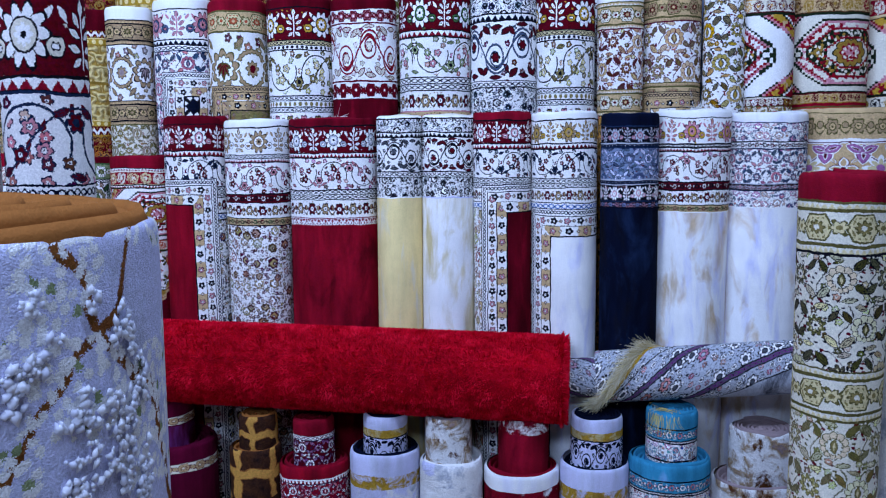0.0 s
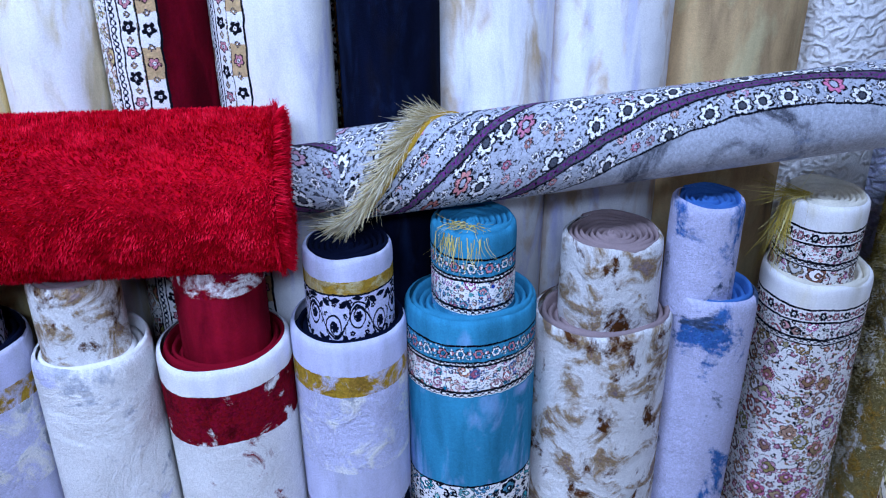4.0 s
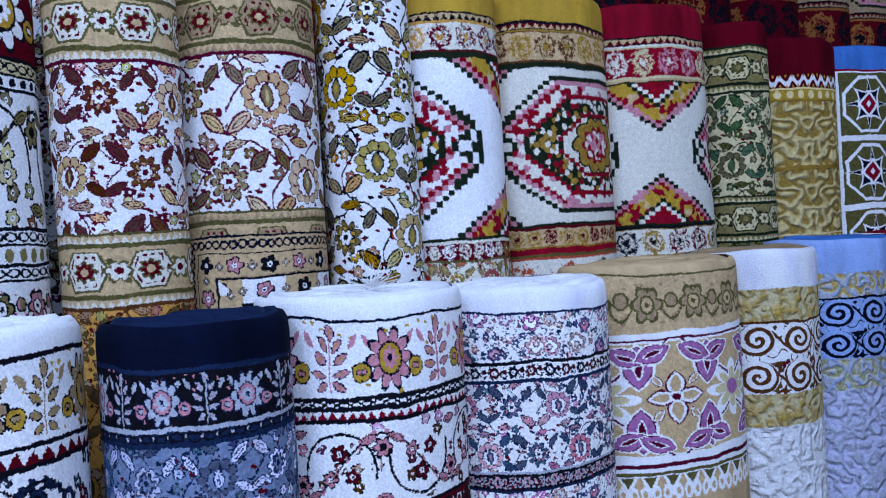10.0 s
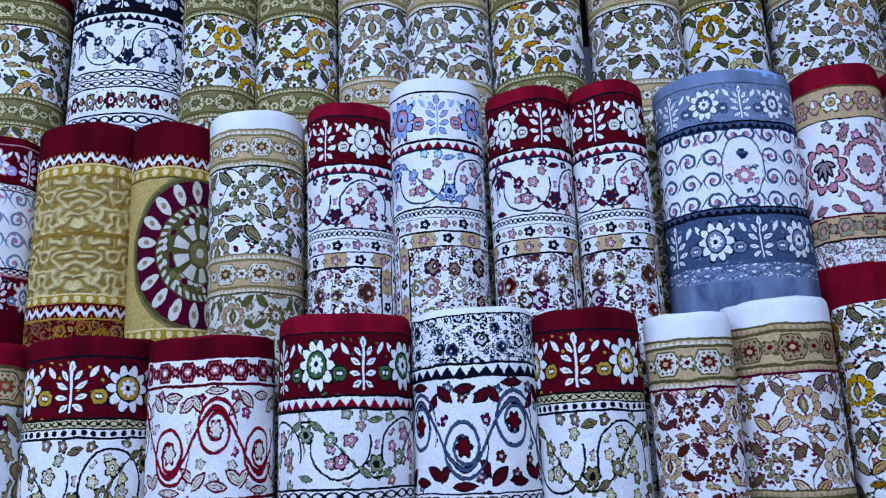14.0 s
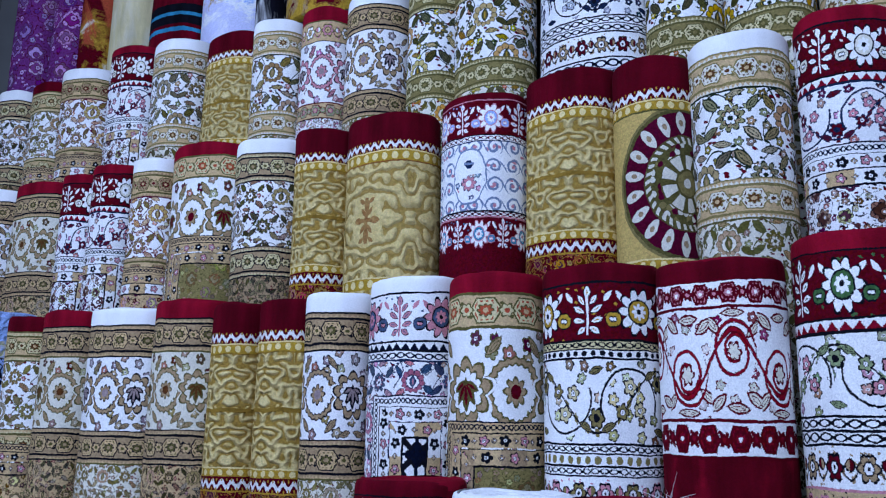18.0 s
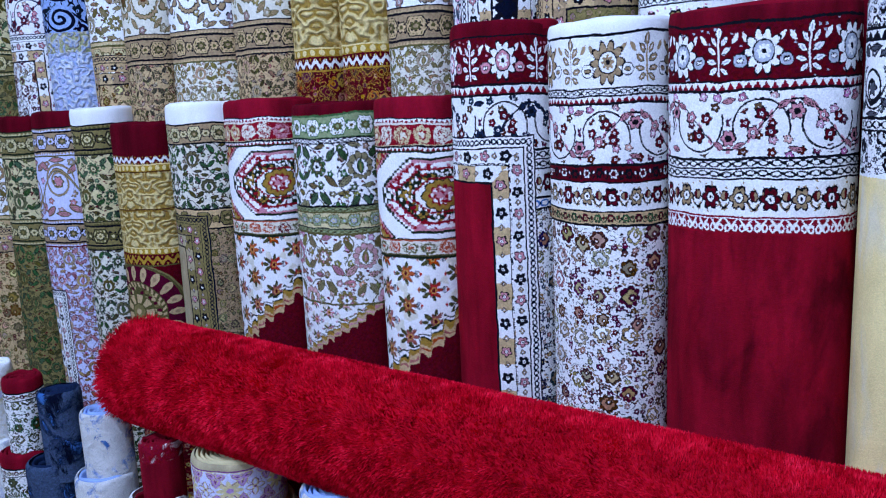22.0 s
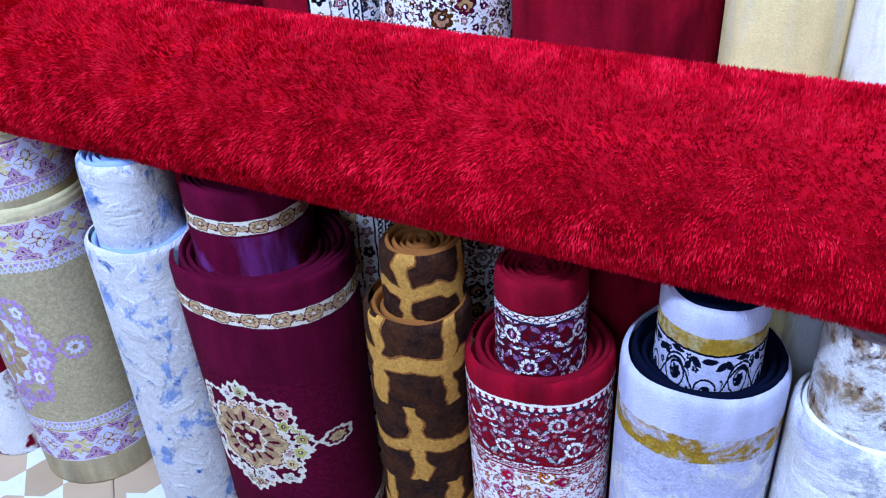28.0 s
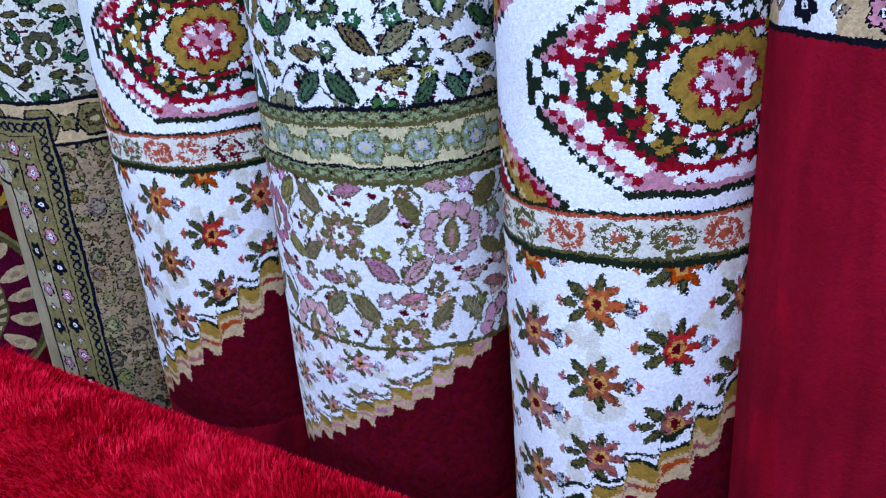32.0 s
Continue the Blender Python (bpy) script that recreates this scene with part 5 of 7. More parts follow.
# what each design is called in words: the label and the yarn of its edge
WORDS = {
    "red_panel": ("ivory-bordered carpet roll with crimson flowered top", "r"), "red_panel_b": ("crimson-topped carpet roll with ivory flowered border", "r"),
    "ivory_dense": ("white-topped carpet roll with dense tan flowers", "w"), "red_field": ("wide crimson carpet roll with flowered ivory band", "r"),
    "black_tan": ("pale yellow carpet roll with black floral bands", "i"), "black_cream": ("cream carpet roll with black floral bands", "i"), "ivory_corner": ("ivory carpet roll with flowered corner border", "w"),
    "navy": ("navy velvet carpet roll with flowered border", "N"), "ivory_field": ("plain ivory carpet roll with red and navy floral bands", "w"),
    "ivory_multi": ("ivory carpet roll with multicoloured floral band", "w"), "beige": ("beige carpet roll with purple arabesque border", "t"),
    "gold_brown": ("white carved carpet roll with gold and brown scrolls", "T"), "blue_gold": ("pale blue carved carpet roll with navy scroll", "b"),
    "red_gold": ("white carved carpet roll with red scrolls", "r"), "white_gold": ("ivory carved carpet roll with gold band", "i"),
    "gold_red": ("gold relief carpet roll with maroon medallion", "d"), "gold_all": ("gold relief carpet roll with dark red top", "d"),
    "gold_cross": ("gold carpet roll with carved cross and dark red top", "d"), "maroon_medal": ("gold carpet roll with round maroon medallion", "d"),
    "khaki_red": ("khaki floral carpet roll with dark red top", "d"), "khaki_white": ("khaki floral carpet roll with white top", "w"),
    "khaki_medal": ("ivory medallion carpet roll with red top", "r"), "white_medal": ("ivory medallion carpet roll with white top", "w"),
    "green_red": ("green floral carpet roll with dark red top", "d"), "green_white": ("green floral carpet roll with white top", "w"),
    "lilac": ("lilac and tan scrolled carpet roll with maroon top", "d"), "wgreen_dark": ("olive green floral carpet roll with white top", "w"),
    "khaki_border": ("khaki bordered carpet roll with white top", "w"), "red_stair": ("ivory and red stepped-medallion carpet roll", "r"),
    "green_stair": ("ivory and green floral carpet roll over red field", "d"), "navy_blue": ("pale blue carved carpet roll with navy leaves", "B"),
    "khaki_red2": ("ivory and khaki cornered carpet roll with red edge", "r"), "white_navy": ("white carpet roll with navy and pink flowers", "w"),
    "red_yellow": ("red-topped carpet roll with yellow flower and vine", "d"), "red_scroll": ("red-topped ivory carpet roll with red scrolls", "r"),
    "red_small": ("short red-topped carpet roll with olive vine band", "r"), "red_black": ("red-topped carpet roll with black and white flowers", "r"), "red_pale": ("red-topped pale floral carpet roll", "r"),
    "white_pale": ("white-topped pale floral carpet roll", "w"), "black_cream2": ("cream carpet roll with blue and black floral bands", "w"),
    "white_tan": ("tan and brown floral carpet roll with white top", "w"), "white_tan2": ("ivory and tan bordered carpet roll with white top", "w"),
    "lily": ("ivory carpet roll with large yellow lilies", "w"), "gold_diamond": ("gold-topped carpet roll with stepped diamonds", "g"),
    "gold_diamond2": ("gold-topped carpet roll with octagon medallion", "g"), "red_diamond": ("red-topped carpet roll with stepped diamonds", "r"),
    "dark_geo": ("dark rust geometric carpet roll with shade in its colour", "d"), "tile_geo": ("blue-topped olive carpet roll with white star lattice", "b"),
    "black_gold": ("old gold carpet roll with black swirls", "G"), "grey_blue": ("wide grey-blue carpet roll with vase and scrolls", "B"),
    "red_white": ("ivory medallion carpet roll with red edges", "r"), "red_vase": ("maroon carpet roll with blue vase pattern", "d"),
    "olive_white": ("ivory carpet roll with olive flowers and white top", "w"), "olive_red": ("ivory carpet roll with olive flowers and red top", "d"),
    "olive_near": ("cream and olive floral carpet roll with red top", "r"),
    "navy_white": ("navy-topped white floral carpet roll", "n"),
    "mod_white": ("white carved modern rug roll", "w"), "mod_bluewhite": ("white rug roll with blue glitter patches", "B"),
    "mod_navy": ("navy marbled rug roll", "N"), "mod_red": ("white rug roll with crimson patches", "r"), "mod_beige": ("beige rug roll with lilac border", "y"),
    "mod_maroon": ("plum rug roll with carved medallion", "m"), "mod_brown": ("brown shag rug roll with gold lattice", "A"),
    "mod_pink": ("crimson rug roll with white flowers", "r"), "mod_grey_gold": ("pale grey rug roll with gold streaks", "n"),
    "mod_ivory": ("ivory marbled rug roll", "w"), "mod_redwhite": ("white rug roll with crimson band", "r"), "mod_cyan": ("turquoise rug roll with flowered border", "c"),
    "mod_taupe": ("white rug roll with taupe patches", "v"), "mod_blue": ("lavender rug roll with blue streaks", "b"),
    "mod_cream": ("cream floral rug roll", "i"), "mod_olive": ("olive and white shag rug roll", "a"), "stub_navy": ("small pale rug roll with navy scrolls", "n"),
    "stub_maroon": ("small plum rug roll with white border", "m"), "stub_brown": ("small brown rug roll with gold lattice", "A"),
    "stub_pink": ("small crimson and white figured rug roll", "r"), "stub_beige": ("small beige rug roll with lilac panels", "y"),
    "wgreen_thin": ("thin olive floral rug roll with red edge", "r"), "stub_yellow": ("small white rug roll with yellow patches", "w"),
    "stub_red": ("small plain crimson rug roll", "r"), "branch": ("large lavender rug roll with brown blossom branches", "A"),
    "purple": ("purple floral rug roll", "u"), "ledge_stripe": ("maroon rug roll with black and teal stripes", "d"), "ledge_red": ("red speckled rug roll with gold border", "d"), "ledge_white": ("white rug roll with blue waves", "w"),
    "ledge_black": ("black rug roll with white streaks", "n"), "ledge_gold": ("pale rug roll with gold flakes", "w"),
    "ledge_plain_cream": ("plain cream rug roll", "y"), "ledge_plain_brown": ("plain brown rug roll", "A"), "ledge_plain_cyan": ("plain cyan rug roll", "c"),
    "ledge_swirl": ("red rug roll with gold swirls", "d"), "shag_blue": ("slate blue shag rug roll", "s"), "dark_red_rug": ("dark red rug roll with white blossoms", "d"),
}


# ---- geometry helpers ----
def part(name, bm, material, parent, label=""):
    me = bpy.data.meshes.new(name)
    if isinstance(bm, tuple):
        verts, faces, uvs = bm
        me.from_pydata(verts, [], faces)
        if uvs is not None:
            lay = me.uv_layers.new(name="UVMap")
            loops = np.empty(len(me.loops), dtype=np.int32)
            me.loops.foreach_get("vertex_index", loops)
            lay.data.foreach_set("uv", np.asarray(uvs, dtype=np.float32)[loops].ravel())
    else:
        bm.to_mesh(me)
        bm.free()
    me.polygons.foreach_set("use_smooth", [True] * len(me.polygons))
    me.materials.append(material)
    ob = new(name, me)
    ob.parent = parent
    if label:
        tagged(ob, label)
    return ob


def wrap(w, dep, h, seam, rng, levels=None, seg=44, sag=0.004):
    """The outer turn of a roll: an oval tube whose last turn ends in a small step at the seam (degrees from the front)."""
    levels = levels or max(5, int(h / 0.16))
    zs = [0.0, 0.004] + [h * i / levels for i in range(1, levels)] + [h - 0.018, h - 0.007, h - 0.0015, h]
    inset = {len(zs) - 3: 0.0012, len(zs) - 2: 0.004, len(zs) - 1: 0.009}
    verts, uvs, faces = [], [], []
    ph = [rng.uniform(0, 6.28) for _ in range(4)]
    sag *= min(1.0, (min(w, dep) / 0.26) ** 1.5)
    ang0 = math.radians(seam)
    top = len(zs) - 4
    for j, z0 in enumerate(zs):
        arc, last = 0.0, None
        row = []
        for i in range(seg + 1):
            f = i / seg
            z = z0
            a = ang0 + f * 2 * math.pi
            k = 1 - 0.028 * f
            bulge = sag * (math.sin(3 * a + ph[0] + z * 2.1) + math.sin(2 * a + ph[1] - z * 3.3) + 0.6 * math.sin(z * 7 + ph[2]))
            c, s = math.sin(a), -math.cos(a)
            px = (abs(c) ** 0.95) * math.copysign(1, c) * (w / 2 * k + bulge * 0.5 - inset.get(j, 0))
            py = (abs(s) ** 0.95) * math.copysign(1, s) * (dep / 2 * k + bulge - inset.get(j, 0))
            if last:
                arc += math.hypot(px - last[0], py - last[1])
            last = (px, py)
            if j >= top:
                z = z0 + sag * (0.7 * math.sin(2 * a + ph[3]) + 0.35 * math.sin(5 * a + ph[0]))
            row.append((px, py, arc, a, z))
        front = min(row, key=lambda q: abs(((q[3] + math.pi) % (2 * math.pi)) - math.pi))[2]
        for px, py, arc, a, z in row:
            verts.append((px, py, z))
            uvs.append((arc - front, h - z0))
    n = seg + 1
    for j in range(len(zs) - 1):
        for i in range(seg):
            p = j * n + i
            faces.append((p, p + 1, p + n + 1, p + n))
    base = len(verts)
    verts.append((0, 0, 0.0))
    uvs.append((0, h))
    for i in range(seg):
        faces.append((base, i + 1, i))
    return verts, faces, uvs


def coil(w, dep, h, pitch, seam, seg=26, rise=0.006, rng=random, dip=0.004, loose=0.0):
    """The wound edge seen at the end of a roll: one long ridge turning inwards."""
    a0, a1 = w / 2 * 0.985 - 0.001, dep / 2 * 0.985 - 0.001
    turns = max(2.0, min(a0, a1) / pitch - 0.7)
    steps = int(turns * seg)
    prof = [(0.5, -0.012), (0.36, 0.35 * rise), (0.0, rise), (-0.36, 0.35 * rise), (-0.5, -0.012)]
    verts, faces = [], []
    ph = rng.uniform(0, 6.28)
    for i in range(steps + 1):
        f = i / steps
        a = math.radians(seam) - f * turns * 2 * math.pi
        shrink = f * turns * pitch
        wave = 0.0016 * math.sin(a * 2.3 + ph) + 0.0012 * math.sin(a * 5.1) + loose * math.sin(f * turns * 2.1 + ph)
        for off, up in prof:
            rx, ry = a0 - shrink - pitch * 0.5 + off * pitch * 0.98, a1 - shrink * (a1 - 0.01) / (a0 - 0.01) - pitch * 0.5 + off * pitch * 0.98
            verts.append((math.sin(a) * max(rx, 0.002), -math.cos(a) * max(ry, 0.002), h - 0.004 + up + wave - dip * math.sin(min(1.0, f * 1.5) * 1.57)))
    n = len(prof)
    for i in range(steps):
        for j in range(n - 1):
            p = i * n + j
            faces.append((p, p + n, p + n + 1, p + 1))
    c = len(verts)
    verts.append((0, 0, h - 0.014 - dip))
    ring = 24
    for i in range(ring):
        a = 2 * math.pi * i / ring
        verts.append((math.sin(a) * (a0 - 0.004), -math.cos(a) * (a1 - 0.004), h - 0.016 - loose))
    for i in range(ring):
        faces.append((c, c + 1 + i, c + 1 + (i + 1) % ring))
    return verts, faces, None


COUNT = [0]


def roll_thing(kind, x, y, w, h, z=0.0, dep=None, turn=0.0, seam=None, lean=(0, 0), pitch=0.0115, group="", name="carpet_roll", category="carpet roll", where="standing upright", rise=0.006, dip=0.004, loose=0.001):
    COUNT[0] += 1
    rng = random.Random(COUNT[0] * 7 + 1)
    dep = dep or w
    words, edge = WORDS[kind]
    base = new(name)
    base.empty_display_size = 0.1
    base.matrix_world = pose(x, y, z, lean[0], lean[1], turn)
    tagged(base, words + " " + where, category, group)
    seam = rng.uniform(150, 215) if seam is None else seam
    part("outer_wrap", wrap(w, dep, h, seam, rng), D[kind], base)
    part("coiled_end", coil(w, dep, h, pitch, seam, rise=rise, rng=rng, dip=dip, loose=loose), BACK[edge], base, "wound edge of the rolled carpet")
    return base


# ---- the shop ----
def slab(name, x0, x1, y0, y1, z0, z1, material, label, kind="structure", category=""):
    bm = bmesh.new()
    bmesh.ops.create_cube(bm, size=1, matrix=Matrix.LocRotScale(((x0 + x1) / 2, (y0 + y1) / 2, (z0 + z1) / 2), None, (x1 - x0, y1 - y0, z1 - z0)))
    ob = part(name, bm, material, None)
    ob.data.polygons.foreach_set("use_smooth", [False] * len(ob.data.polygons))
    return tagged(ob, label, category or name.split("_")[0], kind=kind)


PLASTER = surface("plaster", (0.14, 0.135, 0.13), (0.20, 0.195, 0.185), 3, 0.9, 0.2)
CONCRETE = surface("screed", (0.30, 0.27, 0.22), (0.40, 0.36, 0.30), 4, 0.8, 0.2)
slab("floor", -4.2, 4.2, -3.2, 4.6, -0.10, -0.006, CONCRETE, "grouted screed floor under patterned cement tiles")
slab("wall_north", -4.2, 4.2, 4.45, 4.6, -0.006, 4.2, PLASTER, "plain plastered wall behind the stacked carpets")
slab("wall_south", -4.2, 4.2, -3.2, -3.05, -0.006, 4.2, PLASTER, "plain plastered wall of the shop")
slab("wall_west", -4.35, -4.2, -3.2, 4.6, -0.006, 4.2, PLASTER, "plain plastered side wall of the shop")
slab("wall_east", 4.2, 4.35, -3.2, 4.6, -0.006, 4.2, PLASTER, "plain plastered side wall of the shop")
slab("ceiling", -4.35, 4.35, -3.2, 4.6, 4.2, 4.3, PLASTER, "plain grey plastered ceiling of the shop")

# lines along which the fronts of the rows stand
LINE0 = ((-2.3, -1.27, -0.41, 0.2, 0.63, 1.0, 1.44, 2.3), (2.645, 2.50, 2.375, 2.30, 2.245, 2.215, 2.195, 2.12))
LINE1 = ((-2.88, -1.61, -1.15, -0.69, 0, 0.575, 1.0, 1.38, 1.75, 2.3), (3.105, 2.875, 2.78, 2.68, 2.57, 2.455, 2.452, 2.443, 2.455, 2.44))
LINE2 = ((-2.88, -1.61, -0.69, -0.115, 0.345, 1.035, 2.07), (3.174, 3.024, 2.875, 2.795, 2.75, 2.668, 2.61))
LINE3 = ((-2.88, -1.73, -1.035, -0.345, 0.345, 0.92, 2.07), (3.416, 3.266, 3.163, 3.06, 2.967, 2.852, 2.76))
LINE4 = ((-2.88, -0.115, 2.07), (3.62, 3.22, 2.93))
LINE5 = ((-2.88, -0.115, 2.07), (3.795, 3.39, 3.10))


def stand(line, group, entries, deepest=0.205, z=0.0, behind=None, lift=0.0, **more):
    made = {}
    for x, w, h, kind in entries:
        h += lift
        dep = min(w, deepest)
        if behind:
            dep = min(dep, float(np.interp(x, *behind) - np.interp(x, *line)) - 0.006)
        slope = (np.interp(x + 0.1, *line) - np.interp(x - 0.1, *line)) / 0.2
        y = float(np.interp(x, *line)) + dep / 2
        rng = random.Random(int(x * 1000) + len(kind))
        made[kind] = roll_thing(kind, x, y, w * 1.015, h, z, dep, math.degrees(math.atan(slope)), lean=(rng.uniform(-0.25, 0.1), rng.uniform(-0.3, 0.3)), group=group, **more)
    return made


# first tall row, 1.5 to 1.65 m carpets
stand(LINE1, "front row of tall carpets", [
    (-3.24, 0.20, 1.53, "olive_white"), (-3.02, 0.20, 1.53, "khaki_red"), (-2.80, 0.22, 1.53, "khaki_red"), (-2.585, 0.19, 1.53, "green_red"), (-2.37, 0.22, 1.54, "lilac"), (-2.155, 0.17, 1.545, "wgreen_dark"),
    (-1.954, 0.22, 1.50, "gold_red"), (-1.712, 0.22, 1.545, "khaki_border"), (-1.480, 0.225, 1.545, "red_stair"),
    (-1.237, 0.25, 1.53, "green_stair"), (-1.004, 0.208, 1.535, "red_stair")])
stand(LINE1, "front row of tall carpets", [
    (-0.810, 0.212, 1.66, "red_panel"), (-0.600, 0.214, 1.645, "ivory_dense"), (-0.351, 0.285, 1.645, "red_field"),
    (-0.138, 0.146, 1.65, "black_tan"), (0.014, 0.170, 1.65, "black_cream"), (0.188, 0.182, 1.655, "red_panel_b"), (0.376, 0.200, 1.653, "ivory_corner"), (0.562, 0.172, 1.645, "navy"),
    (0.747, 0.222, 1.652, "ivory_field"), (0.973, 0.238, 1.643, "ivory_multi"), (1.234, 0.285, 1.652, "beige"), (1.488, 0.225, 1.655, "gold_brown"), (1.726, 0.235, 1.66, "blue_gold")])
stand(LINE1, "front row of tall carpets", [(1.888, 0.085, 1.66, "red_panel_b"), (2.06, 0.25, 1.66, "red_gold"), (2.38, 0.30, 1.66, "white_gold"), (2.69, 0.30, 1.66, "white_gold"), (3.0, 0.3, 1.66, "red_gold")])
# second row, 2 m carpets
stand(LINE2, "second row of tall carpets", lift=0.011, entries=[
    (-3.25, 0.20, 2.05, "khaki_red"), (-3.03, 0.21, 2.05, "khaki_white"), (-2.81, 0.20, 2.05, "green_red"), (-2.59, 0.20, 2.05, "red_pale"), (-2.379, 0.199, 2.06, "navy_blue"), (-2.195, 0.171, 2.036, "khaki_red"),
    (-2.017, 0.186, 2.042, "khaki_medal"), (-1.800, 0.245, 2.038, "white_medal"), (-1.564, 0.229, 2.044, "khaki_medal"), (-1.378, 0.146, 2.025, "gold_all"), (-1.229, 0.155, 2.026, "gold_all"),
    (-1.076, 0.155, 2.03, "white_medal"), (-0.894, 0.205, 2.05, "white_navy")])
stand(LINE2, "second row of tall carpets", lift=0.011, entries=[
    (-0.692, 0.200, 2.041, "khaki_red2"), (-0.477, 0.230, 2.04, "red_yellow"), (-0.250, 0.222, 2.032, "red_scroll"), (-0.018, 0.240, 2.061, "red_black"), (0.211, 0.222, 2.062, "black_cream2"),
    (0.415, 0.195, 2.05, "red_yellow"), (0.584, 0.145, 2.036, "white_tan"), (0.749, 0.187, 2.055, "white_tan2"), (0.905, 0.128, 2.042, "lily"), (1.048, 0.162, 2.055, "gold_diamond")])
stand(LINE2, "second row of tall carpets", lift=0.011, entries=[
    (1.248, 0.235, 2.054, "gold_diamond2"), (1.494, 0.250, 2.06, "red_diamond"), (1.695, 0.150, 2.05, "green_red"), (1.893, 0.235, 2.035, "gold_all"), (2.170, 0.300, 2.04, "tile_geo"),
    (2.485, 0.310, 2.04, "black_gold"), (2.80, 0.30, 2.04, "red_pale"), (3.1, 0.30, 2.04, "khaki_red")])
# third row, 2.5 m carpets
stand(LINE3, "third row of tall carpets", lift=0.014, entries=[
    (-3.45, 0.2, 2.55, "red_pale"), (-3.23, 0.20, 2.55, "khaki_white"), (-3.02, 0.20, 2.55, "olive_white"), (-2.793, 0.225, 2.551, "white_medal"), (-2.540, 0.27, 2.546, "khaki_medal"), (-2.318, 0.150, 2.544, "red_pale"), (-2.151, 0.180, 2.555, "red_pale"),
    (-1.976, 0.165, 2.545, "white_tan2"), (-1.757, 0.275, 2.56, "khaki_red2"), (-1.500, 0.225, 2.535, "khaki_white"), (-1.301, 0.172, 2.53, "gold_all"), (-1.083, 0.265, 2.531, "gold_cross")])
stand(LINE3, "third row of tall carpets", lift=0.014, entries=[
    (-0.833, 0.233, 2.53, "red_vase"), (-0.600, 0.230, 2.545, "gold_all"), (-0.398, 0.180, 2.53, "maroon_medal"), (-0.208, 0.205, 2.546, "olive_white"), (-0.011, 0.190, 2.554, "red_pale"),
    (0.187, 0.203, 2.597, "white_pale"), (0.380, 0.180, 2.561, "red_pale"), (0.548, 0.160, 2.559, "red_pale"), (0.775, 0.290, 2.56, "grey_blue"), (1.014, 0.184, 2.56, "red_white")])
stand(LINE3, "third row of tall carpets", lift=0.014, entries=[
    (1.197, 0.180, 2.557, "red_white"), (1.378, 0.180, 2.53, "gold_cross"), (1.58, 0.21, 2.53, "dark_geo"), (1.80, 0.22, 2.53, "dark_geo"), (2.03, 0.22, 2.53, "dark_geo"), (2.26, 0.22, 2.53, "dark_geo"), (2.49, 0.22, 2.53, "dark_geo"), (2.72, 0.22, 2.53, "dark_geo"), (2.95, 0.22, 2.53, "dark_geo")])
# fourth row, 3 m carpets
stand(LINE4, "fourth row of tall carpets", lift=0.014, entries=[
    (-3.45, 0.2, 3.05, "olive_red"), (-3.23, 0.20, 3.05, "olive_white"), (-3.03, 0.18, 3.05, "khaki_white"), (-2.825, 0.20, 3.055, "khaki_red"), (-2.602, 0.24, 3.06, "white_tan2"), (-2.355, 0.23, 3.10, "red_pale"), (-2.110, 0.245, 3.06, "olive_white"),
    (-1.855, 0.255, 3.03, "gold_all"), (-1.635, 0.185, 3.03, "olive_white"), (-1.458, 0.180, 3.021, "red_white"), (-1.260, 0.218, 3.017, "white_medal"), (-1.063, 0.172, 3.035, "olive_red"),
    (-0.858, 0.238, 3.035, "olive_red"), (-0.585, 0.295, 3.06, "navy_white")])
stand(LINE4, "fourth row of tall carpets", lift=0.014, entries=[
    (-0.341, 0.190, 3.018, "olive_red"), (-0.141, 0.205, 3.00, "olive_red"), (0.050, 0.180, 3.016, "olive_white"), (0.243, 0.208, 3.00, "olive_white"), (0.459, 0.224, 2.995, "olive_red"),
    (0.688, 0.23, 2.97, "olive_white"), (0.920, 0.20, 2.97, "olive_red"), (1.150, 0.26, 2.97, "olive_white"), (1.40, 0.22, 2.97, "olive_red"), (1.62, 0.21, 2.97, "red_vase"), (1.85, 0.22, 2.97, "dark_geo"), (2.08, 0.22, 2.97, "dark_geo"), (2.31, 0.22, 2.97, "dark_geo"), (2.54, 0.22, 2.97, "dark_geo"), (2.77, 0.22, 2.97, "dark_geo")])
# short rolls on the ledge above
WOOD = surface("dark_wood", (0.018, 0.012, 0.010), (0.035, 0.022, 0.016), 6, 0.6, 0.2)
LEDGE_Z = 3.13


def ledge():
    pts = [(x, float(np.interp(x, *LINE5))) for x in (-3.3, 2.1)]
    bm = bmesh.new()
    (xa, ya), (xb, yb) = pts
    prof = []
    for z in (LEDGE_Z - 0.04, LEDGE_Z):
        prof.append([bm.verts.new(p) for p in ((xa, ya + 0.07, z), (xb, yb + 0.07, z), (xb, yb + 0.5, z), (xa, ya + 0.5, z))])
    bm.faces.new(prof[0][::-1]), bm.faces.new(prof[1])
    for i in range(4):
        j = (i + 1) % 4
        bm.faces.new((prof[0][i], prof[0][j], prof[1][j], prof[1][i]))
    ob = part("shelf", bm, WOOD, None)
    tagged(ob, "long dark wooden shelf carrying short rug rolls", "shelf")
    for x in (-3.0, -1.2, 0.4, 1.9):
        y = float(np.interp(x, *LINE5))
        b = bmesh.new()
        bmesh.ops.create_cube(b, size=1, matrix=Matrix.LocRotScale((x, y + 0.42, (LEDGE_Z - 0.04) / 2), None, (0.08, 0.08, LEDGE_Z - 0.04)))
        part("post", b, WOOD, ob)


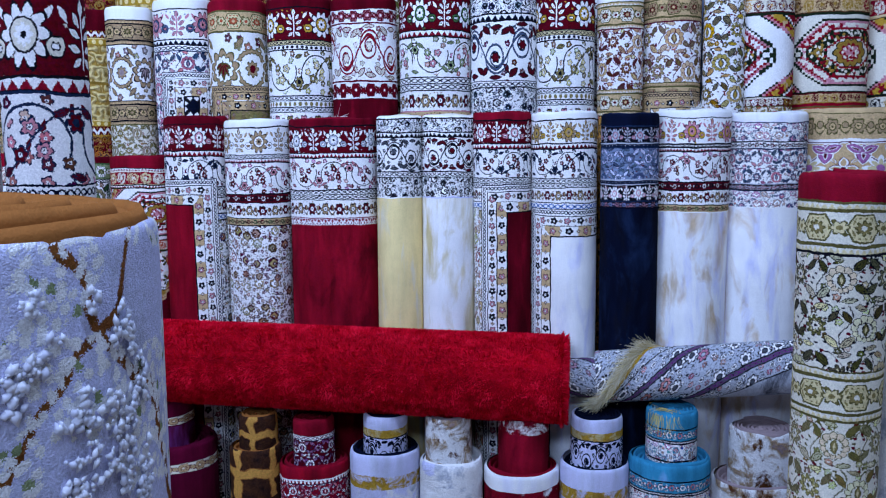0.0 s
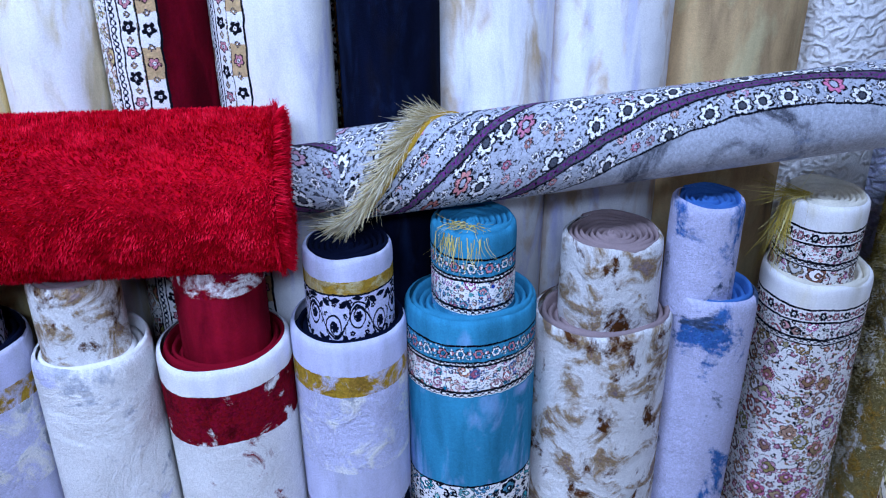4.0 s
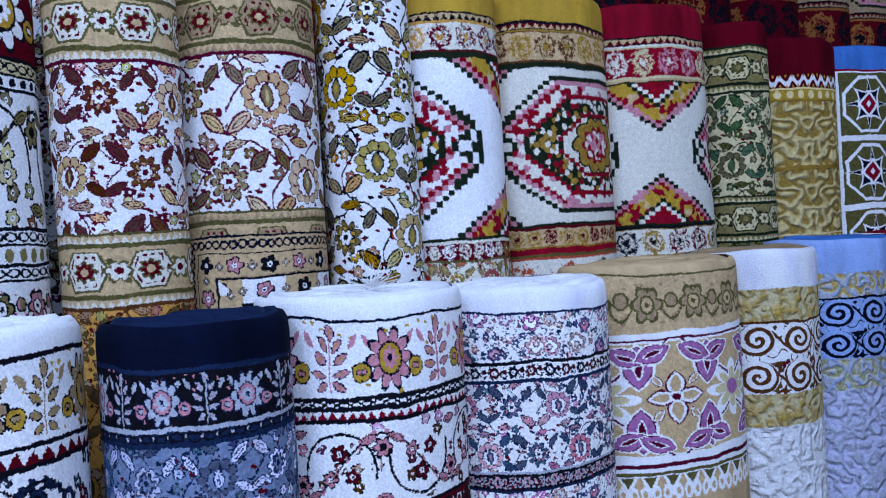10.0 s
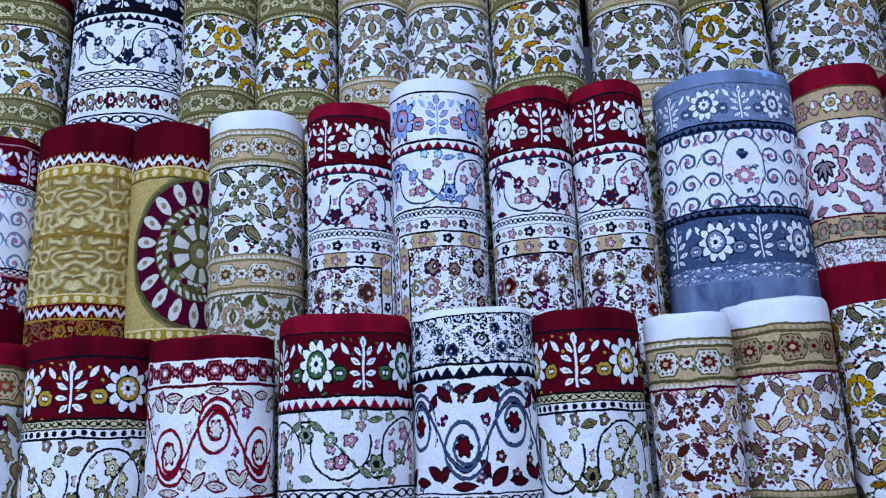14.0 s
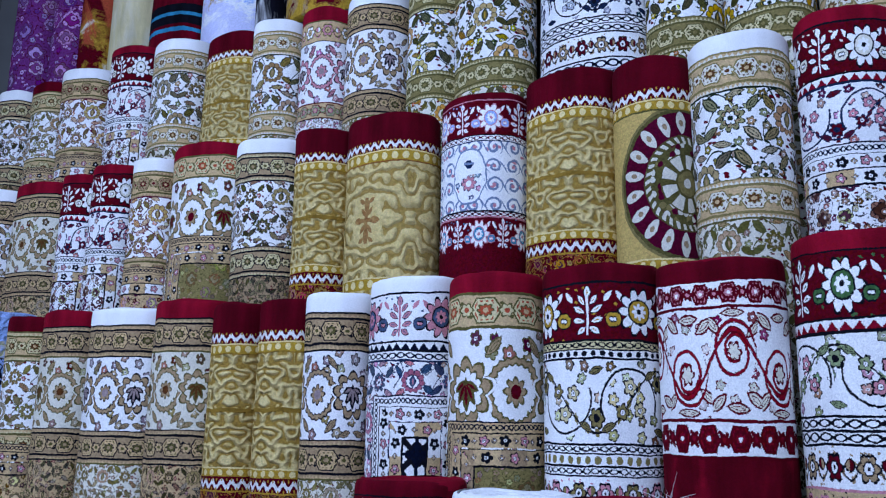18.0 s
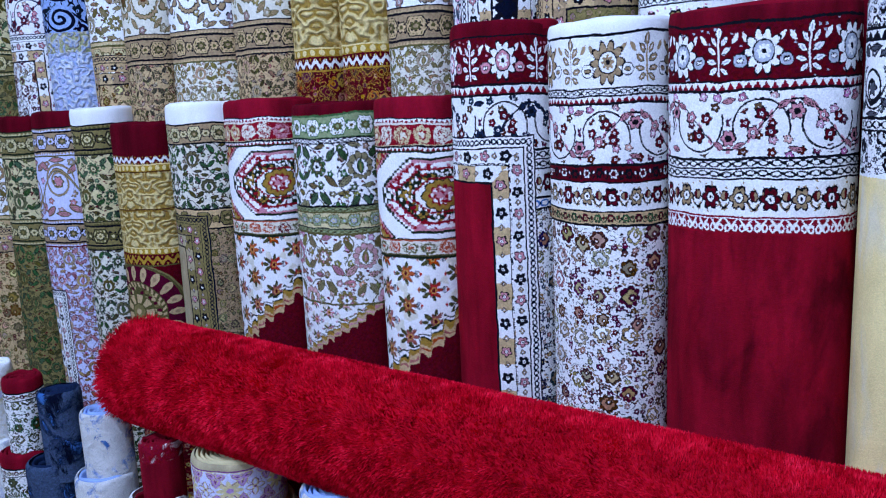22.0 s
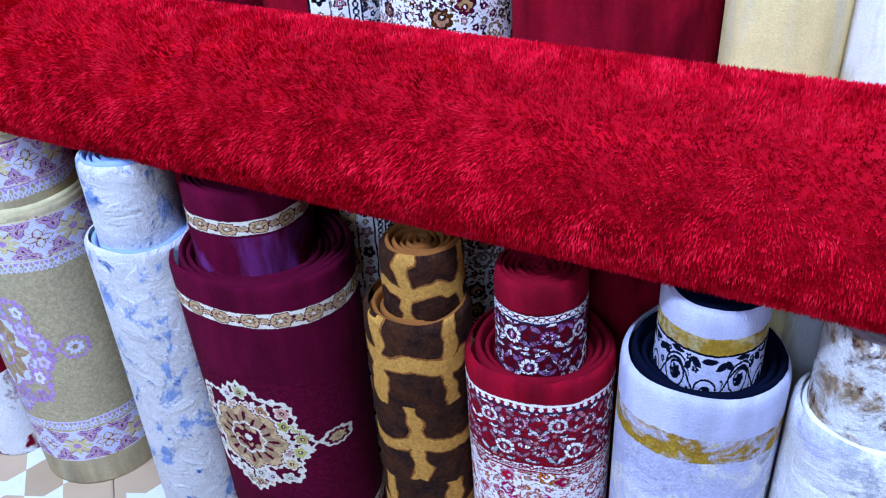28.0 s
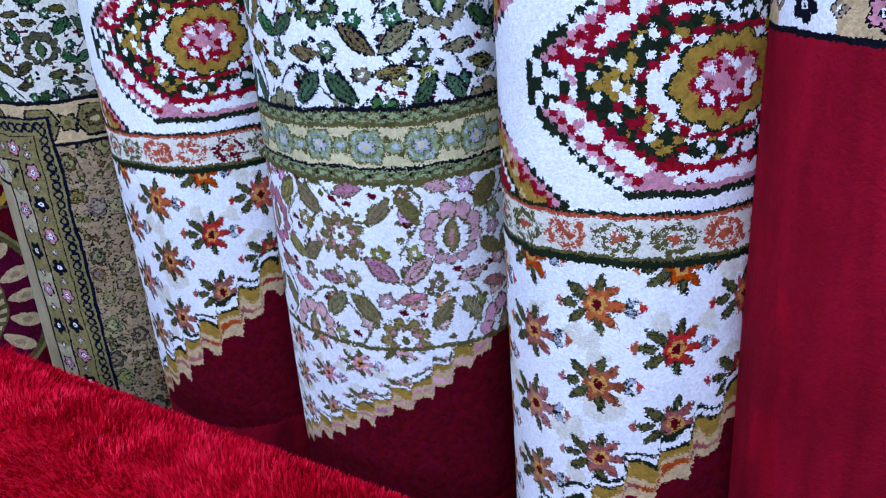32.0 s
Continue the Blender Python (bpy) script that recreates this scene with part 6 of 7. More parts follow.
ledge()
stand(LINE5, "short rolls on the shelf", [
    (-3.188, 0.22, 0.8, "purple"), (-2.974, 0.20, 0.8, "purple"), (-2.79, 0.18, 0.8, "ledge_swirl"), (-2.578, 0.22, 0.8, "ledge_plain_cream"), (-2.315, 0.27, 0.8, "ledge_stripe"),
    (-2.02, 0.30, 0.8, "ledge_gold"), (-1.81, 0.12, 0.8, "ledge_black"), (-1.60, 0.30, 0.8, "ledge_red"), (-1.335, 0.235, 0.8, "ledge_white"), (-1.115, 0.21, 0.8, "ledge_red"), (-0.903, 0.21, 0.8, "purple"),
    (-0.69, 0.22, 0.8, "ledge_black"), (-0.462, 0.24, 0.8, "ledge_plain_brown"), (-0.209, 0.265, 0.8, "ledge_plain_cyan"), (0.042, 0.23, 0.8, "ledge_swirl"), (0.28, 0.23, 0.8, "ledge_gold")],
    z=LEDGE_Z, deepest=0.2, where="on shelf")

# ---- front row: 0.65 m rugs, each with a small roll standing in its coil ----
FRONT = [
    (-2.58, 0.19, 0.66, "mod_white"), (-2.346, 0.15, 0.66, "mod_white"), (-2.05, 0.135, 0.66, "mod_navy"), (-1.84, 0.147, 0.67, "mod_bluewhite"), (-1.628, 0.13, 0.67, "mod_red"), (-1.425, 0.263, 0.66, "mod_beige"),
    (-1.097, 0.18, 0.66, "mod_bluewhite"), (-0.872, 0.30, 0.655, "mod_maroon"), (-0.577, 0.155, 0.665, "mod_brown"), (-0.395, 0.205, 0.62, "mod_pink"), (-0.181, 0.21, 0.665, "mod_grey_gold"), (0.02, 0.19, 0.64, "mod_ivory"),
    (0.228, 0.222, 0.62, "mod_redwhite"), (0.436, 0.200, 0.645, "mod_grey_gold"), (0.650, 0.230, 0.665, "mod_cyan")]
FRONT2 = [(0.90, 0.257, 0.60, "mod_taupe"), (1.088, 0.152, 0.64, "mod_blue"), (1.322, 0.20, 0.64, "mod_cream"), (1.60, 0.213, 0.62, "mod_olive")]
stand(LINE0, "front row of small rugs", FRONT, deepest=0.30, behind=LINE1, where="on floor", name="rug_roll", category="rug roll", pitch=0.0118, rise=0.011, dip=0.026, loose=0.0035)
ROWS_FRONT = stand(LINE0, "front row of small rugs", FRONT2, deepest=0.30, behind=LINE1, where="on floor", name="rug_roll", category="rug roll", pitch=0.0118, rise=0.011, dip=0.026, loose=0.0035)
stand(LINE0, "front row of small rugs", [(-2.19, 0.12, 0.66, "wgreen_thin")], deepest=0.12, where="on floor", name="rug_roll", category="rug roll")


STUBS = {}


def stub(x, w, z, h, kind, wide):
    """A small roll set into the open coil of the roll below, which is that wide."""
    front, back = float(np.interp(x, *LINE0)), float(np.interp(x, *LINE1)) - 0.012
    dep = min(w, back - front - 0.025)
    y = min(front + min(0.06 + w / 2, max(wide / 2, 0.03 + w / 2)), back - dep / 2)
    STUBS[x] = roll_thing(kind, x, y, w, h + 0.035, z - 0.035, dep, random.Random(int(x * 500)).uniform(-8, 8), group="small rolls in the front row", name="small_rug_roll", category="rug roll", pitch=0.0095, where="standing upright", rise=0.009, dip=0.008, loose=0.002)


for x, w, z, top, kind, wide in (
        (-2.35, 0.12, 0.65, 0.86, "stub_yellow", 0.15), (-2.18, 0.10, 0.65, 0.86, "wgreen_thin", 0.12), (-2.01, 0.105, 0.65, 0.85, "mod_navy", 0.135), (-1.828, 0.114, 0.66, 0.83, "mod_bluewhite", 0.147), (-1.614, 0.098, 0.66, 0.80, "stub_red", 0.13),
        (-1.408, 0.196, 0.65, 0.80, "stub_beige", 0.263), (-1.10, 0.144, 0.65, 0.80, "mod_bluewhite", 0.18), (-0.893, 0.20, 0.645, 0.78, "stub_maroon", 0.30), (-0.568, 0.118, 0.655, 0.76, "stub_brown", 0.155),
        (-0.398, 0.127, 0.61, 0.75, "stub_pink", 0.205), (-0.178, 0.135, 0.655, 0.77, "stub_navy", 0.21), (0.01, 0.14, 0.63, 0.77, "mod_taupe", 0.19), (0.232, 0.150, 0.61, 0.77, "stub_red", 0.222),
        (0.441, 0.150, 0.635, 0.782, "stub_navy", 0.206), (0.656, 0.146, 0.655, 0.80, "mod_cyan", 0.239), (0.912, 0.178, 0.59, 0.745, "mod_taupe", 0.268), (1.068, 0.126, 0.63, 0.81, "mod_blue", 0.157),
        (1.315, 0.155, 0.63, 0.785, "mod_cream", 0.2), (1.592, 0.19, 0.61, 0.785, "mod_olive", 0.213)):
    stub(x, w, z, top - z, kind, wide)

# ---- right end: shorter rolls before the tall row ----
SIDE = dict(group="rolls by the right end", where="standing upright")
tassel_roll = roll_thing("red_small", 1.85, 2.40, 0.215, 1.265, turn=-20, **SIDE)
roll_thing("stub_beige", 1.63, 2.345, 0.13, 1.03, turn=-20, **SIDE)
roll_thing("gold_red", 2.06, 2.39, 0.24, 1.52, turn=-30, **SIDE)
roll_thing("gold_red", 2.32, 2.36, 0.24, 1.52, turn=-40, **SIDE)
roll_thing("gold_red", 2.58, 2.33, 0.24, 1.52, turn=-40, **SIDE)
roll_thing("shag_blue", 1.92, 2.16, 0.20, 1.00, turn=-20, **SIDE)
roll_thing("dark_red_rug", 2.22, 2.11, 0.24, 1.02, turn=-30, **SIDE)

# ---- rolls close to the start of the walk ----
NEAR = dict(group="rolls by the aisle", where="beside aisle")
roll_thing("olive_near", 0.662, 1.385, 0.142, 1.505, turn=20, **NEAR)
roll_thing("mod_ivory", 0.86, 1.40, 0.22, 1.75, turn=20, **NEAR)
branch_roll = roll_thing("branch", -0.545, 0.80, 0.52, 1.480, turn=-20, pitch=0.0145, seam=180, rise=0.018, loose=0.006, dip=-0.012, **NEAR)
roll_thing("red_pale", -0.535, 1.16, 0.112, 1.79, turn=-20, **NEAR)
roll_thing("white_pale", -0.665, 1.15, 0.12, 1.77, turn=-20, **NEAR)


# ---- the two rolls lying across the front row ----
def lying(name, kind, words, a, b, rad, edge, turns=0.02, sag=0.004):
    """A roll on its side from a to b; its front faces the aisle and slightly up."""
    a, b = Vector(a), Vector(b)
    axis = b - a
    z = axis.normalized()
    y = Vector((0, 1, -0.35))
    y = (y - y.dot(z) * z).normalized()
    x = y.cross(z)
    base = new(name)
    base.matrix_world = Matrix.Translation(a) @ Matrix((x, y, z)).transposed().to_4x4()
    tagged(base, words, "rug roll")
    part("outer_wrap", wrap(rad * 2, rad * 2, axis.length, 180, random.Random(5), levels=24, seg=56, sag=sag), D[kind], base)
    part("coiled_end", coil(rad * 2, rad * 2, axis.length, turns, 180), BACK[edge], base)
    return base, axis.length


def fibre(name, tones, rough=0.75, gloss=0.25, clump=0.0):
    """Yarn that differs from tuft to tuft; clump adds lighter and darker patches."""
    m = bpy.data.materials.new(name)
    m.use_nodes = True
    t = m.node_tree
    bsdf = t.nodes["Principled BSDF"]
    bsdf.inputs["Roughness"].default_value = rough
    bsdf.inputs["Specular IOR Level"].default_value = gloss
    geo = t.nodes.new("ShaderNodeNewGeometry")
    isl = E(t, geo.outputs["Random Per Island"])
    patch = (grain(t, geo.outputs["Position"], 30.0, 3.0, 0.65) - 0.5) * 3.6 + 0.5
    ramp = t.nodes.new("ShaderNodeValToRGB")
    t.links.new((isl * (1.0 - clump) + patch * clump).s, ramp.inputs[0])
    els = ramp.color_ramp.elements
    while len(els) < len(tones):
        els.new(0.5)
    for i, c in enumerate(tones):
        els[i].position, els[i].color = i / (len(tones) - 1), (*c, 1)
    t.links.new(ramp.outputs[0], bsdf.inputs["Base Color"])
    return m


def tufts(base, rad, length, count, tall, wide, material, seed, ends=True, name="shag", droop=0.35):
    """Loose pile: bent blades all over a roll, leaning together in patches."""
    rng = np.random.RandomState(seed)
    verts, faces = [], []
    for i in range(count):
        if ends and rng.rand() < 0.09:
            end = rng.rand() < 0.5
            rr, a = rad * math.sqrt(rng.rand()), rng.rand() * 6.2832
            p = Vector((math.sin(a) * rr, -math.cos(a) * rr, 0.0 if end else length))
            n = Vector((math.sin(a) * 0.6, -math.cos(a) * 0.6, -1.0 if end else 1.0)).normalized()
        else:
            a, zz = rng.rand() * 6.2832, rng.rand() * length
            n = Vector((math.sin(a), -math.cos(a), 0))
            p = n * rad * 0.995 + Vector((0, 0, zz))
        g = noise.noise_vector(p * 11.0) * 1.3 + noise.noise_vector(p * 36.0) * 0.9
        s = Vector(rng.normal(0, 0.42, 3)) + g * 0.8
        tip = p + (n * 1.1 + (s - n * s.dot(n)) * 0.5).normalized() * tall * (0.7 + 0.6 * rng.rand()) * (2.0 if min(p.z, length - p.z) < 0.006 else 1.0)
        side = n.cross(tip - p)
        side = side.normalized() if side.length > 1e-6 else Vector((1, 0, 0))
        side *= wide * (0.7 + 0.6 * rng.rand())
        k = len(verts)
        midp = p + (tip - p) * 0.55 + n * tall * 0.12
        verts += [tuple(p - side), tuple(p + side), tuple(midp + side * 0.8), tuple(midp - side * 0.8), tuple(tip)]
        faces += [(k, k + 1, k + 2, k + 3), (k + 3, k + 2, k + 4)]
    ob = part(name, (verts, faces, None), material, base)
    return tagged(ob, kind="stuff")


red_roll, red_len = lying("shag_rug_roll", "shag_red", "long bright red shag rug roll lying across front rolls", (-1.762, 2.742, 0.910), (0.345, 2.390, 0.880), 0.122, "R", sag=0.0)
# patches put the highlights and darks of leaning pile into the red
tufts(red_roll, 0.122, red_len, 240000, 0.0090, 0.0009, fibre("red_shag_yarn", ((0.36, 0.0, 0.008), (0.68, 0.003, 0.020), (0.96, 0.018, 0.062)), 0.95, 0.03, 0.6), 3)
grey_roll, grey_len = lying("runner_roll", "grey_floral", "grey floral runner roll with yellow fringes on front rolls", (0.453, 2.446, 0.870), (1.775, 2.19, 0.997), 0.077, "l", 0.012)
grey_tail, tail_len = lying("runner_roll", "grey_floral", "second grey floral runner roll with yellow fringe", (1.70, 2.30, 0.965), (2.07, 2.235, 1.02), 0.075, "l", 0.012)
inner = wrap(0.118, 0.118, 0.26, 180, random.Random(8), levels=3)
part("inner_turn", ([(x, y, z - 0.125) for x, y, z in inner[0]], inner[1], inner[2]), D["grey_floral"], grey_roll, "shaded inner turn of the runner")
GOLD_YARN = fibre("gold_fringe_yarn", ((0.40, 0.27, 0.03), (0.62, 0.48, 0.10), (0.80, 0.68, 0.28)))


def strands(name, parent, roots, material, seed, wide=0.0008, label="", sink=(0, 0, 0)):
    """A fringe: each root is (start, way, length); the strands bend down a little and part at the tips."""
    rng = np.random.RandomState(seed)
    verts, faces = [], []
    for p, way, length in roots:
        p, way = Vector(p), Vector(way).normalized()
        side = way.cross(Vector(rng.normal(0, 1, 3)))
        side = side.normalized() * wide
        bend = Vector(rng.normal(0, 0.2, 3)) + Vector(sink)
        ln = length * (0.75 + 0.45 * rng.rand())
        k = len(verts)
        for i in range(5):
            f = i / 4
            q = p + way * ln * f + bend * ln * f * f
            w = side * (1 - 0.6 * f)
            verts += [tuple(q - w), tuple(q + w)]
        faces += [(k + 2 * i, k + 2 * i + 1, k + 2 * i + 3, k + 2 * i + 2) for i in range(4)]
    return part(name, (verts, faces, None), material, parent, label)


def fringe_ring(base, rad, z, reach, drop, count, seed, slant=0.0, span=(-2.6, 2.6), length=0.058, yarn=None):
    """Fringe round a lying roll at z along it, slanting round the roll, tips towards reach along the axis."""
    rng = np.random.RandomState(seed)
    roots = []
    for i in range(count):
        a = rng.uniform(*span)
        n = Vector((math.sin(a), -math.cos(a), 0))
        tang = Vector((math.cos(a), math.sin(a), 0))
        zz = z + slant * a + rng.normal(0, 0.004)
        roots.append((n * (rad + 0.001) + Vector((0, 0, zz)), n * 0.05 + Vector((0, 0, reach)) + tang * drop, length))
    tassels = strands("fringe", base, roots, yarn or GOLD_YARN, seed, label="loose yellow fringe")
    lv, lf = [], []
    n_seg = 40
    for i in range(n_seg + 1):
        a = span[0] + (span[1] - span[0]) * i / n_seg
        n = Vector((math.sin(a), -math.cos(a), 0))
        for off, up in ((-0.010, 0.0005), (-0.006, 0.005), (0.006, 0.005), (0.010, 0.0005)):
            lv.append(tuple(n * (rad + up) + Vector((0, 0, z + slant * a + off))))
    for i in range(n_seg):
        for j in range(3):
            k = i * 4 + j
            lf.append((k, k + 4, k + 5, k + 1))
    part("hem", (lv, lf, None), BACK["g"], tassels, "yellow woven hem of the fringe")


CREAM_YARN = fibre("cream_fringe_yarn", ((0.46, 0.34, 0.12), (0.70, 0.60, 0.36), (0.82, 0.77, 0.62)))
fringe_ring(grey_roll, 0.077, 0.085, -1.0, 0.75, 3000, 11, slant=-0.062, span=(-1.9, 1.5), length=0.062, yarn=CREAM_YARN)
fringe_ring(grey_roll, 0.077, grey_len - 0.01, 0.75, 0.7, 2600, 12, slant=-0.03, length=0.028)
fringe_ring(grey_tail, 0.075, tail_len - 0.02, 0.8, 0.7, 2600, 13, slant=-0.02, length=0.036)


# ---- rug hung up at the right, fringe down ----
def hung_rug():
    a, b = Vector((1.40, 2.87, 2.330)), Vector((1.525, 2.42, 2.345))
    base = new("hanging_rug")
    tagged(base, "navy floral rug hung up with yellow fringe", "rug")
    along = (b - a)
    length = along.length
    verts, faces, uvs = [], [], []
    n, rows = 30, 8
    out = Vector((0, 0, 1)).cross(along).normalized()
    for thick in (0.0, 0.012):
        for j in range(rows + 1):
            for i in range(n + 1):
                f, g = i / n, j / rows
                wave = 0.010 * math.sin(f * 9) * (1 - g)
                p = a + along * f + Vector((0, 0, 1.0 * g)) + out * (wave + thick)
                verts.append(tuple(p))
                uvs.append((f * length, 1.0 * g))
    m = (n + 1) * (rows + 1)
    for s in (0, m):
        for j in range(rows):
            for i in range(n):
                k = s + j * (n + 1) + i
                q = (k, k + 1, k + n + 2, k + n + 1)
                faces.append(q if s else q[::-1])
    for i in range(n):
        faces.append((i, i + 1, m + i + 1, m + i))
    for j in range(rows):
        for k in (j * (n + 1), j * (n + 1) + n):
            faces.append((k, k + n + 1, m + k + n + 1, m + k))
    part("woven_face", (verts, faces, uvs), D["hanging"], base)
    rng = np.random.RandomState(4)
    roots = [(a + along * rng.rand() + out * rng.uniform(0, 0.012), (rng.normal(0, 0.03), rng.normal(0, 0.03), -1), 0.046) for _ in range(2600)]
    strands("fringe", base, roots, GOLD_YARN, 9, 0.0013, "long golden yellow fringe")


hung_rug()


# ---- cushion at the right ----
def cushion(x, y, z, sx, sy, sz):
    bm = bmesh.new()
    bmesh.ops.create_uvsphere(bm, u_segments=36, v_segments=20, radius=1)
    for v in bm.verts:
        c = v.co
        p = 0.62
        c.x, c.y, c.z = (math.copysign(abs(c.x) ** p, c.x) * sx, math.copysign(abs(c.y) ** p, c.y) * sy, math.copysign(abs(c.z) ** 0.8, c.z) * sz)
    lay = bm.loops.layers.uv.new("UVMap")
    for f in bm.faces:
        for l in f.loops:
            l[lay].uv = (l.vert.co.x + l.vert.co.y, l.vert.co.z)
    ob = part("cushion", bm, D["mod_cream"], None)
    ob.matrix_world = pose(x, y, z, 8, -14, -30)
    tagged(ob, "cream cushion with brown flowers on dark red roll", "cushion")


cushion(2.21, 2.10, 1.09, 0.12, 0.09, 0.085)


# ---- patterned floor tiles, laid on the slant of the rows ----
def tile_material():
    m = bpy.data.materials.new("patterned_tile")
    m.use_nodes = True
    t = m.node_tree
    bsdf = t.nodes["Principled BSDF"]
    tc = t.nodes.new("ShaderNodeTexCoord").outputs["Object"]
    ox, oy, _ = split(t, tc)
    u, v = ox / 0.078 + 0.5, oy / 0.078 + 0.5
    x, y = u.frac() - 0.5, v.frac() - 0.5
    geo = t.nodes.new("ShaderNodeNewGeometry").outputs["Position"]
    dirt, fine = grain(t, geo, 5.0, 4.0, 0.6), grain(t, geo, 60.0, 3.0, 0.6)
    rnd = E(t, t.nodes.new("ShaderNodeObjectInfo").outputs["Random"])
    white = (u.floor() + v.floor()).odd().min(y.abs() < (x.abs() * 0.45 + 0.27))
    base = mix(t, dirt * 0.9 + (rnd - 0.5) * 0.5, (0.52, 0.36, 0.22, 1), (0.68, 0.50, 0.33, 1))
    col = mix(t, u.floor().odd() * 0.4, base, (0.36, 0.25, 0.13, 1))
    inside = (ox.abs() < 0.195).min(oy.abs() < 0.195)
    col = mix(t, inside, base, col)
    col = mix(t, white.min(inside), col, mix(t, fine, (0.70, 0.70, 0.68, 1), (0.84, 0.84, 0.82, 1)))
    t.links.new(col, bsdf.inputs["Base Color"])
    t.links.new((fine * 0.25 + 0.22).s, bsdf.inputs["Roughness"])
    bp = t.nodes.new("ShaderNodeBump")
    bp.inputs["Strength"].default_value, bp.inputs["Distance"].default_value = 0.15, 0.002
    t.links.new((dirt + fine * 0.3).s, bp.inputs["Height"])
    t.links.new(bp.outputs[0], bsdf.inputs["Normal"])
    return m


def floor_tiles():
    side, gap, turn = 0.44, 0.003, math.radians(37)
    s, c = side / 2 - gap / 2, 0.004
    verts = [(-s, -s, -0.006), (s, -s, -0.006), (s, s, -0.006), (-s, s, -0.006), (-s, -s, -0.0015), (s, -s, -0.0015), (s, s, -0.0015), (-s, s, -0.0015),
             (-s + c, -s + c, 0), (s - c, -s + c, 0), (s - c, s - c, 0), (-s + c, s - c, 0)]
    faces = [(0, 1, 5, 4), (1, 2, 6, 5), (2, 3, 7, 6), (3, 0, 4, 7), (4, 5, 9, 8), (5, 6, 10, 9), (6, 7, 11, 10), (7, 4, 8, 11), (8, 9, 10, 11)]
    me = bpy.data.meshes.new("tile")
    me.from_pydata(verts, [], faces)
    me.materials.append(tile_material())
    floor = bpy.data.objects["floor"]
    rng = random.Random(2)
    far = []
    for i in range(-14, 15):
        for j in range(-14, 15):
            x = -1.202 + side * (i + 0.5) * math.cos(turn) - side * (j + 0.5) * math.sin(turn)
            y = 2.366 + side * (i + 0.5) * math.sin(turn) + side * (j + 0.5) * math.cos(turn)
            if abs(x) > 3.9 or y < -2.8 or y > 2.95:
                continue
            ob = new("tile", me)
            ob.parent = floor
            ob.matrix_world = pose(x, y, rng.uniform(-0.0004, 0.0004), rng.uniform(-0.08, 0.08), rng.uniform(-0.08, 0.08), math.degrees(turn))


floor_tiles()


# ---- raised blossoms on the rug nearest the start ----
def raised_blossoms(base, rad, h):
    rng = np.random.RandomState(21)
    verts, faces = [], []
    while len(verts) < 6 * 8000:
        a, z = rng.uniform(-1.6, 1.9), rng.uniform(0.2, h - 0.03)
        p = Vector((math.sin(a) * rad, -math.cos(a) * rad, z))
        if noise.noise(p * 7.0) + 1.1 * noise.noise(p * 34.0) < 0.22:
            continue
        n = Vector((math.sin(a), -math.cos(a), 0))
        side = n.cross(Vector((0, 0, 1)))
        size = rng.uniform(0.0030, 0.0068)
        k = len(verts)
        spin = rng.uniform(0, 6.28)
        x, y = side * math.cos(spin) + Vector((0, 0, math.sin(spin))), side * -math.sin(spin) + Vector((0, 0, math.cos(spin)))
        n = (n + Vector(rng.normal(0, 0.35, 3))).normalized()
        for d in (x * size * rng.uniform(0.6, 1.5), y * size * 0.8, -x * size * rng.uniform(0.6, 1.4), -y * size * rng.uniform(0.5, 1.1), n * size * 0.7, -n * size * 0.5):
            verts.append(tuple(p + d))
        for i, j in ((0, 1), (1, 2), (2, 3), (3, 0)):
            faces += [(k + i, k + j, k + 4), (k + j, k + i, k + 5)]
    ob = part("blossom_tuft", (verts, faces, None), fibre("white_blossom_yarn", ((0.62, 0.62, 0.72), (0.74, 0.74, 0.82), (0.85, 0.85, 0.9))), base)
    tagged(ob, "raised white blossoms", kind="stuff")


raised_blossoms(branch_roll, 0.258, 1.48)


# ---- loose yarn and fringe ends on the roll tops ----
def top_fringe(base, w, h, at, spread, count, seed, hang=0.05, material=None):
    """The rug's fringed edge showing at the end of a roll: strands lying over the rim at that angle from the front."""
    rng = np.random.RandomState(seed)
    a0 = math.radians(at)
    roots = []
    for i in range(count):
        a = a0 + rng.uniform(-spread, spread)
        n = Vector((math.sin(a), -math.cos(a), 0))
        if rng.rand() < 0.5:
            roots.append((n * w * rng.uniform(0.2, 0.42) + Vector((0, 0, h + 0.004)), n * 0.8 + Vector((rng.normal(0, 0.4), rng.normal(0, 0.4), 0.04)), hang))
        else:
            roots.append((n * w * 0.505 + Vector((0, 0, h - rng.uniform(0, 0.02))), Vector((n.x * 0.15, n.y * 0.15, -1)), hang * 1.3))
    return strands("fringe", base, roots, material or GOLD_YARN, seed, 0.0007, "yellow fringe ends")


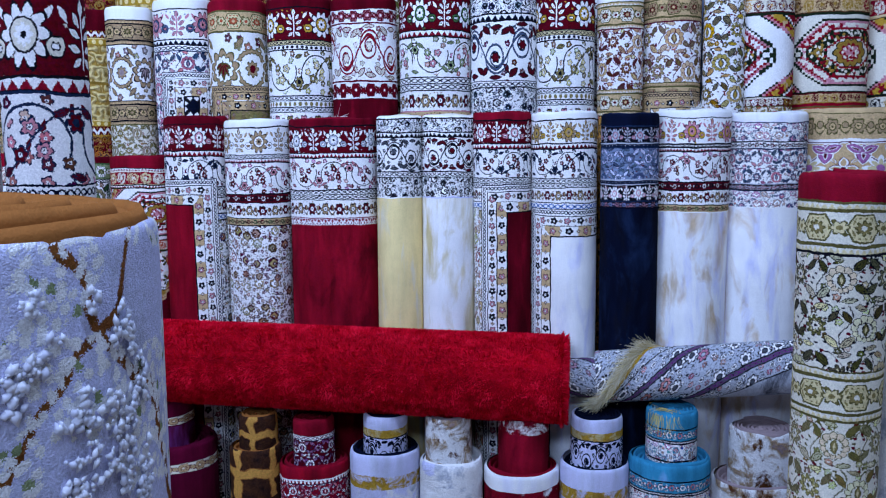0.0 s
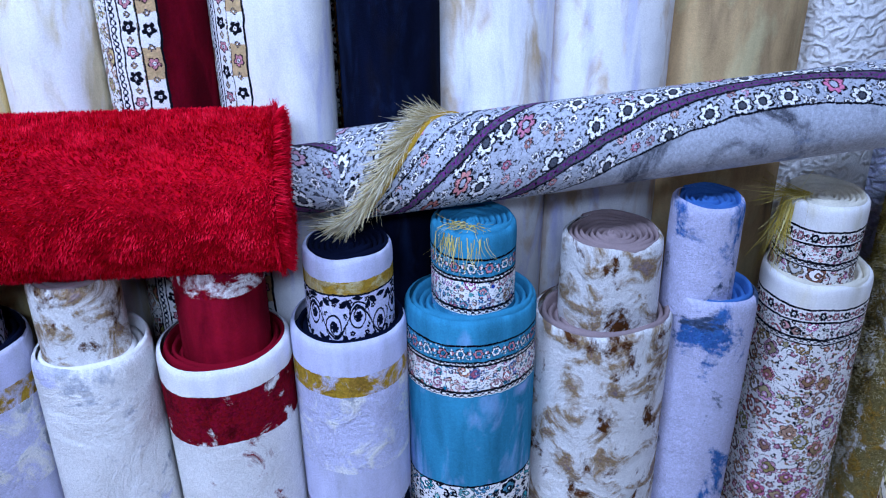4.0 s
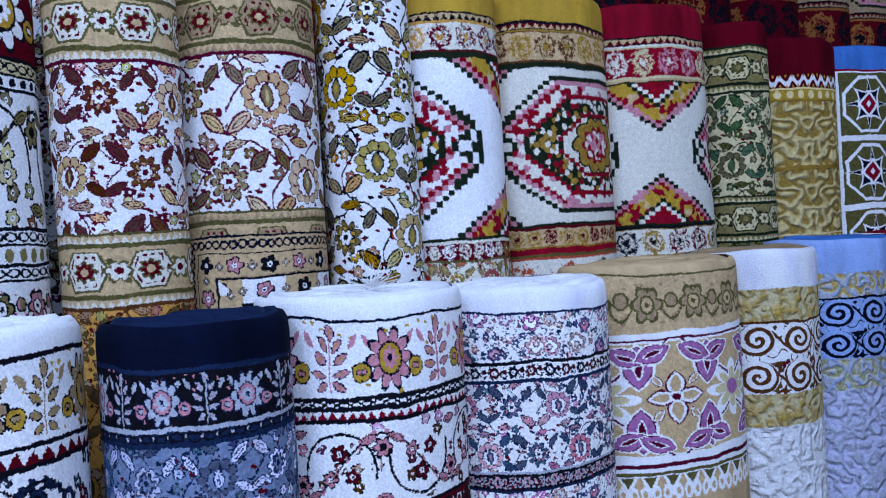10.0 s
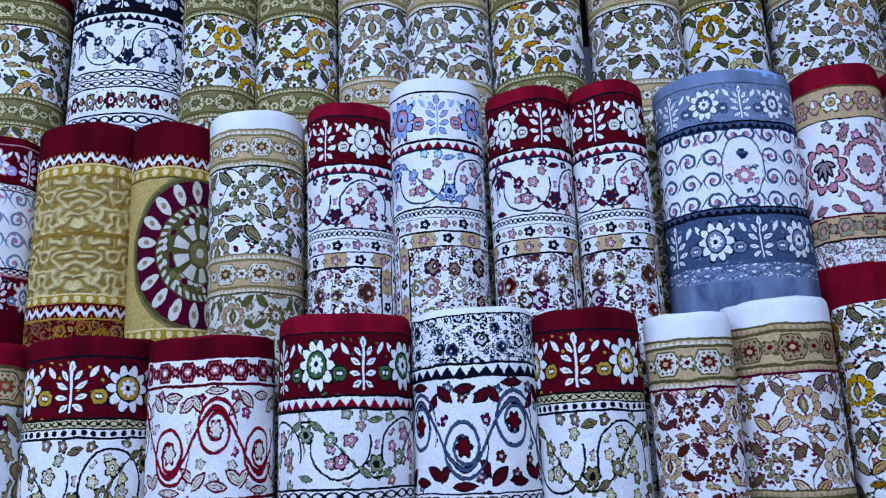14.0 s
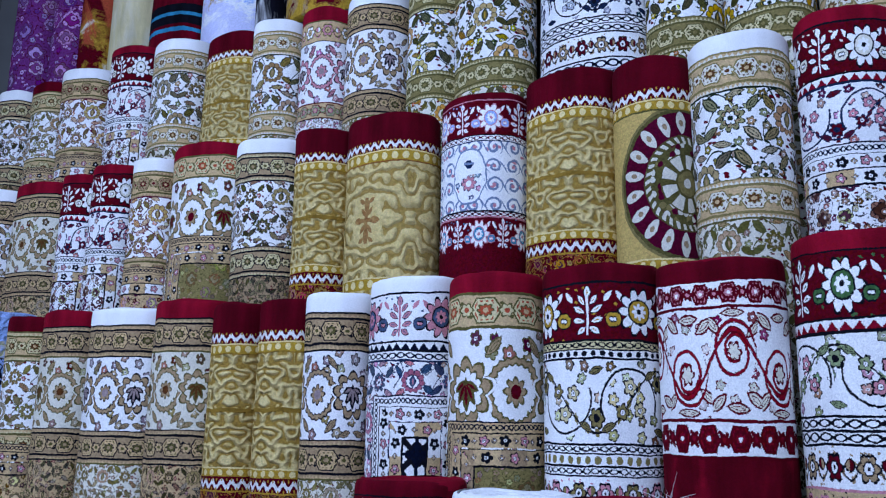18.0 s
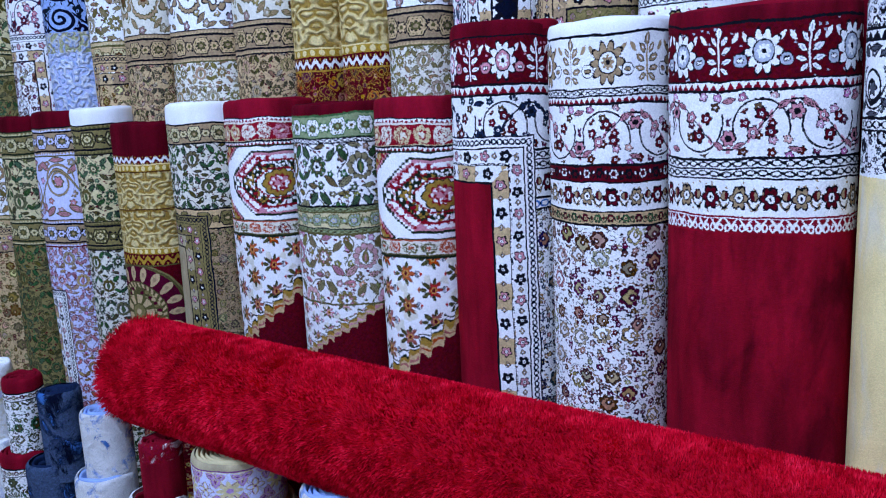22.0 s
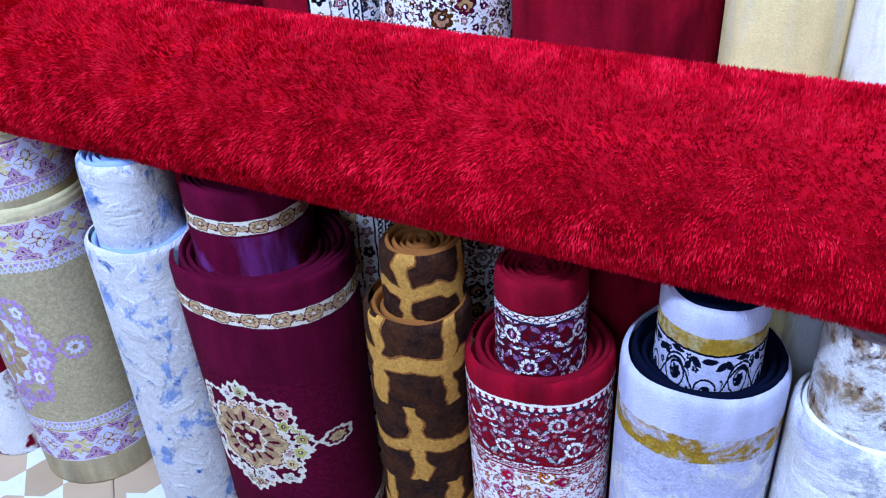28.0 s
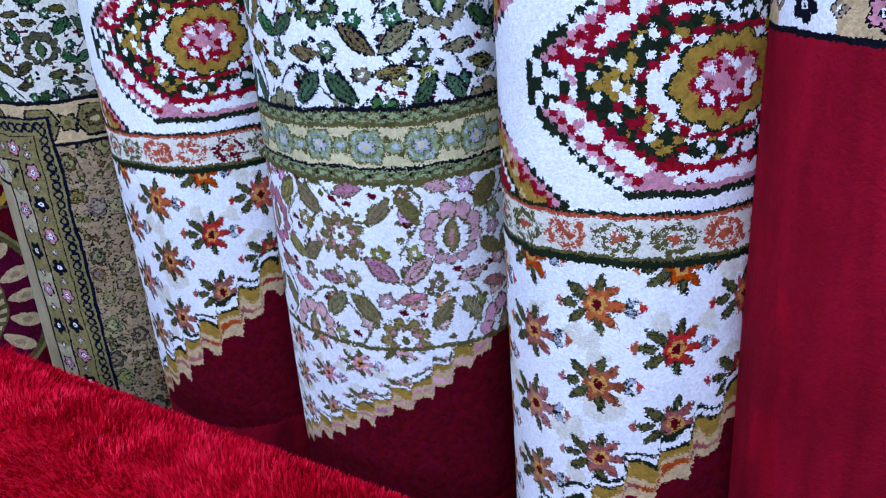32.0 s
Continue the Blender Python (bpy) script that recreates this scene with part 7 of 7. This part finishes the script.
top_fringe(STUBS[0.656], 0.146, 0.18, -40, 0.7, 120, 31, 0.03)
top_fringe(STUBS[1.315], 0.155, 0.19, -95, 0.25, 200, 32, 0.07)
top_fringe(STUBS[1.592], 0.19, 0.21, -90, 0.3, 150, 33, 0.05)
WHITE_YARN = fibre("white_loose_yarn", ((0.66, 0.64, 0.6), (0.8, 0.78, 0.74), (0.85, 0.84, 0.82)))


def yarn_tuft(x, y, z, seed, count=26, reach=0.03):
    """A loose knot of cut yarn left on a roll."""
    rng = np.random.RandomState(seed)
    base = new("yarn_tuft")
    base.matrix_world = pose(x, y, z)
    tagged(base, "loose tuft of white yarn on a roll", "yarn", "yarn tufts")
    strands("knot", base, [((rng.normal(0, 0.006), rng.normal(0, 0.006), 0.0005), (rng.normal(0, 1), rng.normal(0, 1), rng.uniform(0.02, 0.6)), reach) for _ in range(count)], WHITE_YARN, seed, 0.0008)


def on_row(line, x, back=0.09):
    return float(np.interp(x, *line)) + back


yarn_tuft(0.44, on_row(LINE0, 0.44, 0.16), 0.802, 41, 14, 0.018)
yarn_tuft(0.76, on_row(LINE1, 0.76), 1.655, 42, 40, 0.05)
yarn_tuft(-0.33, on_row(LINE1, -0.33), 1.648, 43, 22, 0.03)
yarn_tuft(1.86, 2.40, 1.268, 44, 10, 0.02)


# long pile on the olive rugs
OLIVE_PILE = fibre("olive_shag_yarn", ((0.16, 0.11, 0.02), (0.34, 0.25, 0.06), (0.62, 0.55, 0.36)), 0.8, 0.15, 0.45)
tufts(STUBS[1.592], 0.095, 0.205, 26000, 0.0065, 0.0007, OLIVE_PILE, 51, ends=False)
PALE_PILE = fibre("pale_olive_shag_yarn", ((0.05, 0.03, 0.015), (0.42, 0.34, 0.16), (0.72, 0.68, 0.58)), 0.8, 0.15, 0.8)
tufts(ROWS_FRONT["mod_olive"], 0.106, 0.61, 60000, 0.0065, 0.0008, PALE_PILE, 52, ends=False)

rng = np.random.RandomState(61)
strands("tassel", tassel_roll, [((-0.108 + rng.normal(0, 0.004), 0.012 + rng.normal(0, 0.006), rng.uniform(1.02, 1.24)), (rng.normal(-0.02, 0.06), rng.normal(0, 0.05), -1), 0.07) for _ in range(110)], GOLD_YARN, 62, 0.0008, "hanging cord of yellow fringe")
